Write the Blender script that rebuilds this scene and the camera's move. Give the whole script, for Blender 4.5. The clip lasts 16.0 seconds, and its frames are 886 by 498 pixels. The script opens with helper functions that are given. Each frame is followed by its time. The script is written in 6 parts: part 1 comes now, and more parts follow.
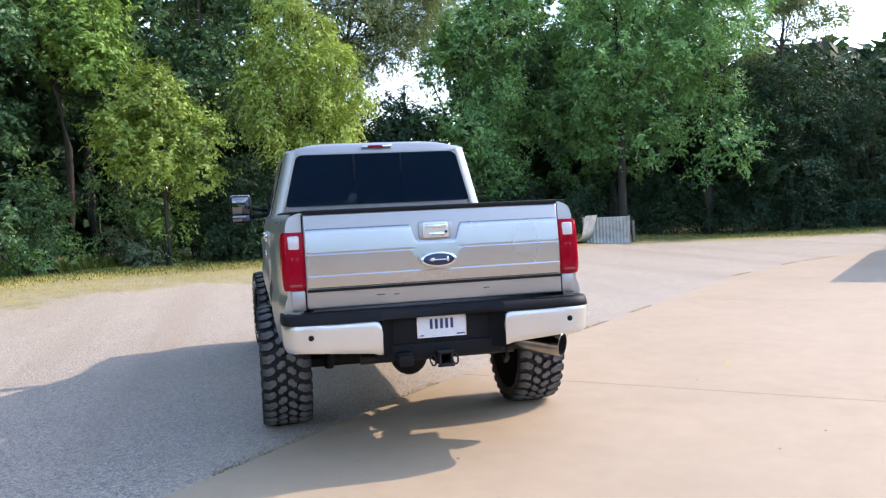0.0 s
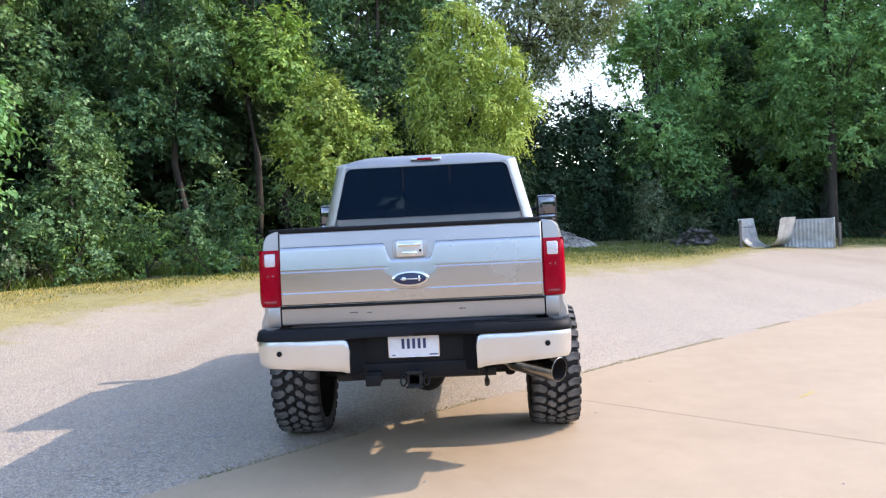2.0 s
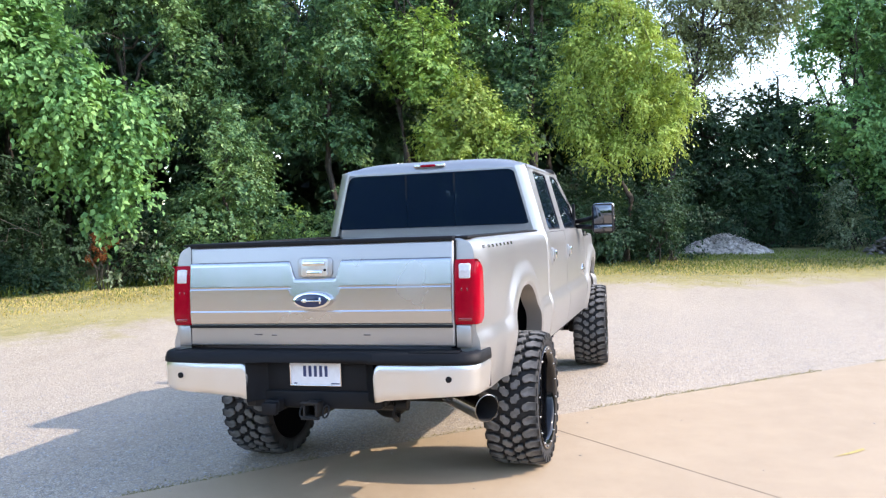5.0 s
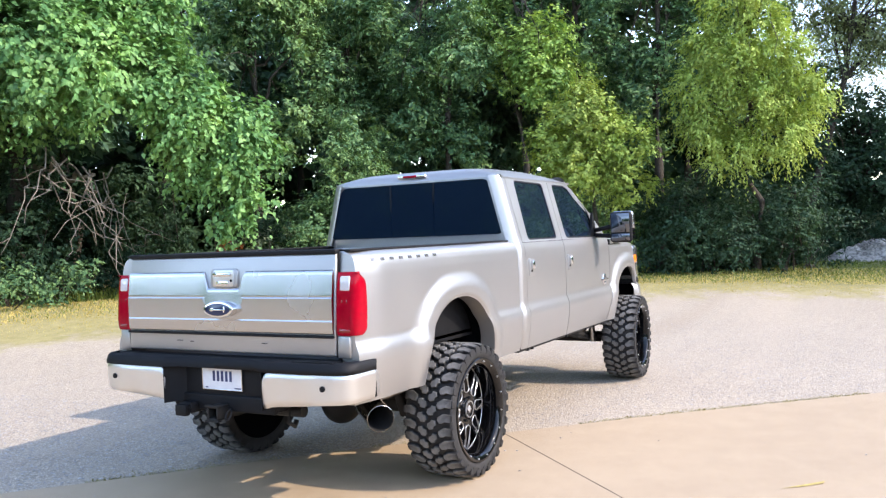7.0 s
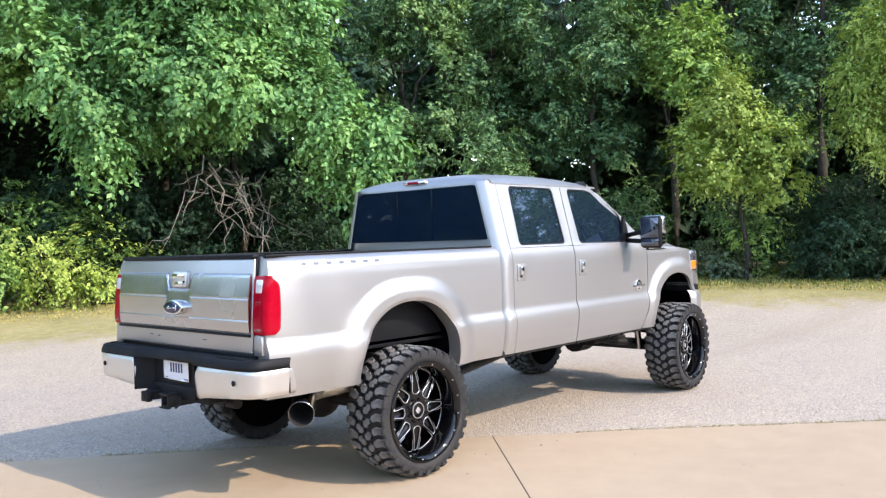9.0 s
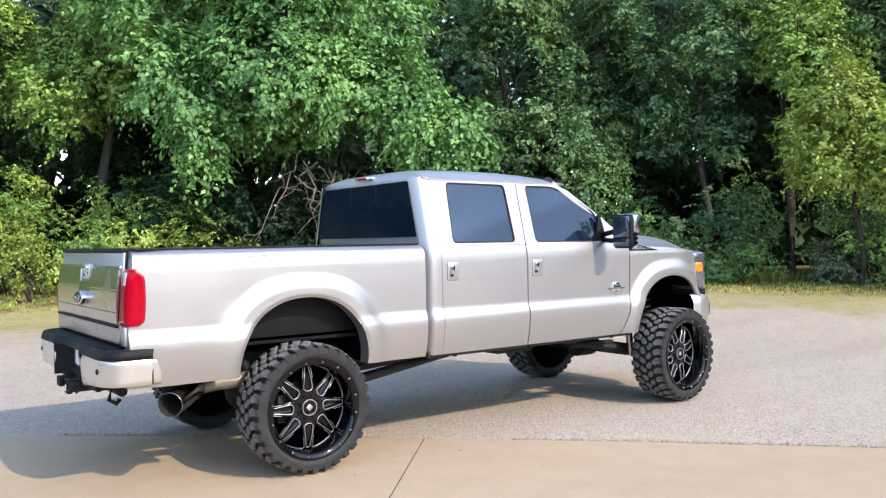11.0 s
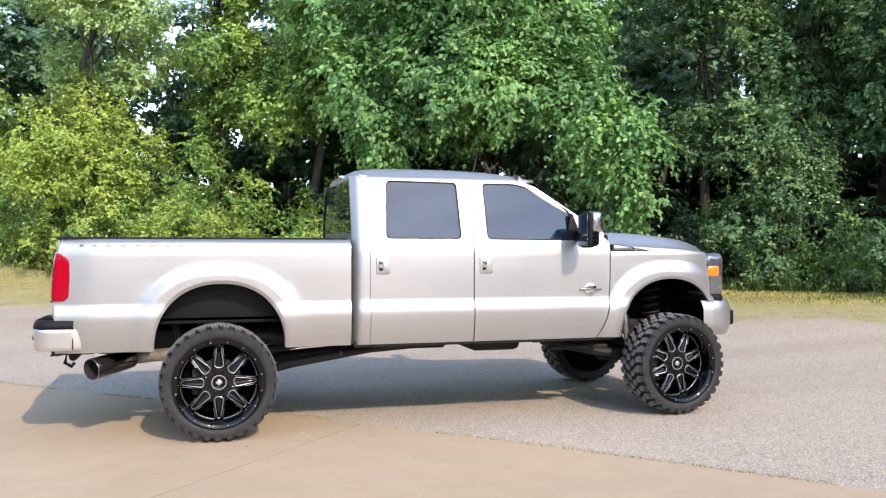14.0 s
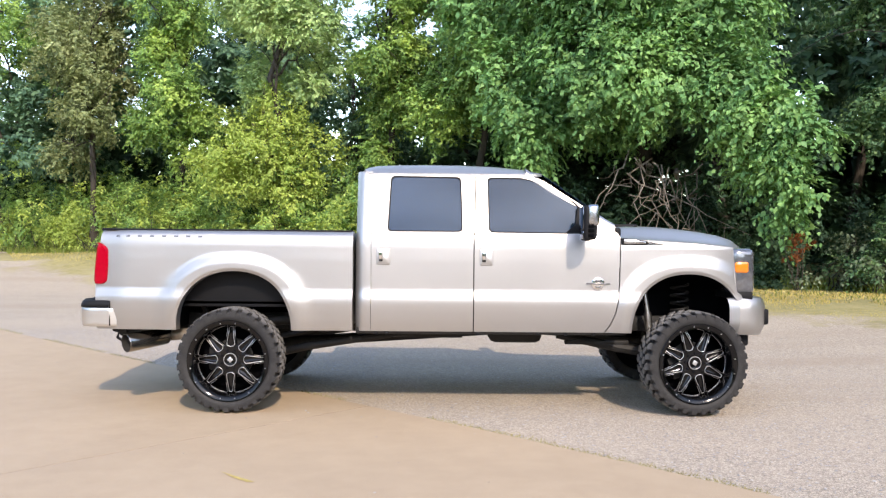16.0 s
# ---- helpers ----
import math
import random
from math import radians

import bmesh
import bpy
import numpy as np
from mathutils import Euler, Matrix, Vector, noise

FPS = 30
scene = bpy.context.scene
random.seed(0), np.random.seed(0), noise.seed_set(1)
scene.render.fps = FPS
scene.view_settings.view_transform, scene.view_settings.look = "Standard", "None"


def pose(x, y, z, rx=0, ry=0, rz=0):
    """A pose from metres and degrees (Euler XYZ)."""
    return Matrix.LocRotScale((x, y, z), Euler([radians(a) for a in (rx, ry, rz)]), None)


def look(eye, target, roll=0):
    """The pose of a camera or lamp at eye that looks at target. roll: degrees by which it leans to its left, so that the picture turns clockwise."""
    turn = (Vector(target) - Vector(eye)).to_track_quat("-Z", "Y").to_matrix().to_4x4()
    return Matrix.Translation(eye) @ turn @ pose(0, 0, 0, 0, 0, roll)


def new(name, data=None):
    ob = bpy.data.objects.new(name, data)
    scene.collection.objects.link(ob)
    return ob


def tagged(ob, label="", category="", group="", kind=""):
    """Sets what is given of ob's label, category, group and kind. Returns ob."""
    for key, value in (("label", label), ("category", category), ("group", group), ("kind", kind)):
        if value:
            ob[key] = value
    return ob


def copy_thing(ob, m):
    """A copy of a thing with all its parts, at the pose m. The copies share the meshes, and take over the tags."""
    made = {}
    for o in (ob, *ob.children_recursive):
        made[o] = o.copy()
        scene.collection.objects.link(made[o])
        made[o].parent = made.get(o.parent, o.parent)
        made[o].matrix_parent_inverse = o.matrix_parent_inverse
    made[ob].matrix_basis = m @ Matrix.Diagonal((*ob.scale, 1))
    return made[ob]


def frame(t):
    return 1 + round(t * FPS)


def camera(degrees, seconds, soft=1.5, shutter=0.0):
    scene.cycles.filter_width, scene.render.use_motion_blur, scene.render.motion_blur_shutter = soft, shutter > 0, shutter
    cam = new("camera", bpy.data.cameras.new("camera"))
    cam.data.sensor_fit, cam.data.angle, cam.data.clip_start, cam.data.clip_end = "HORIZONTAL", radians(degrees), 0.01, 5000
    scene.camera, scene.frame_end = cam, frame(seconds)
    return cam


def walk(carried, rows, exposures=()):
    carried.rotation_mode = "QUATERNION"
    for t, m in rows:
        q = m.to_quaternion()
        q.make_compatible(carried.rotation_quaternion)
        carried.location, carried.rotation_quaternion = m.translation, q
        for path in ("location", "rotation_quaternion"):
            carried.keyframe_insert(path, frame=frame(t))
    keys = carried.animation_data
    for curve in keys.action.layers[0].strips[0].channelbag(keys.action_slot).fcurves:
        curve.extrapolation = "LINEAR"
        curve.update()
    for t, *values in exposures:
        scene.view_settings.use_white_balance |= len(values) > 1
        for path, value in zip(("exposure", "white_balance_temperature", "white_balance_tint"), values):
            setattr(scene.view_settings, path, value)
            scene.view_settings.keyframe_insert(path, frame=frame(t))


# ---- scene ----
cam = camera(55.5, 16.0, soft=1.3)
PATH = [
    (0, (-6.329, 1.134, 1.531), (-4.381, 0.688, 1.436), -2.7),
    (0.5, (-6.429, 0.765, 1.563), (-4.459, 0.431, 1.471), -2.8),
    (1, (-6.4, 0.367, 1.572), (-4.409, 0.19, 1.487), -2.9),
    (1.5, (-6.436, -0.035, 1.595), (-4.438, -0.07, 1.517), -2.9),
    (2, (-6.373, -0.414, 1.583), (-4.376, -0.334, 1.509), -2.8),
    (2.5, (-6.285, -0.748, 1.574), (-4.291, -0.604, 1.502), -2.6),
    (3, (-6.214, -1.059, 1.598), (-4.23, -0.82, 1.529), -2.6),
    (3.5, (-6.06, -1.343, 1.653), (-4.099, -0.956, 1.585), -2.4),
    (4, (-5.896, -1.555, 1.64), (-3.949, -1.1, 1.575), -2.2),
    (6.5, (-5.119, -3.173, 1.613), (-3.306, -2.329, 1.573), -2.3),
    (7, (-4.998, -3.593, 1.614), (-3.243, -2.634, 1.581), -2.2),
    (7.5, (-4.849, -3.941, 1.625), (-3.159, -2.872, 1.599), -2.0),
    (8, (-4.672, -4.324, 1.61), (-3.059, -3.142, 1.587), -2.0),
    (8.5, (-4.433, -4.72, 1.602), (-2.886, -3.452, 1.581), -1.9),
    (9, (-4.132, -5.087, 1.608), (-2.658, -3.735, 1.588), -1.8),
    (11.5, (-2.279, -6.508, 1.538), (-1.199, -4.825, 1.525), -0.8),
    (12, (-1.906, -6.792, 1.513), (-0.943, -5.039, 1.505), -0.6),
    (12.5, (-1.494, -6.999, 1.505), (-0.63, -5.195, 1.499), -0.5),
    (13, (-1.075, -7.261, 1.495), (-0.333, -5.404, 1.491), -0.3),
    (13.5, (-0.601, -7.445, 1.485), (0.029, -5.547, 1.479), -0.1),
    (14, (-0.143, -7.684, 1.495), (0.412, -5.763, 1.487), 0.1),
    (14.5, (0.326, -7.831, 1.482), (0.782, -5.884, 1.474), 0.2),
    (15, (0.797, -8.025, 1.47), (1.092, -6.047, 1.462), 0.2),
    (15.5, (1.26, -8.134, 1.451), (1.388, -6.138, 1.44), 0.4),
    (16, (1.722, -8.202, 1.445), (1.745, -6.202, 1.433), 0.5),
]
# the phone's own exposure and white balance drift: seconds, stops, kelvin, tint
LIGHTING = [(0.0, 1.26, 7150, 19), (2.0, 1.38, 7150, 19), (4.0, 1.52, 7100, 16), (8.0, 1.48, 7200, 17), (9.0, 1.4, 7150, 16), (12.0, 1.16, 7150, 16), (16.0, 1.1, 7600, 17)]
walk(cam, [(t, look(eye, target, roll)) for t, eye, target, roll in PATH], LIGHTING)

# ---- daylight ----
SUN_TO = Vector((0.333, -1.333, 1.0)).normalized()
SUN_EL = math.asin(SUN_TO.z)
world = bpy.data.worlds.new("sky")
scene.world = world
world.use_nodes = True
wt = world.node_tree
sky = wt.nodes.new("ShaderNodeTexSky")
sky.sky_type, sky.sun_disc = "NISHITA", False
sky.sun_elevation, sky.sun_rotation = SUN_EL, math.atan2(SUN_TO.x, SUN_TO.y)
sky.air_density, sky.dust_density, sky.ozone_density = 1.0, 0.4, 1.5
# thin streaks of high cloud; the gain also lifts the whole sky for fill
way = wt.nodes.new("ShaderNodeTexCoord")
flat = wt.nodes.new("ShaderNodeMapping")
flat.inputs["Scale"].default_value = (1.0, 1.0, 4.5)
streak = wt.nodes.new("ShaderNodeTexNoise")
streak.inputs["Scale"].default_value, streak.inputs["Detail"].default_value = 2.4, 5.0
cloud_fill = wt.nodes.new("ShaderNodeMapRange")
cloud_fill.inputs["From Min"].default_value, cloud_fill.inputs["From Max"].default_value = 0.42, 0.66
cloud_fill.inputs["To Min"].default_value, cloud_fill.inputs["To Max"].default_value = 1.38, 2.8
lit = wt.nodes.new("ShaderNodeVectorMath")
lit.operation = "SCALE"
wt.links.new(way.outputs["Generated"], flat.inputs["Vector"])
wt.links.new(flat.outputs[0], streak.inputs["Vector"])
wt.links.new(streak.outputs["Fac"], cloud_fill.inputs["Value"])
wt.links.new(sky.outputs[0], lit.inputs[0])
wt.links.new(cloud_fill.outputs[0], lit.inputs["Scale"])
wt.links.new(lit.outputs[0], wt.nodes["Background"].inputs["Color"])
wt.nodes["Background"].inputs["Strength"].default_value = 0.15
sun = new("sun", bpy.data.lights.new("sun", "SUN"))
sun.data.energy, sun.data.angle, sun.data.color = 2.0, radians(0.6), (1.0, 0.93, 0.82)
sun.matrix_world = look(SUN_TO * 60, (0, 0, 0))


# ---- helpers of this scene ----
def smooth01(v):
    v = min(1.0, max(0.0, v))
    return v * v * (3 - 2 * v)


def ground_z(x, y):
    """Height of the land: level under the truck, rising towards the wood."""
    s = 0.72 * x + 0.69 * y
    bank = 0.5 * smooth01((y - 14) / 8) * smooth01((1.0 - x) / 6)
    return 0.5 * smooth01((s - 5.0) / 9.0) + 0.45 * smooth01((y - 12) / 10) + bank


def link_mesh(name, verts, faces, material, parent=None, smooth=False, label=""):
    me = bpy.data.meshes.new(name)
    me.from_pydata([tuple(v) for v in verts], [], faces)
    me.materials.append(material)
    if smooth:
        me.polygons.foreach_set("use_smooth", [True] * len(me.polygons))
    me.update()
    ob = new(name, me)
    ob.parent = parent
    if label:
        tagged(ob, label)
    return ob


def part(name, bm, material, parent=None, label="", smooth=False):
    """Links a bmesh as one mesh object, under a thing or a part."""
    me = bpy.data.meshes.new(name)
    bm.normal_update()
    bm.to_mesh(me)
    bm.free()
    me.materials.append(material)
    if smooth:
        me.polygons.foreach_set("use_smooth", [True] * len(me.polygons))
    ob = new(name, me)
    ob.parent = parent
    if label:
        tagged(ob, label)
    return ob


def empty(name, m=None):
    ob = new(name)
    ob.empty_display_size = 0.2
    if m is not None:
        ob.matrix_basis = m
    return ob


def tri_mesh(name, verts, tris, material, parent=None, smooth=False):
    """A large triangle mesh from arrays."""
    me = bpy.data.meshes.new(name)
    n, k = len(tris), tris.shape[1]
    me.vertices.add(len(verts))
    me.vertices.foreach_set("co", np.asarray(verts, np.float32).ravel())
    me.loops.add(n * k)
    me.loops.foreach_set("vertex_index", np.asarray(tris, np.int32).ravel())
    me.polygons.add(n)
    me.polygons.foreach_set("loop_start", np.arange(0, n * k, k, dtype=np.int32))
    me.polygons.foreach_set("loop_total", np.full(n, k, np.int32))
    if smooth:
        me.polygons.foreach_set("use_smooth", [True] * n)
    me.update(calc_edges=True)
    me.materials.append(material)
    ob = new(name, me)
    ob.parent = parent
    return ob


# ---- materials ----
def node_mat(name):
    m = bpy.data.materials.new(name)
    m.use_nodes = True
    t = m.node_tree
    return m, t, t.nodes["Principled BSDF"], t.nodes["Material Output"]


def ramp(t, fac, stops):
    r = t.nodes.new("ShaderNodeValToRGB")
    while len(r.color_ramp.elements) < len(stops):
        r.color_ramp.elements.new(0.5)
    for e, (p, c) in zip(r.color_ramp.elements, stops):
        e.position = p
        e.color = (*c, 1) if len(c) == 3 else c
    t.links.new(fac, r.inputs[0])
    return r.outputs[0]


def noise_tex(t, scale, detail=4, rough=0.55, coords=None):
    n = t.nodes.new("ShaderNodeTexNoise")
    n.inputs["Scale"].default_value = scale
    n.inputs["Detail"].default_value = detail
    n.inputs["Roughness"].default_value = rough
    if coords is not None:
        t.links.new(coords, n.inputs["Vector"])
    return n.outputs["Fac"]


def mix_rgb(t, fac, a, b, mode="MIX"):
    n = t.nodes.new("ShaderNodeMix")
    n.data_type, n.blend_type = "RGBA", mode
    for value, socket in ((fac, n.inputs["Factor"]), (a, n.inputs[6]), (b, n.inputs[7])):
        if isinstance(value, (int, float)):
            socket.default_value = value
        elif isinstance(value, tuple):
            socket.default_value = (*value, 1)
        else:
            t.links.new(value, socket)
    return n.outputs[2]


def bump(t, height, strength, distance, shader):
    b = t.nodes.new("ShaderNodeBump")
    b.inputs["Strength"].default_value = strength
    b.inputs["Distance"].default_value = distance
    t.links.new(height, b.inputs["Height"])
    t.links.new(b.outputs[0], shader.inputs["Normal"])


def plain(name, colour, rough=0.5, metal=0.0, vary=0.08, scale=9.0, relief=0.0, coat=0.0, fine=120.0, spec=0.5):
    """A surface with soft stains, fine grain and optional relief."""
    m, t, b, _ = node_mat(name)
    co = t.nodes.new("ShaderNodeTexCoord").outputs["Object"]
    big, small = noise_tex(t, scale, 3, coords=co), noise_tex(t, fine, 2, coords=co)
    dark = tuple(c * (1 - vary * 2) for c in colour)
    light = tuple(min(1, c * (1 + vary)) for c in colour)
    col = ramp(t, big, [(0.3, dark), (0.7, light)])
    col = mix_rgb(t, 0.25, col, mix_rgb(t, small, dark, light))
    t.links.new(col, b.inputs["Base Color"])
    b.inputs["Metallic"].default_value = metal
    b.inputs["Coat Weight"].default_value = coat
    b.inputs["Specular IOR Level"].default_value = spec
    b.inputs["Coat Roughness"].default_value = 0.04
    t.links.new(ramp(t, big, [(0.25, (max(0.02, rough - 0.07),) * 3), (0.75, (rough + 0.07,) * 3)]), b.inputs["Roughness"])
    if relief:
        bump(t, small, relief, 0.004, b)
    return m


def leaf_mat(name, dark, mid, light, gloss=0.42):
    """Foliage: each leaf has its own tone, and lets some light through."""
    m, t, b, out = node_mat(name)
    isl = t.nodes.new("ShaderNodeNewGeometry").outputs["Random Per Island"]
    pos = t.nodes.new("ShaderNodeNewGeometry").outputs["Position"]
    clump = noise_tex(t, 0.55, 3, coords=pos)
    col = ramp(t, isl, [(0.0, dark), (0.45, mid), (1.0, light)])
    tint = ramp(t, clump, [(0.36, tuple(0.55 * c for c in mid)), (0.52, mid), (0.66, light)])
    col = mix_rgb(t, 0.5, col, tint)
    t.links.new(col, b.inputs["Base Color"])
    b.inputs["Roughness"].default_value = gloss
    b.inputs["Specular IOR Level"].default_value = 0.16
    tr = t.nodes.new("ShaderNodeBsdfTranslucent")
    t.links.new(mix_rgb(t, 1.0, col, (1.6, 1.6, 0.95), "MULTIPLY"), tr.inputs["Color"])
    mx = t.nodes.new("ShaderNodeMixShader")
    mx.inputs[0].default_value = 0.22
    t.links.new(b.outputs[0], mx.inputs[1])
    t.links.new(tr.outputs[0], mx.inputs[2])
    t.links.new(mx.outputs[0], out.inputs["Surface"])
    return m


def bark_mat(name, colour):
    m, t, b, _ = node_mat(name)
    co = t.nodes.new("ShaderNodeTexCoord").outputs["Object"]
    mp = t.nodes.new("ShaderNodeMapping")
    mp.inputs["Scale"].default_value = (1, 1, 0.22)
    t.links.new(co, mp.inputs["Vector"])
    n = noise_tex(t, 22, 5, 0.7, mp.outputs[0])
    t.links.new(ramp(t, n, [(0.3, tuple(0.45 * c for c in colour)), (0.7, colour)]), b.inputs["Base Color"])
    b.inputs["Roughness"].default_value = 0.9
    bump(t, n, 0.8, 0.03, b)
    return m


def concrete_mat():
    m, t, b, _ = node_mat("tan_concrete")
    pos = t.nodes.new("ShaderNodeNewGeometry").outputs["Position"]
    big = noise_tex(t, 0.55, 5, 0.6, pos)
    mid = noise_tex(t, 4.0, 5, 0.65, pos)
    fine = noise_tex(t, 260, 3, 0.7, pos)
    col = ramp(t, big, [(0.25, (0.336, 0.241, 0.154)), (0.5, (0.406, 0.299, 0.194)), (0.75, (0.444, 0.335, 0.222))])
    col = mix_rgb(t, 0.35, col, ramp(t, mid, [(0.3, (0.328, 0.241, 0.157)), (0.62, (0.438, 0.329, 0.216))]))
    col = mix_rgb(t, 0.22, col, ramp(t, fine, [(0.35, (0.234, 0.181, 0.124)), (0.62, (0.484, 0.383, 0.265))]))
    spot = noise_tex(t, 11, 2, 0.5, pos)
    col = mix_rgb(t, ramp(t, spot, [(0.72, (0, 0, 0)), (0.8, (0.263, 0.256, 0.245))]), col, (0.234, 0.181, 0.124))
    t.links.new(col, b.inputs["Base Color"])
    b.inputs["Roughness"].default_value = 0.75
    bump(t, fine, 0.35, 0.003, b)
    return m


def soil_colour(t, pos):
    big, mid, fine = noise_tex(t, 0.5, 4, 0.6, pos), noise_tex(t, 5, 5, 0.7, pos), noise_tex(t, 60, 3, 0.7, pos)
    col = ramp(t, big, [(0.3, (0.24, 0.222, 0.07)), (0.5, (0.4, 0.352, 0.13)), (0.7, (0.5, 0.428, 0.215))])
    col = mix_rgb(t, 0.5, col, ramp(t, mid, [(0.35, (0.18, 0.165, 0.065)), (0.65, (0.47, 0.39, 0.2))]))
    col = mix_rgb(t, 0.3, col, ramp(t, fine, [(0.35, (0.06, 0.058, 0.022)), (0.7, (0.34, 0.285, 0.14))]))
    green = t.nodes.new("ShaderNodeAttribute")
    green.attribute_name = "sward"
    # greener grass, and part of the trees' shade, darken the soil colour here
    return mix_rgb(t, green.outputs["Fac"], col, mix_rgb(t, 0.75, col, (0.2, 0.3, 0.13), "MULTIPLY")), mid


def gravel_mat():
    """Crushed stone: worn pale wheel bands, loose darker grit between them, and dry grass where it thins out."""
    m, t, b, _ = node_mat("crushed_limestone_gravel")
    pos = t.nodes.new("ShaderNodeNewGeometry").outputs["Position"]
    big, mid = noise_tex(t, 0.28, 5, 0.6, pos), noise_tex(t, 2.2, 6, 0.75, pos)
    grit = noise_tex(t, 34, 6, 0.8, pos)
    tones, heights = [], []
    for scale in (32, 72, 150):
        v = t.nodes.new("ShaderNodeTexVoronoi")
        v.inputs["Scale"].default_value = scale
        t.links.new(pos, v.inputs["Vector"])
        sep = t.nodes.new("ShaderNodeSeparateColor")
        t.links.new(v.outputs["Color"], sep.inputs[0])
        tones.append(sep.outputs[0])
        heights.append(v.outputs["Distance"])
    col = ramp(t, big, [(0.3, (0.302, 0.240, 0.178)), (0.5, (0.364, 0.292, 0.217)), (0.7, (0.425, 0.342, 0.255))])
    stone = [(0.0, (0.125, 0.105, 0.084)), (0.45, (0.326, 0.278, 0.220)), (1.0, (0.593, 0.516, 0.416))]
    for tone, share in zip(tones, (0.2, 0.31, 0.26)):
        col = mix_rgb(t, share, col, ramp(t, tone, stone))
    col = mix_rgb(t, 0.4, col, ramp(t, grit, [(0.38, (0.134, 0.113, 0.091)), (0.62, (0.593, 0.504, 0.402))]))
    # shade between the stones, multiplied into the colour at cell borders
    for gap in heights[1:]:
        col = mix_rgb(t, 0.55, col, ramp(t, gap, [(0.4, (1.35,) * 3), (0.8, (0.45,) * 3)]), "MULTIPLY")
    col = mix_rgb(t, ramp(t, mid, [(0.45, (0.0,) * 3), (0.75, (0.35,) * 3)]), col, (0.449, 0.368, 0.279))
    # worn bands where tyres roll
    mp = t.nodes.new("ShaderNodeMapping")
    mp.inputs["Rotation"].default_value = (0, 0, radians(46))
    mp.inputs["Scale"].default_value = (0.05, 0.8, 1)
    t.links.new(pos, mp.inputs["Vector"])
    band = noise_tex(t, 1.0, 3, 0.5, mp.outputs[0])
    col = mix_rgb(t, ramp(t, band, [(0.34, (0.45,) * 3), (0.47, (0.0,) * 3)]), col, (0.32, 0.25, 0.18))
    col = mix_rgb(t, ramp(t, band, [(0.49, (0.0,) * 3), (0.63, (0.28,) * 3)]), col, (0.460, 0.375, 0.286))
    edge = t.nodes.new("ShaderNodeAttribute")
    edge.attribute_name = "verge"
    soil, patch = soil_colour(t, pos)
    tuft = noise_tex(t, 1.1, 7, 0.78, pos)
    spread = t.nodes.new("ShaderNodeMath")
    spread.operation = "MULTIPLY_ADD"
    t.links.new(tuft, spread.inputs[0])
    spread.inputs[1].default_value = 2.2
    t.links.new(edge.outputs["Fac"], spread.inputs[2])
    share = t.nodes.new("ShaderNodeMath")
    share.operation = "MULTIPLY"
    t.links.new(spread.outputs[0], share.inputs[0])
    share.inputs[1].default_value = 0.3
    col = mix_rgb(t, ramp(t, share.outputs[0], [(0.42, (0.0,) * 3), (0.56, (1.0,) * 3)]), col, soil)
    t.links.new(col, b.inputs["Base Color"])
    b.inputs["Roughness"].default_value = 0.92
    add = t.nodes.new("ShaderNodeMath")
    t.links.new(heights[0], add.inputs[0])
    t.links.new(heights[1], add.inputs[1])
    bump(t, add.outputs[0], 0.5, 0.01, b)
    return m


def soil_mat():
    m, t, b, _ = node_mat("grassy_soil")
    pos = t.nodes.new("ShaderNodeNewGeometry").outputs["Position"]
    col, mid = soil_colour(t, pos)
    t.links.new(col, b.inputs["Base Color"])
    b.inputs["Roughness"].default_value = 0.95
    bump(t, mid, 0.6, 0.05, b)
    return m


CONCRETE, GRAVEL, SOIL = concrete_mat(), gravel_mat(), soil_mat()
LEAF_DEEP = leaf_mat("deep_green_leaves", (0.0263, 0.0683, 0.0408), (0.0914, 0.194, 0.0924), (0.284, 0.43, 0.168))
LEAF_FRESH = leaf_mat("fresh_green_leaves", (0.054, 0.119, 0.0432), (0.157, 0.292, 0.084), (0.421, 0.562, 0.144))
LEAF_PALE = leaf_mat("pale_green_leaves", (0.121, 0.209, 0.0862), (0.264, 0.396, 0.161), (0.462, 0.583, 0.265))
LEAF_BLUE = leaf_mat("cool_green_leaves", (0.0456, 0.119, 0.0517), (0.138, 0.302, 0.113), (0.302, 0.498, 0.172), 0.46)
LEAF_LIME = leaf_mat("yellow_green_leaves", (0.125, 0.202, 0.046), (0.296, 0.403, 0.092), (0.536, 0.616, 0.172))
LEAF_OLIVE = leaf_mat("grey_olive_leaves", (0.084, 0.118, 0.0517), (0.19, 0.235, 0.103), (0.358, 0.403, 0.207), 0.5)
# the next two greens are darkened so the leaf colour carries the wood's shade
LEAF_SHADE = leaf_mat("half_shade_green_leaves", (0.027, 0.0648, 0.047), (0.0778, 0.167, 0.106), (0.205, 0.346, 0.19), 0.5)
LEAF_FULL_SHADE = leaf_mat("full_shade_blue_green_leaves", (0.014, 0.034, 0.022), (0.03, 0.068, 0.04), (0.075, 0.14, 0.07), 0.6)
LEAF_GREY = leaf_mat("silvery_leaves", (0.05, 0.09, 0.05), (0.12, 0.17, 0.10), (0.26, 0.31, 0.2))
GRASS_DRY = leaf_mat("dry_yellow_grass", (0.36, 0.285, 0.075), (0.55, 0.435, 0.145), (0.68, 0.55, 0.25), 0.6)
GRASS_GREEN = leaf_mat("green_grass", (0.06, 0.10, 0.02), (0.13, 0.18, 0.035), (0.24, 0.27, 0.07), 0.6)
GRASS_SEAM = leaf_mat("dull_seam_grass", (0.15, 0.135, 0.06), (0.29, 0.255, 0.12), (0.42, 0.36, 0.19), 0.7)
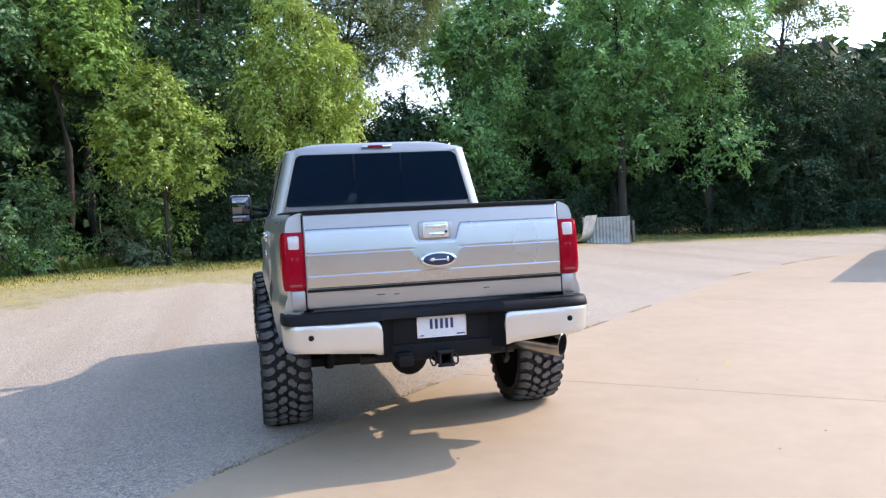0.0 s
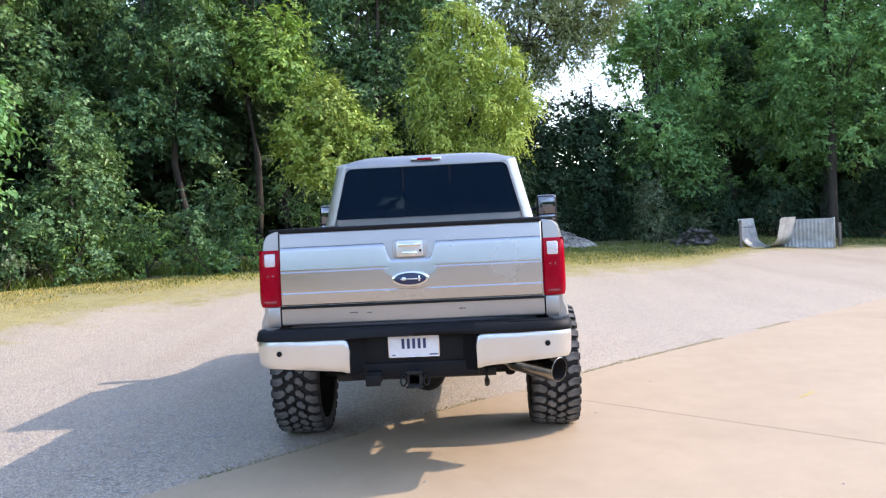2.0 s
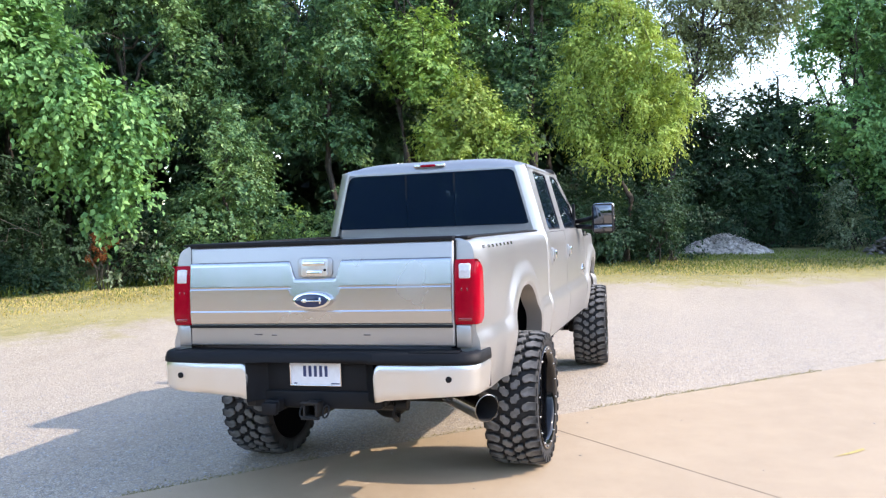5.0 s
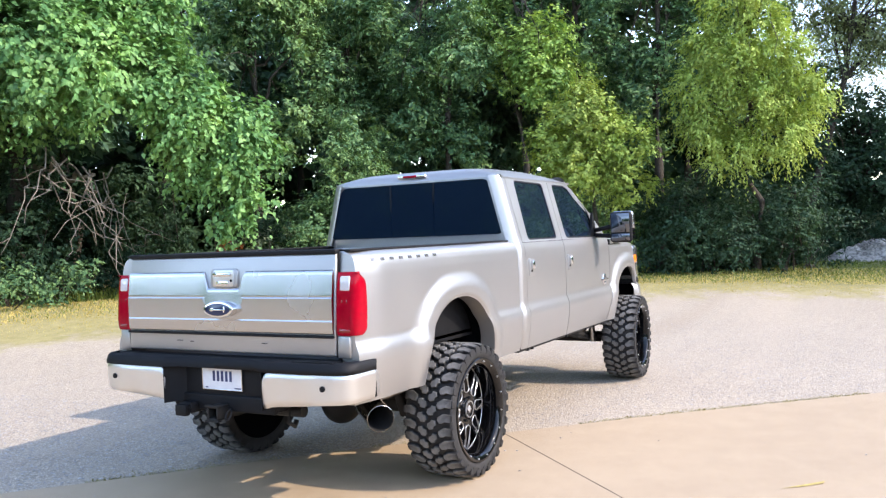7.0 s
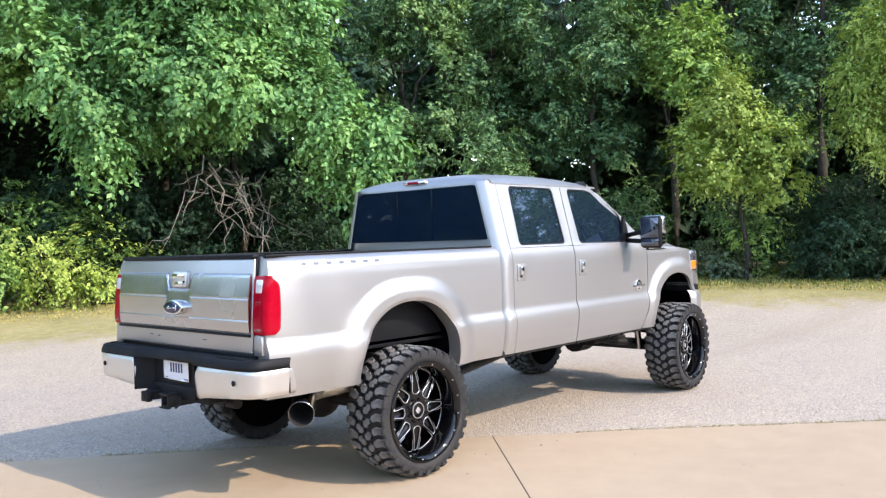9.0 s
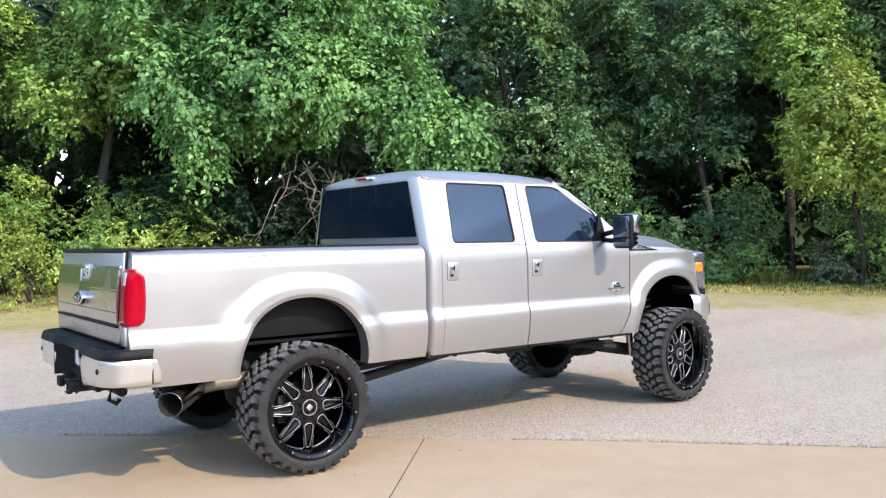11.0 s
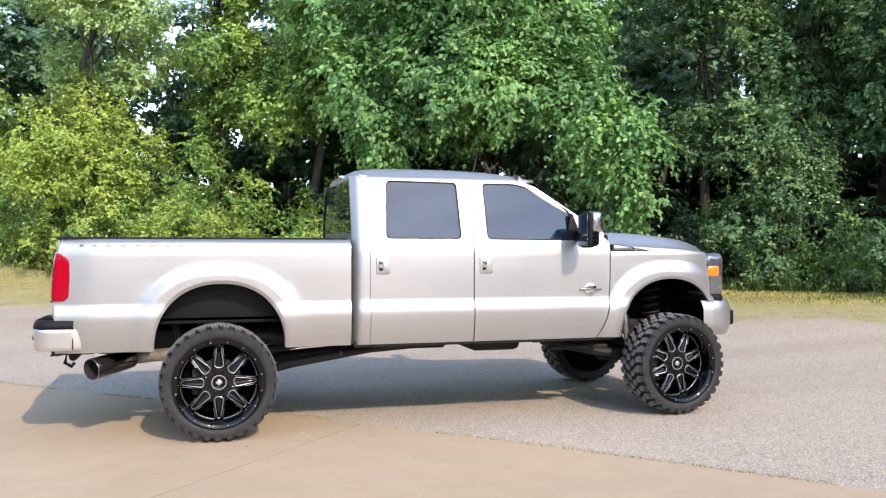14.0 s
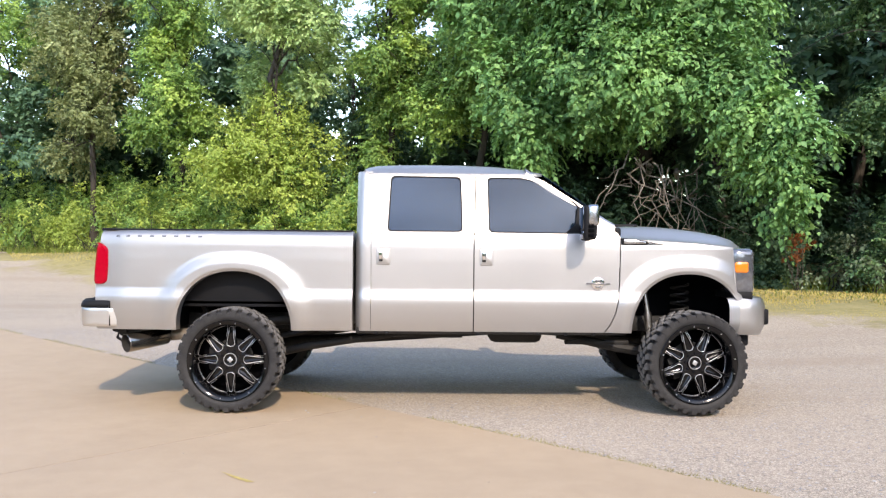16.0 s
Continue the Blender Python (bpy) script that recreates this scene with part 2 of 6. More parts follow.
RUST_WEED = leaf_mat("rust_brown_seed_heads", (0.14, 0.045, 0.02), (0.26, 0.09, 0.035), (0.36, 0.16, 0.07), 0.7)
BARK, DEADWOOD = bark_mat("grey_brown_bark", (0.065, 0.054, 0.043)), bark_mat("bleached_dead_wood", (0.3, 0.26, 0.22))

# ---- ground ----
def grid_sheet(name, xs, ys, zf, material, keep=None):
    verts = [(x, y, zf(x, y)) for y in ys for x in xs]
    nx = len(xs)
    faces = []
    for j in range(len(ys) - 1):
        for i in range(nx - 1):
            if keep is None or keep((xs[i] + xs[i + 1]) / 2, (ys[j] + ys[j + 1]) / 2):
                faces.append((j * nx + i, j * nx + i + 1, (j + 1) * nx + i + 1, (j + 1) * nx + i))
    return link_mesh(name, verts, faces, material, smooth=True)


def spaced(lo, hi, near_lo, near_hi, step):
    """Fine steps between near_lo and near_hi, growing ones out to lo and hi."""
    vals = list(np.arange(near_lo, near_hi + 1e-6, step))
    s = step
    while vals[-1] < hi:
        s *= 1.25
        vals.append(vals[-1] + s)
    s = step
    while vals[0] > lo:
        s *= 1.25
        vals.insert(0, vals[0] - s)
    return [float(v) for v in vals]


def ragged(x, y, size=1.0):
    return noise.noise(Vector((x * 0.9, y * 0.9, 3.1))) * 0.6 * size + noise.noise(Vector((x * 3.3, y * 3.3, 7.7))) * 0.25 * size


# The far border of the gravel, as an angle round the lot's middle and a distance from it.
LOT = (2.0, -4.0)
GRASS_EDGE = [(-12, 19.6), (-5.9, 16.4), (0, 11.9), (3.0, 10.5), (4.8, 8.9), (6.0, 7.8), (7.6, 6.7), (9.2, 5.4), (10.6, 4.3), (11.8, 2.4), (12.9, 0.3), (14.0, -3), (15.9, -6.2),
              (20.5, -9.8), (20.2, -14.5), (18.2, -18.5), (22, -30)]


def polar(p):
    return math.atan2(p[1] - LOT[1], p[0] - LOT[0]), math.hypot(p[0] - LOT[0], p[1] - LOT[1])


EDGE_POLAR = sorted(polar(p) for p in GRASS_EDGE)


def grass_radius(a):
    return float(np.interp(a, [e[0] for e in EDGE_POLAR], [e[1] for e in EDGE_POLAR]))


def into_grass(x, y):
    """Metres beyond the gravel's border (negative: on the gravel)."""
    a, r = polar((x, y))
    if a < EDGE_POLAR[0][0] or a > EDGE_POLAR[-1][0]:
        return r - 45.0
    return r - grass_radius(a)


def sward(ob):
    """How green and dark the grass is: away from the gravel, and most where trees shade it."""
    green = ob.data.attributes.new("sward", "FLOAT", "POINT")
    green.data.foreach_set("value", [smooth01((into_grass(v.co.x, v.co.y) - 0.9) / 1.8) * (0.25 + 0.75 * smooth01((7.0 - v.co.y) / 5.0)) for v in ob.data.vertices])


ground = grid_sheet("ground", spaced(-900, 900, -16, 34, 1.0), spaced(-900, 900, -36, 32, 1.0), lambda x, y: ground_z(x, y) - 0.03 + 0.008 * ragged(x, y), SOIL)
sward(ground)
tagged(ground, "dry grassy earth round the gravel lot", "ground", kind="structure")

# The concrete apron's outline: a straight edge against the gravel that bends away far off.
APRON = [(-14.0, 14.2), (-6.0, 6.2), (-1.7, 1.9), (0.3, 0.12), (2.2, -1.74), (4.5, -4.17), (7.95, -7.75), (10.25, -10.9), (11.4, -14.0), (12.0, -19.0), (12.0, -40.0), (-40.0, -40.0), (-40.0, 14.2)]
for _ in range(2):
    bend = APRON[APRON.index((4.5, -4.17)) + 1:APRON.index((12.0, -40.0))]
    cut = [tuple(a[i] + (b[i] - a[i]) * k for i in (0, 1)) for a, b in zip(bend, bend[1:]) for k in (0.25, 0.75)]
    APRON[APRON.index((4.5, -4.17)) + 1:APRON.index((12.0, -40.0))] = [bend[0], *cut, bend[-1]]


def on_apron(x, y):
    inside = False
    for (xa, ya), (xb, yb) in zip(APRON, APRON[1:] + APRON[:1]):
        if (ya > y) != (yb > y) and x < xa + (y - ya) * (xb - xa) / (yb - ya):
            inside = not inside
    return inside


# The gravel sheet; its "verge" value says how far dry grass has grown into it.
lot = grid_sheet("gravel_lot", spaced(-44, 40, -4, 17, 0.25), spaced(-44, 32, -9, 13, 0.25),
                 lambda x, y: ground_z(x, y) - 0.009 + 0.006 * ragged(x * 0.6, y * 0.6)
                 - 0.05 * smooth01((into_grass(x, y) - 0.6) / 2.0), GRAVEL, keep=lambda x, y: into_grass(x, y) < 3.0)
verge = lot.data.attributes.new("verge", "FLOAT", "POINT")
verge.data.foreach_set("value", [smooth01((d + 2.8) / 4.6) for d in (into_grass(v.co.x, v.co.y) + 1.1 * ragged(v.co.x, v.co.y) + 1.4 * smooth01((v.co.y - 5.0) / 4.0) for v in lot.data.vertices)])
sward(lot)
tagged(lot, "pale crushed limestone gravel of the lot", "gravel", kind="structure")

# The apron itself, in slabs with narrow joints.
JOINT_DIR = Vector((-0.68, -0.733, 0))


def clip_poly(poly, p, n):
    """The side of a convex or simple outline towards n of the line through p."""
    out = []
    for a, b in zip(poly, poly[1:] + poly[:1]):
        da, db = (a[0] - p[0]) * n[0] + (a[1] - p[1]) * n[1], (b[0] - p[0]) * n[0] + (b[1] - p[1]) * n[1]
        if da >= 0:
            out.append(a)
        if da * db < 0:
            k = da / (da - db)
            out.append((a[0] + k * (b[0] - a[0]), a[1] + k * (b[1] - a[1])))
    return out


apron = empty("pavement")
tagged(apron, "tan concrete apron of large cast slabs", "pavement", kind="structure")
ACROSS = (-JOINT_DIR.y, JOINT_DIR.x)
JOINT_AT = [-19.5, -13.5, -7.5, -1.35, 4.7, 10.7, 16.7]
for k in range(len(JOINT_AT) + 1):
    poly = APRON
    base = Vector((1.1, -0.78, 0))
    if k > 0:
        o = JOINT_AT[k - 1] + 1.35
        poly = clip_poly(poly, (base.x + ACROSS[0] * (o + 0.004), base.y + ACROSS[1] * (o + 0.004)), ACROSS)
    if k < len(JOINT_AT):
        o = JOINT_AT[k] + 1.35
        poly = clip_poly(poly, (base.x + ACROSS[0] * (o - 0.0035), base.y + ACROSS[1] * (o - 0.0035)), (-ACROSS[0], -ACROSS[1]))
    if len(poly) < 3:
        continue
    for near in (0, 1):
        cut = Vector((1.1, -0.78, 0)) + JOINT_DIR * 6.2
        piece = clip_poly(poly, (cut.x - JOINT_DIR.x * 0.006, cut.y - JOINT_DIR.y * 0.006), (-JOINT_DIR.x, -JOINT_DIR.y)) if near == 0 else \
            clip_poly(poly, (cut.x + JOINT_DIR.x * 0.006, cut.y + JOINT_DIR.y * 0.006), (JOINT_DIR.x, JOINT_DIR.y))
        if len(piece) < 3:
            continue
        bm = bmesh.new()
        f = bm.faces.new([bm.verts.new((x, y, 0.0)) for x, y in piece])
        bm.normal_update()
        if f.normal.z < 0:
            f.normal_flip()
        low = bmesh.ops.extrude_face_region(bm, geom=[f])
        for v in (g for g in low["geom"] if isinstance(g, bmesh.types.BMVert)):
            v.co.z = -0.12
        bmesh.ops.recalc_face_normals(bm, faces=bm.faces)
        bmesh.ops.bevel(bm, geom=[e for e in bm.edges if min(v.co.z for v in e.verts) > -0.01], offset=0.0015, segments=1, affect="EDGES", profile=0.5)
        part("slab", bm, CONCRETE, apron)
# dirt packed in the joints
DIRT = plain("packed_joint_dirt", (0.06, 0.05, 0.04), 0.95, vary=0.3, scale=6, spec=0.1)
for o in [v + 1.35 for v in JOINT_AT]:
    a = Vector((1.1 + ACROSS[0] * o, -0.78 + ACROSS[1] * o, -0.0015))
    p, q, w = a - JOINT_DIR * 30, a + JOINT_DIR * 40, Vector((ACROSS[0], ACROSS[1], 0)) * 0.004
    span = [u / 2 for u in range(-60, 81) if on_apron(*(a + JOINT_DIR * (u / 2)).xy)]
    if len(span) > 1:
        p, q = a + JOINT_DIR * (min(span) - 0.1), a + JOINT_DIR * (max(span) + 0.3)
        link_mesh("joint_dirt", [tuple(p - w), tuple(q - w), tuple(q + w), tuple(p + w)], [(0, 1, 2, 3)], DIRT, apron)


# ---- the pickup truck: x forward from the rear axle, y to its left ----
def paint_mat():
    m, t, b, _ = node_mat("silver_metallic_paint")
    co = t.nodes.new("ShaderNodeTexCoord").outputs["Object"]
    flake, dust = noise_tex(t, 900, 1, coords=co), noise_tex(t, 2.3, 4, 0.6, co)
    col = ramp(t, flake, [(0.35, (0.405, 0.398, 0.391)), (0.65, (0.455, 0.447, 0.439))])
    col = mix_rgb(t, ramp(t, dust, [(0.5, (0.0,) * 3), (0.85, (0.3,) * 3)]), col, (0.5, 0.483, 0.46))
    t.links.new(col, b.inputs["Base Color"])
    b.inputs["Metallic"].default_value = 0.84
    t.links.new(ramp(t, dust, [(0.3, (0.39,) * 3), (0.75, (0.44,) * 3)]), b.inputs["Roughness"])
    b.inputs["Coat Weight"].default_value = 0.22
    b.inputs["Coat Roughness"].default_value = 0.06
    return m


def tint_glass_mat(name, colour, coat, gloss, ior):
    m, t, b, out = node_mat(name)
    b.inputs["Base Color"].default_value = (*colour, 1)
    b.inputs["Roughness"].default_value = 0.015
    b.inputs["IOR"].default_value = ior
    b.inputs["Specular Tint"].default_value = (0.5, 0.75, 1.0, 1)
    b.inputs["Transmission Weight"].default_value = 0.4
    b.inputs["Specular IOR Level"].default_value = gloss
    b.inputs["Coat Weight"].default_value = coat
    b.inputs["Coat IOR"].default_value = 1.6
    b.inputs["Coat Tint"].default_value = (0.8, 0.9, 1.0, 1)
    b.inputs["Coat Roughness"].default_value = 0.01
    return m


def rubber_mat():
    m, t, b, _ = node_mat("dusty_black_rubber")
    co = t.nodes.new("ShaderNodeTexCoord").outputs["Object"]
    n, g = noise_tex(t, 14, 4, 0.6, co), noise_tex(t, 190, 2, coords=co)
    col = ramp(t, n, [(0.35, (0.009, 0.009, 0.01)), (0.75, (0.024, 0.023, 0.022))])
    t.links.new(col, b.inputs["Base Color"])
    b.inputs["Roughness"].default_value = 0.72
    bump(t, g, 0.3, 0.002, b)
    return m


def tread_mat():
    """Rubber blocks, dusty on top; inward the colour darkens to carry the grooves' shade."""
    m, t, b, _ = node_mat("dusty_shaded_tread_rubber")
    co = t.nodes.new("ShaderNodeTexCoord").outputs["Object"]
    flat = t.nodes.new("ShaderNodeVectorMath")
    flat.operation = "MULTIPLY"
    flat.inputs[1].default_value = (1, 0, 1)
    t.links.new(co, flat.inputs[0])
    size = t.nodes.new("ShaderNodeVectorMath")
    size.operation = "LENGTH"
    t.links.new(flat.outputs[0], size.inputs[0])
    n, g = noise_tex(t, 20, 4, 0.6, co), noise_tex(t, 190, 2, coords=co)
    dust = ramp(t, n, [(0.3, (0.1, 0.096, 0.09)), (0.7, (0.18, 0.172, 0.16))])
    t.links.new(mix_rgb(t, ramp(t, size.outputs["Value"], [(0.428, (0.0,) * 3), (0.441, (1.0,) * 3)]), (0.012, 0.012, 0.0125), dust), b.inputs["Base Color"])
    b.inputs["Roughness"].default_value = 0.75
    bump(t, g, 0.3, 0.002, b)
    return m


PAINT, RUBBER = paint_mat(), rubber_mat()
TINT, SIDE_TINT = tint_glass_mat("dark_tinted_glass", (0.01, 0.023, 0.043), 0.0, 0.3, 1.2), tint_glass_mat("tinted_side_glass", (0.012, 0.024, 0.042), 0.3, 0.8, 1.5)
SATIN = plain("satin_silver_trim", (0.5, 0.505, 0.51), 0.26, 1.0, vary=0.02, scale=3)
BUMPER = plain("satin_silver_bumper", (0.74, 0.73, 0.715), 0.4, 1.0, vary=0.03, scale=3)
CHROME = plain("chrome", (0.75, 0.75, 0.76), 0.07, 1.0, vary=0.03)
GLOSS_BLACK = plain("gloss_black_wheel", (0.003, 0.003, 0.0035), 0.09, 0.0, vary=0.1, spec=0.35)
PLASTIC = plain("black_textured_plastic", (0.006, 0.0065, 0.008), 0.6, vary=0.15, relief=0.3, spec=0.22)
UNDER = plain("dark_chassis_steel", (0.013, 0.0125, 0.012), 0.65, 0.2, vary=0.3, relief=0.4)
LINER = plain("black_wheel_liner", (0.003, 0.0032, 0.004), 0.9, vary=0.2, spec=0.03)
STEEL = plain("bare_steel", (0.5, 0.49, 0.47), 0.32, 1.0, vary=0.12, scale=20)
EXHAUST = plain("polished_exhaust_steel", (0.42, 0.4, 0.37), 0.2, 1.0, vary=0.15, scale=12)
MILLED = plain("bright_milled_aluminium", (0.58, 0.58, 0.59), 0.35, 0.85, vary=0.03)
DARK_CHROME = plain("dark_chrome", (0.17, 0.17, 0.175), 0.25, 0.5)
TREAD = tread_mat()
DISC = plain("dull_brake_steel", (0.09, 0.088, 0.085), 0.45, 0.8, vary=0.2)
SOOT = plain("sooty_pipe_inside", (0.012, 0.011, 0.01), 0.85)
AMBER = plain("amber_lens", (0.75, 0.2, 0.015), 0.15, coat=1.0, vary=0.05)
RED = plain("red_lens", (0.34, 0.002, 0.014), 0.14, spec=0.16, vary=0.1, scale=25)
RED_DEEP = plain("deep_red_lens", (0.24, 0.004, 0.01), 0.2, coat=1.0, vary=0.1)
CLEAR = plain("clear_lamp_lens", (0.62, 0.58, 0.58), 0.12, coat=1.0, vary=0.08, scale=40)
HEADLENS = plain("smoky_headlamp_lens", (0.17, 0.18, 0.2), 0.1, 0.6, coat=1.0, vary=0.2, scale=30)
BLUE = plain("blue_enamel", (0.008, 0.018, 0.06), 0.2, coat=0.2, vary=0.05)
PLATE_W = plain("white_plate_enamel", (0.74, 0.75, 0.78), 0.35, vary=0.04, scale=30)
PLATE_B = plain("navy_plate_ink", (0.02, 0.035, 0.12), 0.4)
SEAT = plain("black_leather", (0.02, 0.019, 0.018), 0.5, relief=0.3)
MIRROR = plain("mirror_glass", (0.16, 0.17, 0.19), 0.01, 1.0, vary=0.0)


def sharpen(bm, degrees=38):
    lim = radians(degrees)
    for e in bm.edges:
        if len(e.link_faces) != 2 or e.calc_face_angle(0) > lim:
            e.smooth = False


def flip_y(bm):
    for v in bm.verts:
        v.co.y = -v.co.y
    bmesh.ops.reverse_faces(bm, faces=bm.faces[:])
    return bm


def sheet(rows, close=False):
    """A bmesh grid from rows of points."""
    bm = bmesh.new()
    vv = [[bm.verts.new(p) for p in r] for r in rows]
    for a, b in zip(vv, vv[1:]):
        n = len(a)
        for i in range(n if close else n - 1):
            q = [a[i], a[(i + 1) % n], b[(i + 1) % n], b[i]]
            if len({(round(v.co.x, 5), round(v.co.y, 5), round(v.co.z, 5)) for v in q}) > 2:
                bm.faces.new(q)
    return bm


def fold_rim(bm, offset):
    """Turns the rim of a sheet inwards, so that it has a thickness."""
    rim = [e for e in bm.edges if len(e.link_faces) == 1]
    got = bmesh.ops.extrude_edge_only(bm, edges=rim)
    for v in (g for g in got["geom"] if isinstance(g, bmesh.types.BMVert)):
        v.co += Vector(offset)
    return bm


def box(x0, x1, y0, y1, z0, z1, bevel=0.01, seg=2, turn=None, about=None):
    bm = bmesh.new()
    bmesh.ops.create_cube(bm, size=1)
    c = Vector(((x0 + x1) / 2, (y0 + y1) / 2, (z0 + z1) / 2))
    for v in bm.verts:
        v.co = c + Vector((v.co.x * (x1 - x0), v.co.y * (y1 - y0), v.co.z * (z1 - z0)))
    if bevel:
        bmesh.ops.bevel(bm, geom=bm.edges[:], offset=bevel, segments=seg, affect="EDGES", clamp_overlap=True, profile=0.5)
    if turn is not None:
        a = Vector(about) if about else c
        for v in bm.verts:
            v.co = a + turn @ (v.co - a)
    return bm


def merge(*bms):
    out = bmesh.new()
    for b in bms:
        me = bpy.data.meshes.new("tmp")
        b.to_mesh(me)
        b.free()
        out.from_mesh(me)
        bpy.data.meshes.remove(me)
    return out


def pipe(points, r, sides=12, cap=True):
    radii = r if isinstance(r, (list, tuple)) else [r] * len(points)
    v, f = tube([Vector(p) for p in points], radii, sides)
    bm = bmesh.new()
    vv = [bm.verts.new(p) for p in v]
    for g in f[:-1]:
        bm.faces.new([vv[i] for i in g])
    if cap:
        bm.faces.new([vv[i] for i in f[-1]])
        bm.faces.new(list(reversed(vv[:sides])))
    return bm


def tube(points, radii, sides=7):
    """A tapering round limb along points."""
    verts, faces = [], []
    for n, (p, r) in enumerate(zip(points, radii)):
        p = Vector(p)
        q = (Vector(points[min(len(points) - 1, n + 1)]) - Vector(points[max(0, n - 1)])).to_track_quat("Z", "Y")
        for k in range(sides):
            ang = 2 * math.pi * k / sides
            verts.append(p + q @ Vector((math.cos(ang) * r, math.sin(ang) * r, 0)))
        if n:
            o = (n - 1) * sides
            faces += [(o + k, o + (k + 1) % sides, o + sides + (k + 1) % sides, o + sides + k) for k in range(sides)]
    faces.append(tuple(range(len(verts) - sides, len(verts))))
    return verts, faces


def revolve(profile, steps=64, closed=False):
    """Turns (radius, y) points about the y axis."""
    rows = [[(r * math.cos(a), y, r * math.sin(a)) for r, y in profile] for a in [2 * math.pi * k / steps for k in range(steps + 1)]]
    bm = sheet([list(r) + ([r[0]] if closed else []) for r in rows])
    bmesh.ops.remove_doubles(bm, verts=bm.verts, dist=1e-5)
    bmesh.ops.recalc_face_normals(bm, faces=bm.faces)
    return bm


def body(name, bm, material, parent, label="", degrees=38):
    sharpen(bm, degrees)
    return part(name, bm, material, parent, label, smooth=True)


def both(name, make, material, parent, label="", degrees=38):
    """The same part on the right side and, mirrored, on the left."""
    return body(name, make(), material, parent, label, degrees), body(name, flip_y(make()), material, parent, label, degrees)


def interp(table, v):
    return float(np.interp(v, [p[0] for p in table], [p[1] for p in table]))


REAR_ARCH, FRONT_ARCH, SILL = (0.015, 0.492, 0.508), (3.93, 0.492, 0.512), 0.69
LOWER = [(0.60, 0.915), (0.69, 0.945), (0.78, 0.966), (0.87, 0.980), (0.93, 0.986), (0.965, 0.9855), (0.99, 0.981), (1.015, 0.973), (1.03, 0.9655), (1.04, 0.962), (1.3, 0.963), (1.42, 0.9605)]
BED_Y = LOWER + [(1.47, 0.955), (1.5, 0.9465), (1.52, 0.934), (1.535, 0.91), (1.545, 0.88)]
CAB_Y = LOWER + [(1.48, 0.9545), (1.53, 0.938), (1.56, 0.926), (2.06, 0.797), (2.09, 0.78)]


def arch_z(x, a, grow=0.0):
    """The top of a wheel arch at x, or None beside it."""
    u = abs(x - a[0]) / (a[1] + grow)
    return None if u >= 1 else SILL + (a[2] + grow) * (1 - u ** 2.2) ** (1 / 2.2)


def flare(x, z, a):
    """How far the body swells round a wheel arch."""
    w, h = 0.665, 0.677
    u, v = abs(x - a[0]) / w, max(0.0, z - SILL) / h
    rho = (u ** 2.45 + v ** 2.45) ** (1 / 2.45)
    inner = ((abs(x - a[0]) / a[1]) ** 2.2 + (max(0.0, z - SILL) / a[2]) ** 2.2) ** (1 / 2.2)
    out = 0.034 * smooth01((1.01 - rho) / 0.17)
    return out - 0.012 * smooth01((1.05 - inner) / 0.05) if inner > 0.9 else out


def body_y(x, z, table):
    y = interp(table, z)
    low = smooth01((1.035 - z) / 0.03)
    for a in (REAR_ARCH, FRONT_ARCH):
        f = flare(x, z, a)
        y = max(y, interp(table, max(z, 1.045)) + f) if z > 1.04 else y + f * (0.75 + 0.25 * (1 - low))
    y -= 0.035 * smooth01((-0.9 - x) / 0.3)
    y -= 0.11 * max(0.0, (x - 4.0) / 0.5) ** 2
    return y


def side_sheet(xs, zb, zt, table, rows=40, fold=0.03, extra=None):
    """A body side panel: columns along x between a lower and an upper line."""
    grid = []
    for x in xs:
        lo, hi = zb(x), zt(x)
        grid.append([(x, -(body_y(x, z, table) + (extra(x, z) if extra else 0)), z) for z in [lo + (hi - lo) * j / rows for j in range(rows + 1)]])
    return fold_rim(sheet(grid), (0, fold, 0))


def arch_line(a):
    def line(x):
        z = arch_z(x, a)
        return SILL if z is None else max(SILL, z)
    return line


def arch_steps(a, lo, hi, n=30):
    """x steps that crowd towards the ends of a wheel arch."""
    ins = [a[0] + a[1] * math.sin(math.pi * (k / (2 * n)) ) for k in range(-n, n + 1)]
    ins = [x for x in ins if lo < x < hi]
    left = list(np.linspace(lo, a[0] - a[1] - 0.0015, 14)) if lo < a[0] - a[1] else [lo]
    right = list(np.linspace(a[0] + a[1] + 0.0015, hi, 14)) if hi > a[0] + a[1] else [hi]
    return sorted(float(x) for x in left + ins + right)


truck = empty("pickup_truck")
tagged(truck, "lifted silver crew cab pickup truck on black off-road wheels", "pickup truck")

# cargo bed
def bed_side():
    return side_sheet(arch_steps(REAR_ARCH, -1.172, 1.03), arch_line(REAR_ARCH), lambda x: 1.545, BED_Y, 46, 0.113)


both("bed_side", bed_side, PAINT, truck)
both("bed_rail_cap", lambda: box(-1.17, 1.015, -0.89, -0.79, 1.542, 1.556, 0.005), PLASTIC, truck)
both("bed_inner_wall", lambda: box(-1.12, 1.0, -0.80, -0.77, 0.9, 1.53, 0.004), PLASTIC, truck)
body("bed_floor", box(-1.14, 1.0, -0.8, 0.8, 0.88, 0.93, 0.004), PLASTIC, truck)
body("bed_front_wall", box(0.985, 1.02, -0.86, 0.86, 0.72, 1.535, 0.01), PAINT, truck)


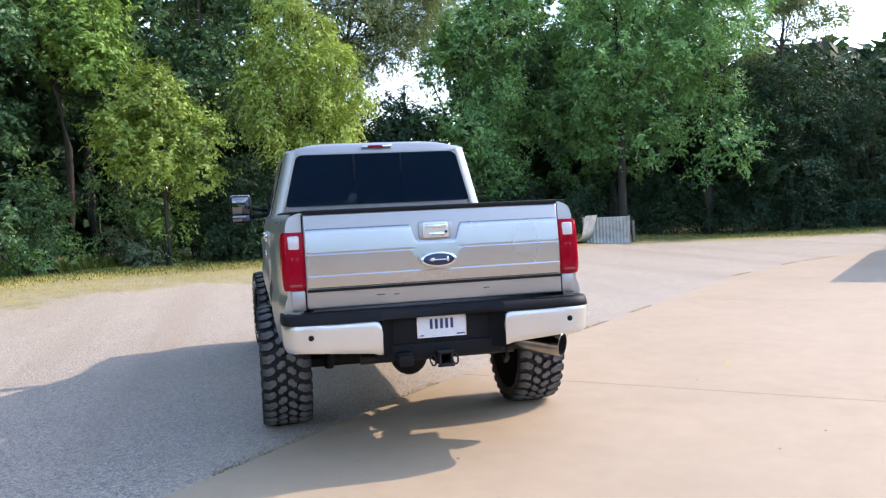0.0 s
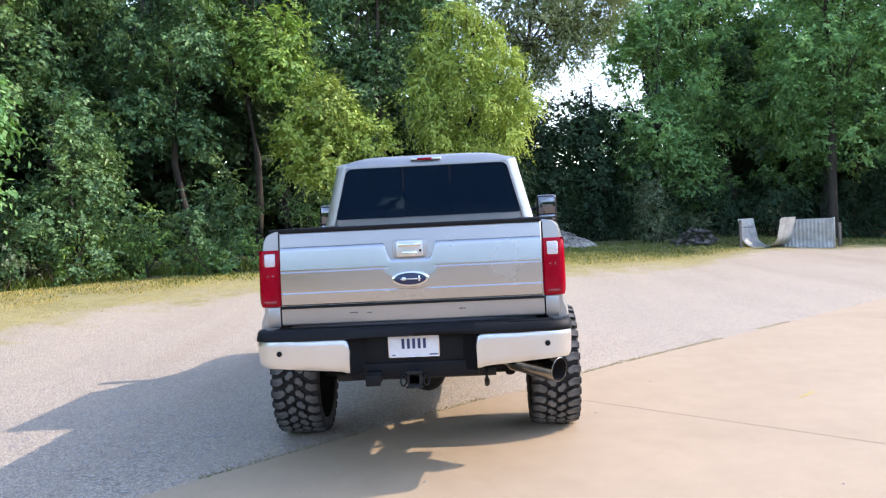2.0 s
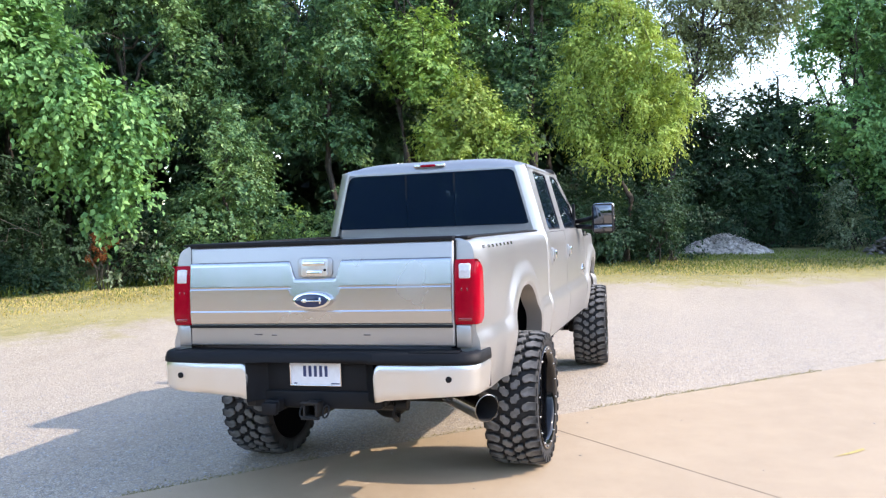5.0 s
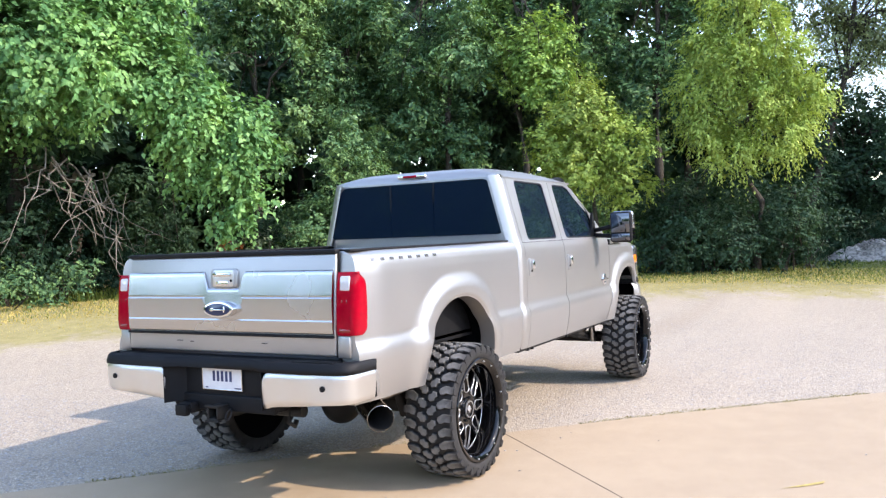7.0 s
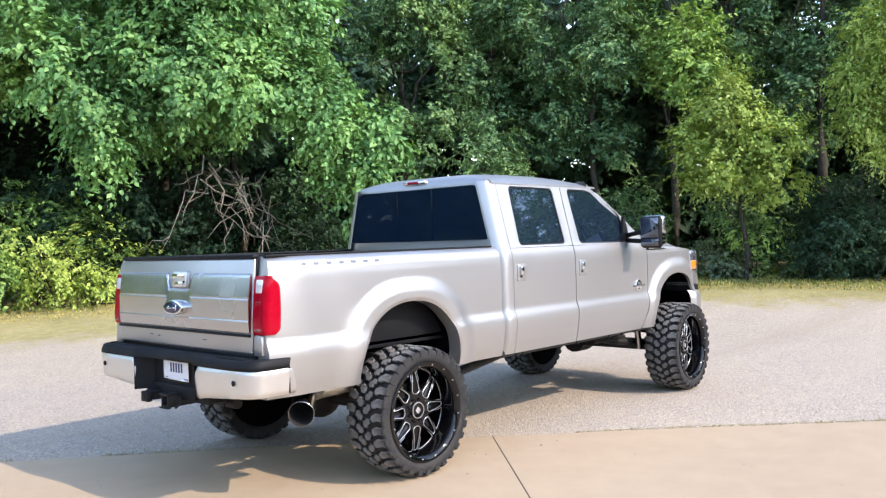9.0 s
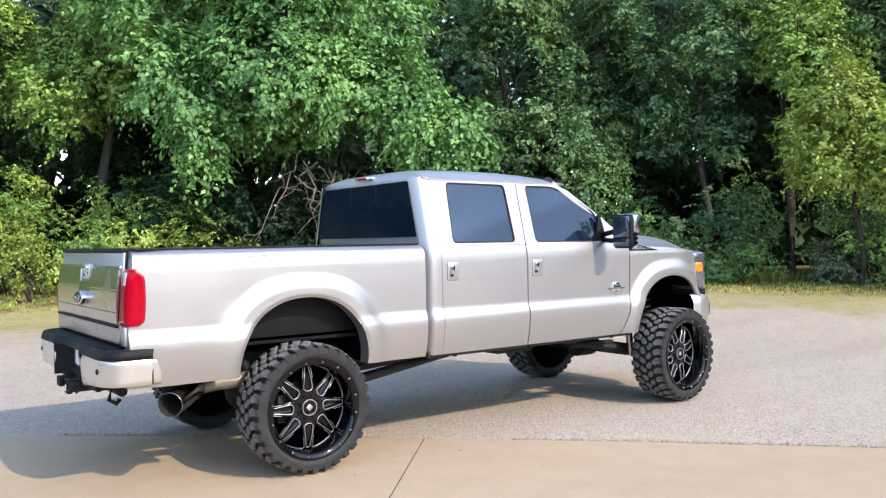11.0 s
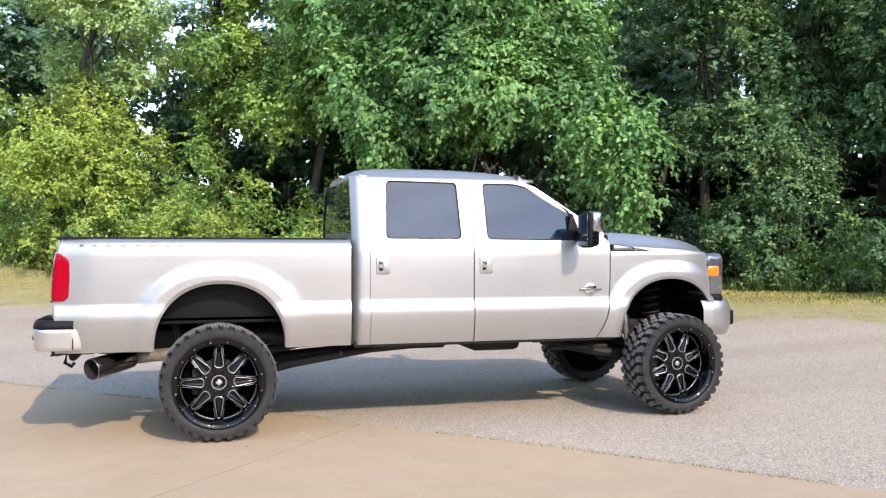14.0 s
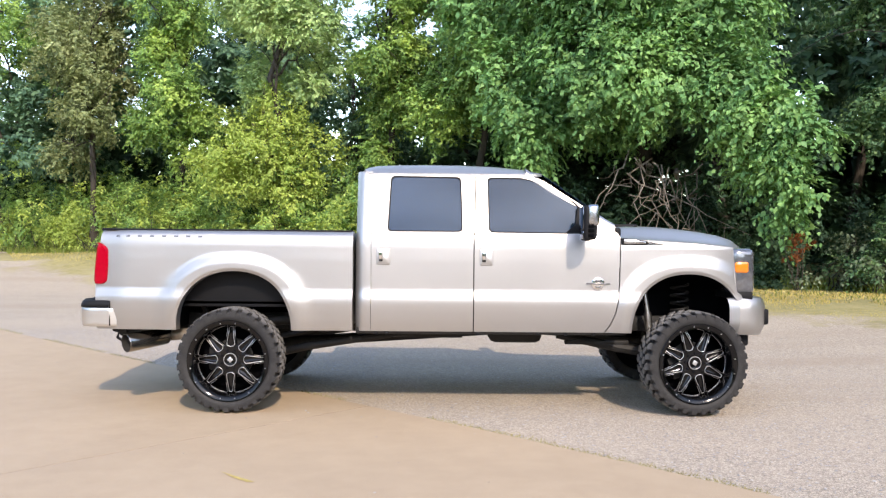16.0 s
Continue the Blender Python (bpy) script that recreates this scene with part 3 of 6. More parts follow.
def liner(a, y0, y1):
    pts = []
    for k in range(25):
        th = math.pi * k / 24
        u = math.cos(th)
        x = a[0] - u * (a[1] + 0.03)
        z = SILL + (a[2] + 0.03) * max(0.0, 1 - abs(u) ** 2.2) ** (1 / 2.2)
        pts.append((x, z))
    return sheet([[(x, y, z) for x, z in pts] for y in np.linspace(y0, y1, 5)] + [[(a[0] + (x - a[0]) * s, y1, SILL + (z - SILL) * s) for x, z in pts] for s in (0.6, 0.05)])


both("wheel_liner", lambda: liner(REAR_ARCH, -0.93, -0.42), LINER, truck)
both("wheel_liner", lambda: liner(FRONT_ARCH, -0.90, -0.42), LINER, truck)

# tailgate
tailgate = body("tailgate", box(-1.205, -1.14, -0.816, 0.816, 0.958, 1.535, 0.012, 3), PAINT, truck)


def applique():
    """The satin panel across the tailgate, dipping under the handle."""
    prof = [(1.085, 0.004), (1.156, 0.0135), (1.161, 0.010), (1.168, 0.012), (1.287, 0.0215), (1.293, 0.0175), (1.301, 0.0185), (1.428, 0.0165), (1.437, 0.014), (1.445, 0.009)]
    cols = []
    for y in sorted(set(list(np.linspace(-0.806, 0.806, 27)) + list(np.linspace(-0.17, -0.1, 16)) + list(np.linspace(0.1, 0.17, 16)))):
        top = 1.445 - 0.1 * smooth01((0.166 - abs(y)) / 0.046)
        zs = [1.085 + 0.245 * j / 60 for j in range(60)] + [1.33 + (top - 1.33) * j / 16 for j in range(17)]
        cols.append([(-1.203 - min(interp(prof, z), interp(prof, 1.445 - (top - z))) + (0.003 if j in (0, 76) else 0), y, z) for j, z in enumerate(zs)])
    return fold_rim(sheet(cols), (0.02, 0, 0))


body("trim_panel", applique(), SATIN, tailgate, "satin silver trim panel across the tailgate", 14)
body("trim_strip", box(-1.217, -1.2, -0.812, 0.812, 1.063, 1.079, 0.003), PLASTIC, tailgate, "dark strip")
body("tailgate_cap", box(-1.215, -1.13, -0.818, 0.818, 1.534, 1.560, 0.008), PLASTIC, truck, "black plastic tailgate cap")


def rounded(cx, cz, w, h, r, n=6):
    out = []
    for sx, sz, a0 in ((1, 1, 0), (-1, 1, 90), (-1, -1, 180), (1, -1, 270)):
        for k in range(n + 1):
            a = radians(a0 + 90 * k / n)
            out.append((cx + sx * (w - r) + r * math.cos(a), cz + sz * (h - r) + r * math.sin(a)))
    return out


def plate_x(outline, x0, x1, bevel=0.0, seg=2):
    """A flat piece across the truck, from an outline of (y, z), between two x."""
    bm = bmesh.new()
    f = bm.faces.new([bm.verts.new((x0, y, z)) for y, z in outline])
    got = bmesh.ops.extrude_face_region(bm, geom=[f])
    for v in (g for g in got["geom"] if isinstance(g, bmesh.types.BMVert)):
        v.co.x = x1
    bmesh.ops.recalc_face_normals(bm, faces=bm.faces)
    if bevel:
        bmesh.ops.bevel(bm, geom=[e for e in bm.edges if abs(e.verts[0].co.x - x0) < 1e-6 and abs(e.verts[1].co.x - x0) < 1e-6], offset=bevel, segments=seg, affect="EDGES", profile=0.5)
    return bm


def plate_y(outline, y0, y1, bevel=0.0, seg=2):
    """A flat piece along the truck, from an outline of (x, z), between two y; y0 is its outer face."""
    bm = bmesh.new()
    f = bm.faces.new([bm.verts.new((x, y0, z)) for x, z in outline])
    got = bmesh.ops.extrude_face_region(bm, geom=[f])
    for v in (g for g in got["geom"] if isinstance(g, bmesh.types.BMVert)):
        v.co.y = y1
    bmesh.ops.recalc_face_normals(bm, faces=bm.faces)
    if bevel:
        bmesh.ops.bevel(bm, geom=[e for e in bm.edges if abs(e.verts[0].co.y - y0) < 1e-6 and abs(e.verts[1].co.y - y0) < 1e-6], offset=bevel, segments=seg, affect="EDGES", profile=0.5)
    return bm


def oval(cy, cz, a, b, n=32):
    return [(cy + a * math.cos(2 * math.pi * k / n), cz + b * math.sin(2 * math.pi * k / n)) for k in range(n)]


body("handle_plate", plate_x(rounded(0, 1.406, 0.108, 0.055, 0.026), -1.215, -1.19, 0.005), PAINT, tailgate, degrees=50)
body("handle_bezel", plate_x(rounded(0, 1.405, 0.082, 0.05, 0.014), -1.222, -1.2, 0.005), BUMPER, tailgate, "bright handle bezel")
body("handle", merge(box(-1.24, -1.215, -0.07, 0.07, 1.415, 1.443, 0.008), box(-1.23, -1.215, -0.05, 0.045, 1.363, 1.39, 0.004)), CHROME, tailgate, "chrome pull handle")
body("lock", plate_x(oval(-0.066, 1.39, 0.008, 0.008, 12), -1.226, -1.21), PLASTIC, tailgate)
emblem = body("emblem", plate_x(oval(0, 1.222, 0.117, 0.05), -1.262, -1.22, 0.008, 3), CHROME, tailgate, "blue oval emblem with a chrome rim", 50)
body("emblem_field", plate_x(oval(0, 1.222, 0.098, 0.037), -1.2665, -1.255, 0.003), BLUE, emblem, "dark blue enamel field", 50)
body("emblem_mark", merge(box(-1.2685, -1.264, -0.065, 0.06, 1.217, 1.224, 0.001), box(-1.2685, -1.264, -0.06, -0.05, 1.205, 1.24, 0.001), box(-1.2685, -1.264, 0.028, 0.05, 1.212, 1.232, 0.001)), CHROME, emblem)
for y0, z0, w in ((0.34, 1.022, 0.05), (0.25, 1.018, 0.03), (-0.33, 1.02, 0.04)):
    body("scuff", box(-1.2062, -1.2045, y0, y0 + w, z0, z0 + 0.005, 0), DARK_CHROME, tailgate)

# tail lamps
def lamp():
    """A lens that wraps round the bed's rear corner; its fore edge bows forward."""
    rows = []
    for j in range(25):
        z = 1.078 + 0.352 * math.sin(math.pi * (j / 24 - 0.5)) * 0.5 + 0.176
        soft = 0.012 * (abs(2 * (z - 1.078) / 0.352 - 1) ** 8)
        end = -1.092 - 0.03 * max(0.0, (z - 1.2) / 0.23) ** 1.5 - 0.075 * max(0.0, (z - 1.35) / 0.08) ** 2.5 - 0.03 * max(0.0, (1.115 - z) / 0.037) ** 2
        row = [(-1.2 + soft, -y, z) for y in np.linspace(0.826, 0.905, 6)]
        for k in range(1, 9):
            b = radians(11.25 * k)
            row.append((-1.155 - (0.045 - soft) * math.cos(b), -(0.905 + (0.05 - soft) * math.sin(b)), z))
        row += [(-1.155 + (end + 1.155) * u, -(0.955 - soft) - 0.004 * u, z) for u in np.linspace(0.15, 1, 6)]
        rows.append(row)
    return fold_rim(sheet(rows), (0.03, 0.03, 0))


for lens in both("tail_lamp", lamp, RED, truck, "red tail lamp with a clear reversing window", 50):
    s = -1 if lens.data.vertices[0].co.y < 0 else 1
    body("reversing_lens", box(-1.203, -1.17, min(s * 0.84, s * 0.916), max(s * 0.84, s * 0.916), 1.322, 1.41, 0.014, 3), CLEAR, lens, "clear reversing lens", 50)
    body("lamp_band", box(-1.2, -1.17, min(s * 0.84, s * 0.915), max(s * 0.84, s * 0.915), 1.098, 1.115, 0.004), RED_DEEP, lens)
    body("bulb", merge(box(-1.2, -1.18, min(s * 0.852, s * 0.868), max(s * 0.852, s * 0.868), 1.255, 1.28, 0.004), box(-1.2, -1.18, min(s * 0.884, s * 0.9), max(s * 0.884, s * 0.9), 1.255, 1.28, 0.004)), RED_DEEP, lens)
    # black strip that stands for the dark gap beside the tailgate
    body("lamp_housing", box(-1.19, -1.13, min(s * 0.8165, s * 0.825), max(s * 0.8165, s * 0.825), 0.956, 1.534, 0.001), PLASTIC, lens)

both("corner_post", lambda: box(-1.192, -1.13, -0.905, -0.823, 0.952, 1.074, 0.006), PAINT, truck)

# rear bumper
bumper = body("rear_bumper", merge(
    box(-1.225, -1.12, -0.42, 0.42, 0.62, 0.93, 0.02),
    box(-1.238, -1.20, -0.395, 0.395, 0.61, 0.71, 0.012, 3),
    box(-1.2, -1.06, -0.9, 0.9, 0.74, 0.9, 0.02)), PLASTIC, truck, "black and silver step bumper")


def bumper_plan(inset=0.0):
    pts = [(-1.335 + inset, -y) for y in [0.384, 0.388, 0.394, 0.402, 0.412, 0.424, 0.44, 0.5, 0.58, 0.66, 0.74, 0.77]]
    for k in range(1, 11):
        a = radians(9 * k)
        pts.append((-1.175 + inset - 0.16 * math.cos(a) ** 0.72, -(0.77 + (0.202 - inset) * math.sin(a) ** 0.8)))
    pts.append((-1.05, -(0.976 - inset)))
    return pts


def end_panel():
    cols = []
    for n, (x, y) in enumerate(bumper_plan()):
        s = n / 22
        round_off = max(0.0, 1 - (abs(y) - 0.384) / 0.05)
        zt = 0.876 - 0.05 * (1 - math.sqrt(max(0.0, 1 - round_off ** 2)))
        zb = 0.668 + 0.045 * smooth01((s - 0.12) / 0.5)
        col = []
        for j in range(13):
            v = j / 12
            tuck = 0.012 * (abs(2 * v - 1) ** 8) + 0.012 * (1 - v)
            col.append((x + tuck * (1 if s < 0.5 else 0.3), y + tuck * (0 if s < 0.45 else 0.8), zb + (zt - zb) * v))
        cols.append(col)
    return fold_rim(sheet(cols), (0.06, 0.012, 0))


def step_pad():
    cols = []
    for x, y in [(-1.30, 0.0), (-1.30, -0.3)] + bumper_plan(-0.004):
        cols.append([(x + 0.03, y * 0.985, 0.872), (x + 0.002, y, 0.878), (x + 0.004, y, 0.9), (x + 0.016, y * 0.994, 0.93), (x + 0.026, y * 0.988, 0.9365), (-1.12 if y > -0.9 else x + 0.05, y * 0.955, 0.94)])
    return sheet(cols)


both("end_panel", end_panel, BUMPER, bumper, "bright silver bumper end", 40)
both("step_pad", step_pad, PLASTIC, bumper)
# thin black strip in place of the dark gap at the bumper's end
both("end_strip", lambda: box(-1.048, -1.038, -0.971, -0.92, 0.72, 0.92, 0.003), PLASTIC, bumper)
both("recess_wall", lambda: sheet([[(-1.335, -0.386, z), (-1.29, -0.372, z), (-1.222, -0.30, z)] for z in (0.655, 0.9)]), PLASTIC, bumper)
both("sensor", lambda: plate_x(oval(-0.812, 0.804, 0.017, 0.017, 16), -1.3385, -1.30, 0.002), PLASTIC, bumper)
for k in range(7):
    body("tread_rib", box(-1.30 + 0.012 * k, -1.294 + 0.012 * k, -0.86, -0.58, 0.936, 0.9425, 0.001), PLASTIC, bumper)
plate = body("license_plate", plate_x(rounded(0, 0.818, 0.153, 0.0765, 0.012), -1.236, -1.226, 0.002), PLATE_W, bumper, "white plate with dark blue characters", 50)
for k in range(5):
    body("character_bar", box(-1.2385, -1.2355, 0.066 - 0.033 * k - 0.009, 0.066 - 0.033 * k + 0.009, 0.79, 0.852, 0.001), PLATE_B, plate)
for y0, w, z0 in ((-0.06, 0.12, 0.878), (-0.145, 0.05, 0.748), (0.115, 0.02, 0.748), (0.1, 0.04, 0.882), (-0.14, 0.04, 0.882)):
    body("small_print_bar", box(-1.2378, -1.2355, y0, y0 + w, z0, z0 + 0.007, 0), PLATE_B, plate)
body("plate_frame", merge(*[box(-1.241, -1.228, *b, 0.002) for b in ((-0.157, 0.157, 0.893, 0.899), (-0.157, 0.157, 0.737, 0.743), (-0.158, -0.152, 0.738, 0.898), (0.152, 0.158, 0.738, 0.898))]), CHROME, plate)

# hitch and tail of the chassis
hitch = body("tow_hitch", merge(pipe([(-1.1, -0.5, 0.615), (-1.1, 0.5, 0.615)], 0.035, 10), box(-1.33, -1.0, -0.042, -0.03, 0.575, 0.655, 0.003), box(-1.33, -1.0, 0.03, 0.042, 0.575, 0.655, 0.003), box(-1.33, -1.0, -0.042, 0.042, 0.645, 0.657, 0.003), box(-1.33, -1.0, -0.042, 0.042, 0.573, 0.585, 0.003), box(-1.34, -1.31, -0.052, 0.052, 0.566, 0.576, 0.002), box(-1.34, -1.31, -0.052, 0.052, 0.654, 0.664, 0.002)), UNDER, truck, "black receiver hitch")
both("safety_chain_loop", lambda: pipe([(-1.27 + 0.02 * math.sin(a), -0.07 - 0.018 * math.cos(a), 0.6 + 0.03 * math.sin(a)) for a in np.linspace(0, 2 * math.pi, 13)], 0.006, 6, False), UNDER, hitch)
body("trailer_socket", merge(box(-1.3, -1.12, 0.2, 0.3, 0.595, 0.665, 0.012), box(-1.34, -1.3, 0.205, 0.295, 0.585, 0.655, 0.008)), PLASTIC, hitch, "black trailer socket")
body("tow_hook", pipe([(-1.15, -0.44, 0.66), (-1.17, -0.44, 0.56), (-1.12, -0.44, 0.53), (-1.1, -0.44, 0.56)], 0.016, 8), UNDER, hitch)
both("frame_rail", lambda: box(-1.1, 4.35, -0.49, -0.41, 0.66, 0.8, 0.01), UNDER, truck)
for x in (-0.9, 0.9, 1.9, 2.7):
    body("crossmember", box(x - 0.04, x + 0.04, -0.45, 0.45, 0.66, 0.76, 0.01), UNDER, truck)
body("spare_wheel", pipe([(-0.66, 0, 0.6), (-0.66, 0, 0.8)], 0.36, 28), RUBBER, truck)
body("muffler", pipe([(1.2, -0.25, 0.68), (2.0, -0.25, 0.68)], 0.12, 18), UNDER, truck)
body("fuel_tank", box(0.75, 1.9, 0.48, 0.86, 0.55, 0.8, 0.04), UNDER, truck)
body("transfer_case", box(2.25, 2.75, -0.32, 0.22, 0.52, 0.8, 0.06), UNDER, truck)
body("driveshaft", pipe([(0.15, 0, 0.47), (2.3, -0.05, 0.62)], 0.05, 12), UNDER, truck)
body("driveshaft", pipe([(2.7, 0.12, 0.6), (3.9, 0.12, 0.5)], 0.035, 12), UNDER, truck)
both("rocker", lambda: box(1.06, 3.40, -0.93, -0.86, 0.665, 0.72, 0.012), UNDER, truck)
for clip_x in (1.22, 1.31, 2.1, 2.62, 2.86, 3.1):
    both("rocker_clip", lambda: box(clip_x, clip_x + 0.03, -0.938, -0.90, 0.66, 0.69, 0.004), PLASTIC, truck)


def rear_axle():
    bm = pipe([(0, -0.78, 0.443), (0, 0.78, 0.443)], 0.05, 14)
    ball = bmesh.new()
    bmesh.ops.create_uvsphere(ball, u_segments=18, v_segments=12, radius=0.17)
    for v in ball.verts:
        v.co = Vector((v.co.x * 1.0 - 0.03, v.co.y * 0.85, 0.443 + v.co.z * 0.95))
    return merge(bm, ball)


body("rear_axle", rear_axle(), UNDER, truck, degrees=60)
both("leaf_spring", lambda: merge(*[pipe([(-0.75 + 0.1 * k, -0.5, 0.64 - 0.012 * k), (0, -0.5, 0.52 - 0.016 * k), (0.72 - 0.1 * k, -0.5, 0.66 - 0.012 * k)], 0.02, 6) for k in range(4)]), UNDER, truck)
both("traction_bar", lambda: pipe([(0.12, -0.6, 0.40), (0.6, -0.62, 0.52), (1.55, -0.66, 0.665)], [0.032, 0.04, 0.03], 10), UNDER, truck)
both("shock_absorber", lambda: merge(pipe([(-0.18, -0.62, 0.42), (-0.3, -0.6, 0.75)], 0.035, 10), pipe([(-0.3, -0.6, 0.75), (-0.38, -0.58, 1.0)], 0.028, 10)), UNDER, truck)
body("front_axle", merge(pipe([(3.967, -0.78, 0.443), (3.967, 0.78, 0.443)], 0.048, 12), pipe([(3.85, 0.28, 0.443), (4.08, 0.28, 0.443)], 0.14, 14)), UNDER, truck)
both("radius_arm", lambda: merge(pipe([(3.93, -0.56, 0.44), (3.4, -0.56, 0.52), (2.85, -0.56, 0.63)], [0.05, 0.045, 0.035], 8), box(2.92, 3.5, -0.6, -0.54, 0.545, 0.585, 0.01), box(2.95, 3.45, -0.6, -0.54, 0.64, 0.67, 0.01)), UNDER, truck)


def coil():
    pts = [(3.967 + 0.075 * math.cos(a), -0.56 + 0.075 * math.sin(a), 0.55 + 0.55 * a / (16 * math.pi)) for a in np.linspace(0, 16 * math.pi, 160)]
    return pipe(pts, 0.011, 6)


both("coil_spring", coil, UNDER, truck, degrees=60)
both("front_shock", lambda: merge(pipe([(3.72, -0.63, 0.42), (3.66, -0.62, 0.84)], 0.034, 10), pipe([(3.66, -0.62, 0.84), (3.62, -0.6, 1.12)], 0.024, 10)), STEEL, truck)
both("steering_knuckle", lambda: box(3.9, 4.03, -0.8, -0.68, 0.36, 0.56, 0.03), UNDER, truck)
body("steering_bar", pipe([(3.78, -0.7, 0.42), (3.78, 0.7, 0.42)], 0.022, 10), UNDER, truck)
exhaust = body("exhaust_pipe", pipe([(-0.16, -0.66, 0.64), (-0.3, -0.66, 0.635), (-0.42, -0.64, 0.625), (-0.5, -0.61, 0.618), (-0.57, -0.6, 0.61), (-0.62, -0.605, 0.605)], 0.05, 14), plain("dusty_tan_steel", (0.3, 0.26, 0.21), 0.5, 0.5, vary=0.2, scale=14), truck, "dusty exhaust pipe with a large polished tip", 60)
body("over_axle_pipe", pipe([(1.2, -0.3, 0.68), (0.7, -0.5, 0.68), (0.4, -0.53, 0.75), (0.05, -0.6, 0.72), (-0.17, -0.66, 0.638)], 0.049, 12), UNDER, exhaust, "dull dark pipe over the axle")
TIP_A, TIP_B = Vector((-0.62, -0.575, 0.612)), Vector((-0.92, -0.91, 0.564))
body("exhaust_tip", pipe([TIP_A, TIP_A.lerp(TIP_B, 0.12), TIP_A.lerp(TIP_B, 0.16), TIP_A.lerp(TIP_B, 0.5), TIP_B], [0.052, 0.056, 0.077, 0.079, 0.081], 28, False), EXHAUST, exhaust, "large polished exhaust tip", 30)
body("exhaust_rim", pipe([TIP_B, TIP_B + (TIP_B - TIP_A) * 0.004, TIP_B + (TIP_B - TIP_A) * 0.006], [0.0809, 0.0805, 0.078], 28, False), EXHAUST, exhaust)
body("exhaust_bore", pipe([TIP_A.lerp(TIP_B, 0.25), TIP_A.lerp(TIP_B, 0.26), TIP_B + (TIP_B - TIP_A) * 0.006], [0.002, 0.075, 0.078], 28, False), SOOT, exhaust)
both("exhaust_hanger", lambda: box(-0.72, -0.66, -0.6, -0.56, 0.64, 0.72, 0.006), UNDER, truck)

# cab: sides
both("cab_corner", lambda: side_sheet([1.053, 1.056, 1.062, 1.072, 1.085, 1.1, 1.12, 1.15, 1.186], lambda x: SILL, lambda x: 2.075, CAB_Y, 46, 0.02,
     lambda x, z: -0.075 * max(0.0, (1.12 - x) / 0.067) ** 2.2), PAINT, truck)
both("door_jamb", lambda: merge(box(1.2, 3.28, -0.90, -0.86, 0.72, 1.52, 0.01), box(2.03, 2.13, -0.80, -0.76, 1.5, 2.03, 0.01, 2, Euler((radians(-14), 0, 0)).to_matrix())), LINER, truck)


def ring(outer, inner, yf, rows=5, fold=0.02, n=5, ro=0.012, ri=0.045):
    """A window frame between two outlines with the same number of corners."""
    def soft(pts, r):
        out = []
        m = len(pts)
        for i, p in enumerate(pts):
            p = Vector(p)
            a, b = (Vector(pts[i - 1]) - p), (Vector(pts[(i + 1) % m]) - p)
            ra, rb = min(r, a.length / 2.1), min(r, b.length / 2.1)
            a, b = p + a.normalized() * ra, p + b.normalized() * rb
            for k in range(n + 1):
                u = k / n
                out.append(a * (1 - u) ** 2 + p * 2 * u * (1 - u) + b * u * u)
        return out
    o, i = soft(outer, ro), soft(inner, ri)
    rws = []
    for k in range(rows + 1):
        u = k / rows
        rws.append([tuple(yf(*(a.lerp(b, u)))) for a, b in zip(o, i)])
    bm = fold_rim(sheet(rws, True), fold if isinstance(fold, tuple) else (0, fold, 0))
    return bm, i


R_OUT = [(1.19, 1.532), (1.19, 2.066), (2.086, 2.066), (2.074, 1.532)]
R_IN = [(1.322, 1.548), (1.346, 2.042), (1.962, 2.036), (1.977, 1.548)]
F_OUT = [(2.084, 1.532), (2.096, 2.066), (2.5, 2.068), (2.69, 2.004), (3.08, 1.745), (3.333, 1.53), (2.84, 1.526)]
F_IN = [(2.2, 1.545), (2.19, 2.036), (2.5, 2.034), (2.68, 1.982), (2.985, 1.80), (3.06, 1.545), (2.84, 1.54)]


def on_side(x, z):
    return (x, -interp(CAB_Y, z), z)


def pane(outline, back=0.008, thick=0.005):
    bm = bmesh.new()
    f = bm.faces.new([bm.verts.new((x, -interp(CAB_Y, z) + back, z)) for x, z in outline])
    got = bmesh.ops.extrude_face_region(bm, geom=[f])
    for v in (g for g in got["geom"] if isinstance(g, bmesh.types.BMVert)):
        v.co.y += thick
    bmesh.ops.recalc_face_normals(bm, faces=bm.faces)
    return bm


def front_edge(z):
    """The front edge of the front door."""
    return interp([(0.69, 3.2), (0.76, 3.25), (0.86, 3.29), (0.98, 3.315), (1.1, 3.325), (1.53, 3.333)], z)


def door_skin(x0, x1):
    def make():
        grid = []
        for u in np.linspace(0, 1, 30):
            col = []
            for j in range(41):
                z = SILL + (1.528 - SILL) * j / 40
                far = x1 if x1 < 3 else front_edge(z)
                x = x0 + (far - x0) * u
                col.append((x, -body_y(x, z, CAB_Y), z))
            grid.append(col)
        return fold_rim(sheet(grid), (0, 0.03, 0))
    return make


def handle_bits(x):
    plate_bm = plate_y(rounded(x, 1.332, 0.058, 0.07, 0.012), -0.972, -0.95, 0.006)
    grip = box(x - 0.04, x - 0.004, -1.0, -0.972, 1.312, 1.384, 0.008, 3)
    return plate_bm, grip


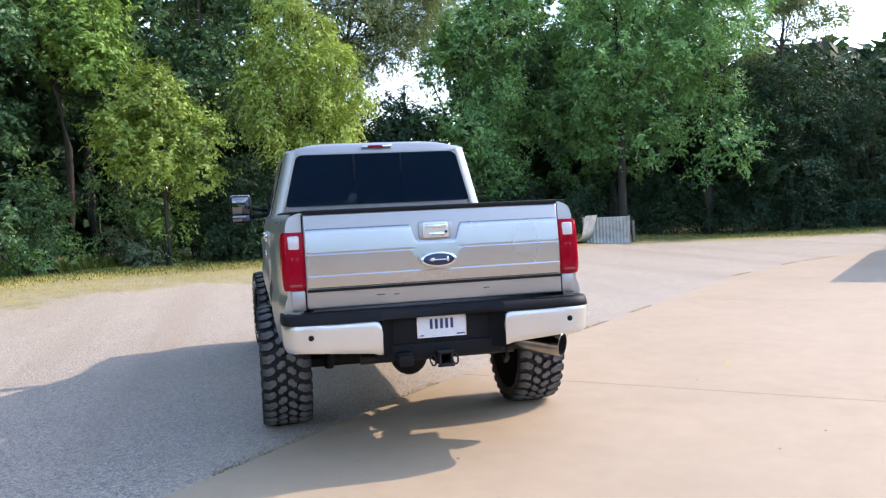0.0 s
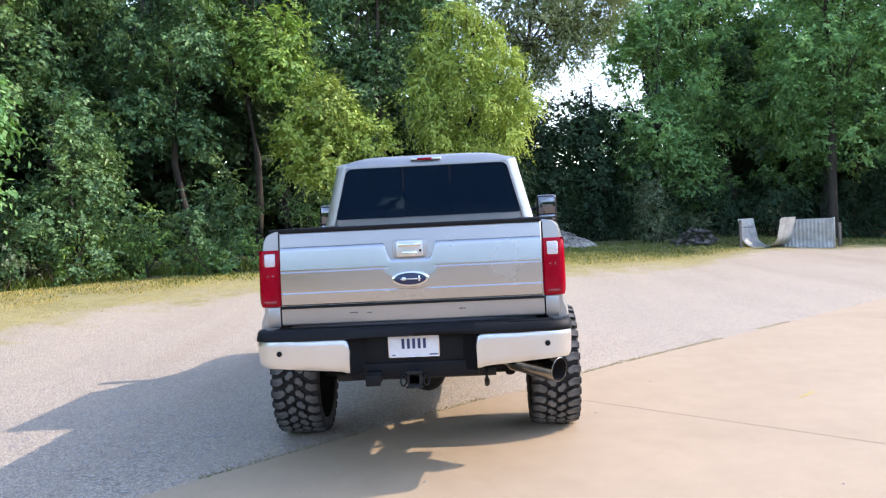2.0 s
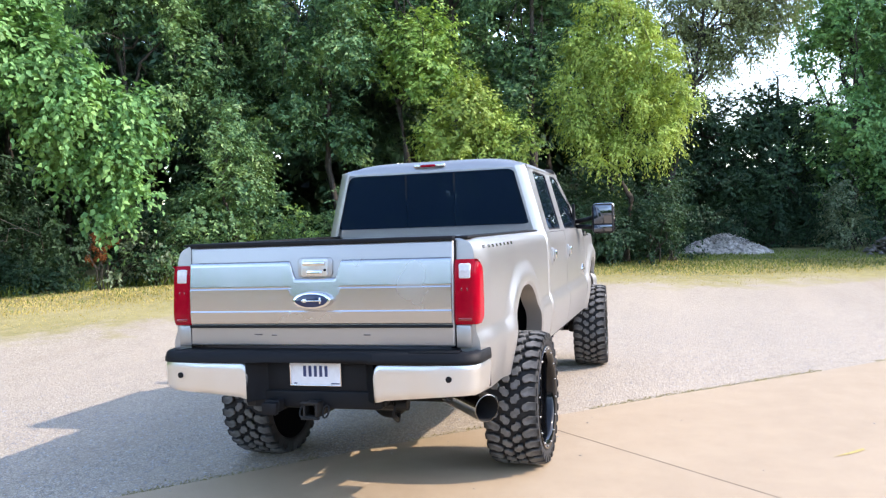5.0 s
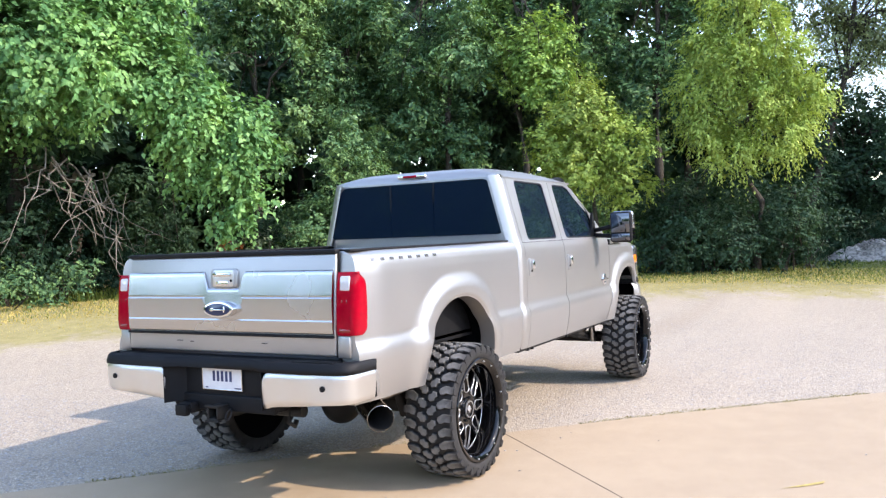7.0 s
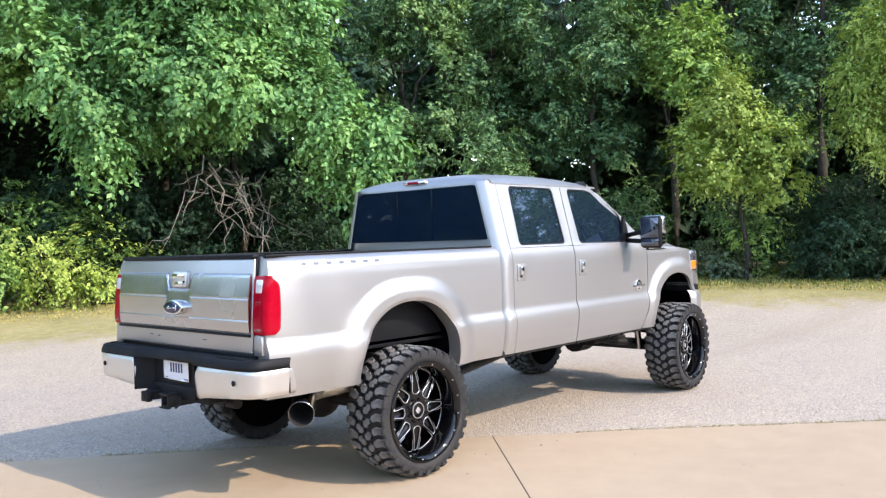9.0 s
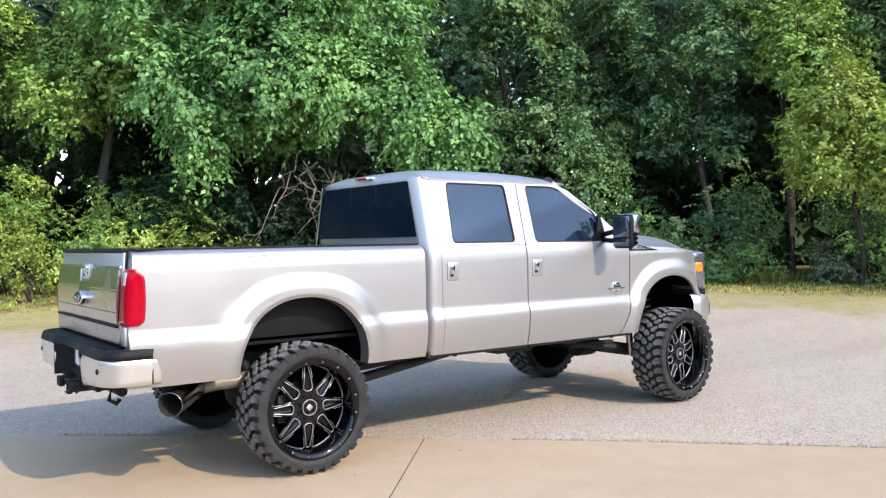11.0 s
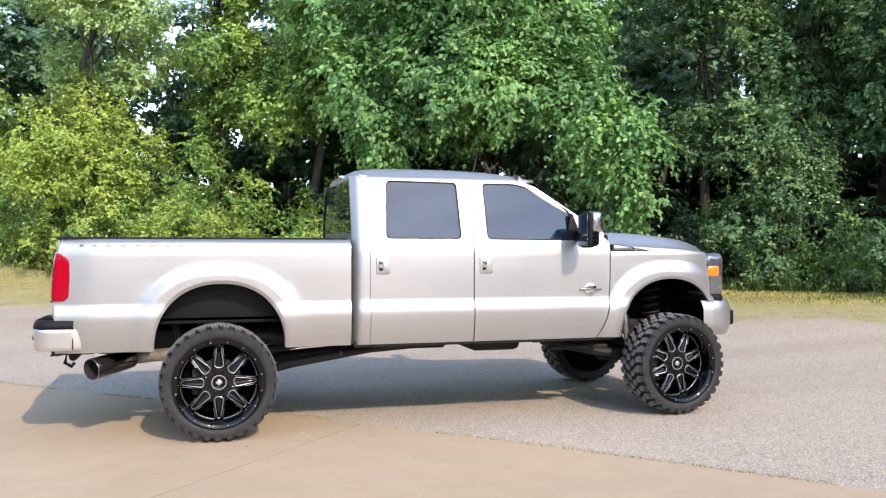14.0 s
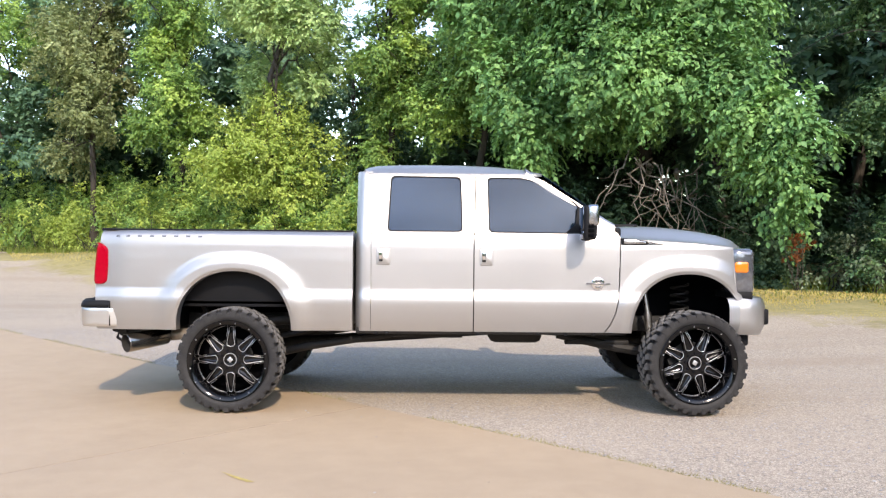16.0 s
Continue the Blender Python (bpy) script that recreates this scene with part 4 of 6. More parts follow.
for x0, x1, outer, inner, hx in ((1.19, 2.068, R_OUT, R_IN, 1.293), (2.078, 3.333, F_OUT, F_IN, 2.18)):
    for mirrored in (False, True):
        fix = flip_y if mirrored else (lambda b: b)
        door = body("door", fix(door_skin(x0, x1)()), PAINT, truck, "silver door with a dark tinted window")
        frame_bm, inn = ring(outer, inner, on_side)
        body("window_frame", fix(frame_bm), PAINT, door)
        body("window", fix(pane([tuple(p) for p in inn], 0.01)), SIDE_TINT, door, "dark tinted window", 60)
        seal = ring(inner, [(p[0] + (0.012 if p[0] < (x0 + x1) / 2 else -0.012), p[1] + (0.012 if p[1] < 1.7 else -0.012)) for p in inner], lambda x, z: (x, -interp(CAB_Y, z) + 0.004, z), 1, 0.01, 5, 0.045, 0.04)[0]
        body("window_seal", fix(seal), PLASTIC, door)
        p, g = handle_bits(hx)
        body("handle_plate", fix(p), PAINT, door, "silver handle plate")
        body("handle_pocket", fix(plate_y(rounded(hx + 0.003, 1.333, 0.044, 0.056, 0.008), -0.9745, -0.96, 0.003)), PAINT, door)
        body("handle", fix(g), CHROME, door, "chrome pull handle")
        body("handle_hollow", fix(plate_y(rounded(hx - 0.021, 1.3, 0.016, 0.009, 0.004), -0.976, -0.96)), PLASTIC, door)
both("mirror_sail", lambda: plate_y([(2.86, 1.548), (3.07, 1.55), (3.04, 1.66), (2.99, 1.78), (2.97, 1.78), (2.95, 1.62)], -0.925, -0.9, 0.004), PLASTIC, truck)

# cab: rear wall, roof, windscreen
def rear_x(y, z):
    base = interp([(1.45, 1.048), (1.9, 1.05), (1.98, 1.055), (2.03, 1.066), (2.06, 1.078)], z)
    return base + 0.075 * min(1.0, abs(y) / (interp(CAB_Y, z) - 0.004)) ** 9


def on_back(y, z):
    return (rear_x(y, z), y, z)


GLASS_IN = [(-0.835, 1.607), (-0.705, 2.052), (0.705, 2.052), (0.835, 1.607)]
wall_bm, back_in = ring([(-0.925, 1.47), (-0.79, 2.07), (0.79, 2.07), (0.925, 1.47)], GLASS_IN, on_back, 8, (0.02, 0, 0), 6, 0.01, 0.06)
body("cab_rear_wall", wall_bm, PAINT, truck)
bm = bmesh.new()
f = bm.faces.new([bm.verts.new((1.06 + 0.01 * smooth01((p[1] - 1.95) / 0.1), p[0], p[1])) for p in back_in])
got = bmesh.ops.extrude_face_region(bm, geom=[f])
for v in (g for g in got["geom"] if isinstance(g, bmesh.types.BMVert)):
    v.co.x += 0.006
bmesh.ops.recalc_face_normals(bm, faces=bm.faces)
rear_window = body("rear_window", bm, TINT, truck, "dark tinted sliding rear window", 60)
both("slider_bar", lambda: box(1.063, 1.075, -0.215, -0.2, 1.61, 2.045, 0.003), PLASTIC, rear_window)
ROOF = [(1.074, 2.066), (1.084, 2.095), (1.108, 2.124), (1.15, 2.143), (1.22, 2.156), (1.4, 2.166), (1.7, 2.17), (2.0, 2.168), (2.3, 2.154), (2.5, 2.132), (2.6, 2.112), (2.67, 2.09)]


def roof():
    rows = []
    for n, (x, z) in enumerate(ROOF):
        row = []
        for k in range(33):
            t = -1 + 2 * k / 32
            d = abs(t) ** 6
            fall = max(0.0, z - 2.064) * d * min(1, n / 3)
            row.append((x + 0.05 * d * max(0, 1 - n / 4), t * 0.80, z - fall))
        rows.append(row)
    return fold_rim(sheet(rows), (0, 0, -0.02))


body("roof", roof(), PAINT, truck)
brake = body("high_brake_lamp", box(1.064, 1.125, -0.135, 0.135, 2.096, 2.126, 0.01, 3), CHROME, truck, "high brake lamp with a red lens", 50)
body("brake_lens", box(1.059, 1.1, -0.055, 0.075, 2.101, 2.121, 0.005), RED, brake, "red lens")
both("roof_pillar", lambda: sheet([[(2.55 + 0.75 * u - 0.02 * (1 - u), -(0.80 + 0.10 * u) + dy, 2.085 - 0.485 * u ** 0.93 + dz) for dy, dz in ((0.0, -0.035), (-0.003, 0.0), (0.03, 0.03), (0.09, 0.035), (0.12, 0.02))] for u in np.linspace(0, 1, 14)]), PAINT, truck)
bm = bmesh.new()
wf = bm.faces.new([bm.verts.new(p) for p in ((2.66, -0.72, 2.085), (3.32, -0.82, 1.62), (3.36, 0, 1.63), (3.32, 0.82, 1.62), (2.66, 0.72, 2.085), (2.68, 0, 2.09))])
got = bmesh.ops.extrude_face_region(bm, geom=[wf])
for v in (g for g in got["geom"] if isinstance(g, bmesh.types.BMVert)):
    v.co -= Vector((0.004, 0, 0.004))
bmesh.ops.recalc_face_normals(bm, faces=bm.faces)
body("windscreen", bm, TINT, truck, "", 60)

# cab: inside
body("cab_floor", box(1.12, 3.3, -0.86, 0.86, 0.76, 0.86, 0.01), LINER, truck)
body("dashboard", box(2.95, 3.3, -0.84, 0.84, 1.15, 1.56, 0.08, 3), SEAT, truck)
for x, ys in ((1.45, (-0.45, 0.45)), (2.3, (-0.42, 0.42))):
    for y in ys:
        seat = body("seat", merge(box(x, x + 0.55, y - 0.27, y + 0.27, 0.95, 1.12, 0.05, 3), box(x - 0.12, x + 0.06, y - 0.26, y + 0.26, 1.05, 1.68, 0.05, 3, Euler((0, radians(-8), 0)).to_matrix())), SEAT, truck, "black leather seat", 60)
        body("headrest", box(x - 0.16, x - 0.05, y - 0.13, y + 0.13, 1.70, 1.88, 0.04, 3), SEAT, seat, "", 60)
body("steering_wheel", pipe([(2.82 + 0.05 * math.sin(a), 0.42 + 0.18 * math.cos(a), 1.42 + 0.18 * math.sin(a)) for a in np.linspace(0, 2 * math.pi, 25)], 0.015, 8, False), PLASTIC, truck, "", 60)

# front end
def fender_top(x):
    return interp([(3.3, 1.5), (3.6, 1.484), (4.0, 1.462), (4.36, 1.43)], x)


def fender():
    xs = sorted(x for x in arch_steps(FRONT_ARCH, 3.345, 4.425) if x < 4.426)
    grid = []
    for x in xs:
        az = arch_z(x, FRONT_ARCH)
        lo = SILL if az is None else max(SILL, az)
        hi = fender_top(x) if x < 4.335 else interp([(4.335, 1.425), (4.345, 1.06), (4.43, 1.0)], x)
        lo = min(lo, hi - 0.01)
        col = []
        for j in range(41):
            z = lo + (hi - lo) * j / 40
            xx = x if x > 3.437 else x + (front_edge(z) + 0.010 - 3.345) * (3.437 - x) / 0.092
            y = body_y(xx, z, LOWER + [(1.46, 0.95), (1.49, 0.935), (1.51, 0.90)])
            col.append((xx, -y, z))
        grid.append(col)
    return fold_rim(sheet(grid), (0, 0.03, 0))


both("fender", fender, PAINT, truck)
DOME = [(3.3, 1.60), (3.4, 1.628), (3.56, 1.63), (3.8, 1.622), (4.07, 1.596), (4.3, 1.557), (4.45, 1.512), (4.55, 1.445)]


def hood():
    rows = []
    for x in [3.31, 3.33, 3.36, 3.45, 3.56, 3.7, 3.85, 4.0, 4.15, 4.28, 4.38, 4.45, 4.50, 4.535]:
        edge = fender_top(min(x, 4.36)) + 0.008 - 0.05 * max(0, (x - 4.38) / 0.13)
        top = interp(DOME, x)
        w = 0.905 - 0.10 * max(0, (x - 4.0) / 0.5) ** 2
        row = []
        for k in range(41):
            t = -1 + 2 * k / 40
            a = abs(t)
            rise = 1 - smooth01((a - 0.62) / 0.37) * 0.84 - 0.16 * a
            crease = 0.006 * smooth01((0.42 - abs(a - 0.0)) / 0.04)
            row.append((x - 0.06 * a ** 3 * max(0, (x - 4.3) / 0.2), t * w, edge + (top - edge) * max(0, rise) + crease))
        rows.append(row)
    return fold_rim(sheet(rows), (0, 0, -0.03))


body("hood", hood(), PAINT, truck)
body("cowl", box(3.2, 3.36, -0.88, 0.88, 1.52, 1.60, 0.02), PLASTIC, truck)
both("hood_scoop", lambda: box(3.40, 3.62, -0.40, -0.12, 1.615, 1.642, 0.012), PLASTIC, truck)
for vent in both("fender_vent", lambda: plate_y([(3.345, 1.452), (3.345, 1.508), (3.46, 1.503), (3.74, 1.452)], -0.966, -0.90, 0.004), PLASTIC, truck, "dark fender vent with a silver name plate"):
    s = -1 if vent.data.vertices[0].co.y < 0 else 1
    fx = (lambda b: b) if s < 0 else flip_y
    body("vent_plate", fx(plate_y([(3.365, 1.461), (3.365, 1.499), (3.46, 1.495), (3.555, 1.478), (3.555, 1.461)], -0.9695, -0.95, 0.003)), SATIN, vent, "pale silver plate")
    body("plate_mark", fx(box(3.385, 3.5, -0.971, -0.96, 1.472, 1.482, 0.001)), STEEL, vent)
    for z, x in ((1.459, 3.69), (1.468, 3.64), (1.477, 3.6)):
        body("vent_slat", fx(box(3.565, x, -0.9685, -0.955, z - 0.0015, z + 0.0015, 0.0005)), SATIN, vent)
for lampf in both("headlamp", lambda: box(4.315, 4.52, -0.93, -0.6, 1.03, 1.428, 0.05, 4), HEADLENS, truck, "clear headlamp with an amber corner", 60):
    s = -1 if lampf.data.vertices[0].co.y < 0 else 1
    body("amber_reflector", box(4.335, 4.47, min(s * 0.936, s * 0.7), max(s * 0.936, s * 0.7), 1.205, 1.325, 0.03, 3), AMBER, lampf, "amber turn signal", 60)
body("grille", box(4.40, 4.50, -0.62, 0.62, 1.03, 1.42, 0.03), PLASTIC, truck)
for k in range(3):
    body("grille_bar", box(4.48, 4.545, -0.6, 0.6, 1.07 + 0.12 * k, 1.14 + 0.12 * k, 0.02, 3), CHROME, truck, "chrome grille bar")
for y in (-0.6, 0.6):
    body("grille_post", box(4.47, 4.54, y - 0.03, y + 0.03, 1.03, 1.42, 0.015), CHROME, truck, "chrome grille post")


def front_bumper():
    pts = [(4.68, -y) for y in np.linspace(0.0, 0.7, 8)]
    for k in range(1, 10):
        a = radians(10 * k)
        pts.append((4.42 + 0.26 * math.cos(a), -(0.70 + 0.265 * math.sin(a))))
    pts.append((4.375, -0.968))
    cols = []
    for n, (x, y) in enumerate(pts):
        s = n / (len(pts) - 1)
        lo = 0.66 + 0.02 * s
        col = []
        for j in range(13):
            v = j / 12
            t = 0.035 * abs(2 * v - 1) ** 4 + 0.05 * max(0, 0.3 - v)
            col.append((x - t * (1 if s < 0.6 else 0.4), y + (t if s > 0.5 else 0), lo + (0.995 - lo) * v))
        cols.append(col)
    return fold_rim(sheet(cols), (-0.08, 0.03, 0))


fb = both("front_bumper", front_bumper, PAINT, truck, "silver front bumper with fog lamp openings", 45)
for ob in fb:
    s = -1 if ob.data.vertices[-1].co.y < 0 else 1
    body("fog_lamp", box(4.56, 4.672, min(s * 0.70, s * 0.86), max(s * 0.70, s * 0.86), 0.76, 0.90, 0.02), PLASTIC, ob)
body("front_valance", box(4.30, 4.52, -0.8, 0.8, 0.56, 0.68, 0.03), PLASTIC, truck)
both("front_tow_hook", lambda: pipe([(4.44, -0.5, 0.66), (4.5, -0.5, 0.62), (4.5, -0.5, 0.53), (4.45, -0.5, 0.52)], 0.016, 8), UNDER, truck)
both("gap_filler", lambda: box(4.34, 4.5, -0.93, -0.1, 0.985, 1.05, 0.01), PLASTIC, truck)

# side mirrors
def mirror_head():
    bm = box(2.955, 3.075, -1.315, -1.095, 1.478, 1.775, 0.035, 4)
    for v in bm.verts:
        if v.co.x > 3.03:
            v.co.y += 0.02 if v.co.y < -1.2 else -0.01
            v.co.z += 0.012 * (1 if v.co.z < 1.6 else -1)
    return bm


for head in both("side_mirror", mirror_head, PLASTIC, truck, "large black towing mirror with a chrome cap", 60):
    s = -1 if head.data.vertices[0].co.y < 0 else 1
    lo, hi = sorted((s * 1.10, s * 1.318))
    body("mirror_cap", box(2.985, 3.088, lo - 0.002, hi + 0.002, 1.60, 1.782, 0.035, 4), SATIN, head, "bright mirror cap", 60)
    lo, hi = sorted((s * 1.115, s * 1.295))
    body("mirror_glass", box(2.950, 2.958, lo, hi, 1.575, 1.758, 0.003), MIRROR, head, "mirror glass")
    body("lower_glass", box(2.950, 2.958, lo, hi, 1.495, 1.562, 0.003), MIRROR, head, "mirror glass")
    body("mirror_arm", merge(pipe([(3.02, s * 0.92, 1.60), (3.03, s * 1.12, 1.64)], 0.022, 8), pipe([(3.02, s * 0.92, 1.555), (3.03, s * 1.12, 1.54)], 0.022, 8)), PLASTIC, head)
    lo, hi = sorted((s * 1.312, s * 1.322))
    for z in (1.525, 1.565, 1.60):
        body("marker_lens", box(2.99, 3.04, lo, hi, z - 0.012, z + 0.012, 0.003), LINER, head)

# badges on the sides
for s in (-1, 1):
    f2 = (lambda b: b) if s < 0 else flip_y
    badge = body("door_badge", f2(plate_y(oval(3.142, 1.115, 0.056, 0.056, 24), -0.974, -0.955, 0.004)), CHROME, truck, "round chrome badge with a cross bar", 50)
    body("badge_bar", f2(merge(box(3.04, 3.25, -0.977, -0.968, 1.108, 1.122, 0.003), box(3.115, 3.17, -0.977, -0.968, 1.13, 1.15, 0.003), box(3.12, 3.165, -0.977, -0.968, 1.078, 1.096, 0.003))), DARK_CHROME, badge)
    for k in range(8):
        x = -1.02 + 0.103 * k
        body("lettering_bar", f2(fold_rim(sheet([[(xx, -body_y(xx, z, BED_Y) - 0.0025, z) for z in np.linspace(1.482, 1.499, 6)] for xx in (x, x + 0.013, x + 0.026, x + 0.039)]), (0, 0.004, 0))), DARK_CHROME, truck)

# the tail of the bed leans forward towards its top
for ob in truck.children_recursive:
    if ob.type == "MESH":
        for v in ob.data.vertices:
            if v.co.x < -0.9 and v.co.z > 1.1:
                v.co.x += 0.042 * min(1.0, (-0.9 - v.co.x) / 0.2) * min(1.0, (v.co.z - 1.1) / 0.44) ** 1.25

# wheels
def tyre_profile():
    return [(0.328, 0.125), (0.333, 0.15), (0.345, 0.163), (0.365, 0.170), (0.39, 0.172), (0.41, 0.168), (0.418, 0.158), (0.415, 0.14), (0.414, 0.07), (0.414, 0.0), (0.414, -0.07), (0.415, -0.14), (0.418, -0.158), (0.41, -0.168), (0.39, -0.172), (0.365, -0.17), (0.345, -0.163), (0.333, -0.15), (0.328, -0.125)]


def tread_mesh(shoulders=False):
    """Tread blocks with cut corners: two staggered rows of broad blocks and a shoulder row on either side."""
    verts, faces = [], []
    count = 31
    pitch = 2 * math.pi * 0.4435 / count

    def block(outline, r0, r1, drop=0.0):
        o, n = len(verts), len(outline)
        ca, cy = sum(p[0] for p in outline) / n, sum(p[1] for p in outline) / n
        for r, k in ((r0, 1.06), (r1 - 0.003, 1.0), (r1, 0.93)):
            for arc, y in outline:
                a, yy = (ca + (arc - ca) * k) / 0.4435, cy + (y - cy) * k
                rr = r - (drop * smooth01((abs(yy) - 0.11) / 0.06) if r > r0 else 0)
                verts.append((rr * math.cos(a), yy, rr * math.sin(a)))
        for ring_no in (0, 1):
            q = o + ring_no * n
            faces.extend([(q + k, q + (k + 1) % n, q + n + (k + 1) % n, q + n + k) for k in range(n)])
        faces.append(tuple(o + 2 * n + k for k in range(n)))

    for k in range(count):
        for s in (-1, 1):
            a = k * pitch + (0 if s > 0 else pitch / 2)
            long = 0.063 if k % 2 else 0.057
            if shoulders:
                block([(a + 0.0034, s * 0.162), (a + long - 0.003, s * 0.162), (a + long - 0.008, s * 0.1755), (a + 0.0086, s * 0.1755)], 0.392, 0.4275)
                # raised bars on the sidewall
                block([(a + 0.0052, s * 0.166), (a + 0.0292, s * 0.166), (a + 0.0292, s * 0.1735), (a + 0.0052, s * 0.1735)], 0.376, 0.388)
                continue
            inner = 0.074 if k % 2 else 0.082
            block([(a - 0.0034, s * (inner + 0.008)), (a + 0.0172, s * (inner - 0.004)), (a + 0.0378, s * inner), (a + 0.0464, s * (inner + 0.016)), (a + long, s * 0.116), (a + long - 0.004, s * 0.167), (a + 0.0034, s * 0.167), (a + 0.0077, s * 0.126), (a - 0.0017, s * 0.112)], 0.411, 0.4435, 0.012)
            b = a + pitch * 0.5
            block([(b - 0.0017, s * 0.016), (b + 0.0155, s * 0.003), (b + 0.0396, s * 0.008), (b + 0.0464, s * 0.028), (b + 0.0619, s * 0.036), (b + 0.0568, s * 0.062), (b + 0.0292, s * 0.066), (b + 0.0189, s * 0.05), (b + 0.0017, s * 0.044)], 0.411, 0.444)
    return verts, faces


RIM_LIP = [(0.312, -0.15), (0.33, -0.152), (0.33, -0.128), (0.312, -0.118), (0.304, -0.06), (0.302, 0.06), (0.304, 0.118), (0.312, 0.128), (0.324, 0.15), (0.338, 0.164), (0.344, 0.168), (0.34, 0.173), (0.33, 0.172), (0.312, 0.164), (0.3, 0.154), (0.295, 0.14), (0.292, 0.06), (0.29, -0.05), (0.297, -0.14)]
DISH = 0.022


def sink(bm):
    """Sets a piece of the wheel's face back into the barrel."""
    for v in bm.verts:
        v.co.y -= DISH
    return bm


# radius, half width of the spoke, half width of its sunk middle, height of its face
SPOKE = ((0.092, 0.040, 0.030, 0.086), (0.118, 0.050, 0.0345, 0.085), (0.135, 0.049, 0.0335, 0.084), (0.2, 0.0395, 0.0245, 0.078), (0.262, 0.032, 0.0155, 0.067), (0.276, 0.032, 0.0135, 0.060), (0.299, 0.034, 0.012, 0.03))


def spoke(ang):
    """A spoke that narrows outward, with a sunk middle, from the hub to the barrel."""
    rows, c, s = [], math.cos(ang), math.sin(ang)
    for r, edge, lip, y in SPOKE:
        row = [(-edge, -0.035), (-edge, 0.0), (-edge + 0.002, 0.003), (-lip - 0.002, 0.003), (-lip, 0.0), (-lip, -0.02), (lip, -0.02), (lip, 0.0), (lip + 0.002, 0.003), (edge - 0.002, 0.003), (edge, 0.0), (edge, -0.035)]
        rows.append([(r * c - o * s, y + d, r * s + o * c) for o, d in row])
    return sheet(rows)


def ribbon(line, ang, half):
    """A thin raised line on the wheel's face, through points of radius, offset and height."""
    c, s = math.cos(ang), math.sin(ang)
    rows = []
    for n, (r, o, y) in enumerate(line):
        ra, oa, _ = line[max(0, n - 1)]
        rb, ob, _ = line[min(len(line) - 1, n + 1)]
        d = Vector((rb - ra, ob - oa)).normalized()
        row = []
        for t, h in ((-half, 0.001), (-half * 0.8, 0.0052), (half * 0.8, 0.0052), (half, 0.001)):
            rr, oo = r - d.y * t, o + d.x * t
            row.append((rr * c - oo * s, y + h, rr * s + oo * c))
        rows.append(row)
    return sheet(rows)


def milled(ang):
    """The bright line round a spoke's sunk middle: broad and round at the hub, narrow at the rim."""
    mid = SPOKE[2:6]
    line = [(r, -lip, y) for r, _, lip, y in reversed(mid)]
    line += [(0.135 - 0.024 * math.cos(b), 0.0335 * math.sin(b), 0.084) for b in np.linspace(-1.3, 1.3, 11)]
    line += [(r, lip, y) for r, _, lip, y in mid]
    line += [(0.279, lip, 0.059) for lip in (0.009, 0.0, -0.009)]
    return ribbon(line, ang, 0.0023)


def opening_line(ang):
    """The finer bright line down a spoke's flank and along the barrel to the next spoke."""
    flank = [(r, edge - 0.002, y) for r, edge, _, y in SPOKE[3:6]]
    arc = [(0.287 * math.cos(b), 0.287 * math.sin(b), 0.054) for b in np.linspace(0.13, 0.655, 9)]
    far = [(r * math.cos(0.7854) + (edge - 0.002) * math.sin(0.7854), r * math.sin(0.7854) - (edge - 0.002) * math.cos(0.7854), y) for r, edge, _, y in reversed(SPOKE[3:6])]
    return ribbon(flank + arc + far, ang, 0.0014)


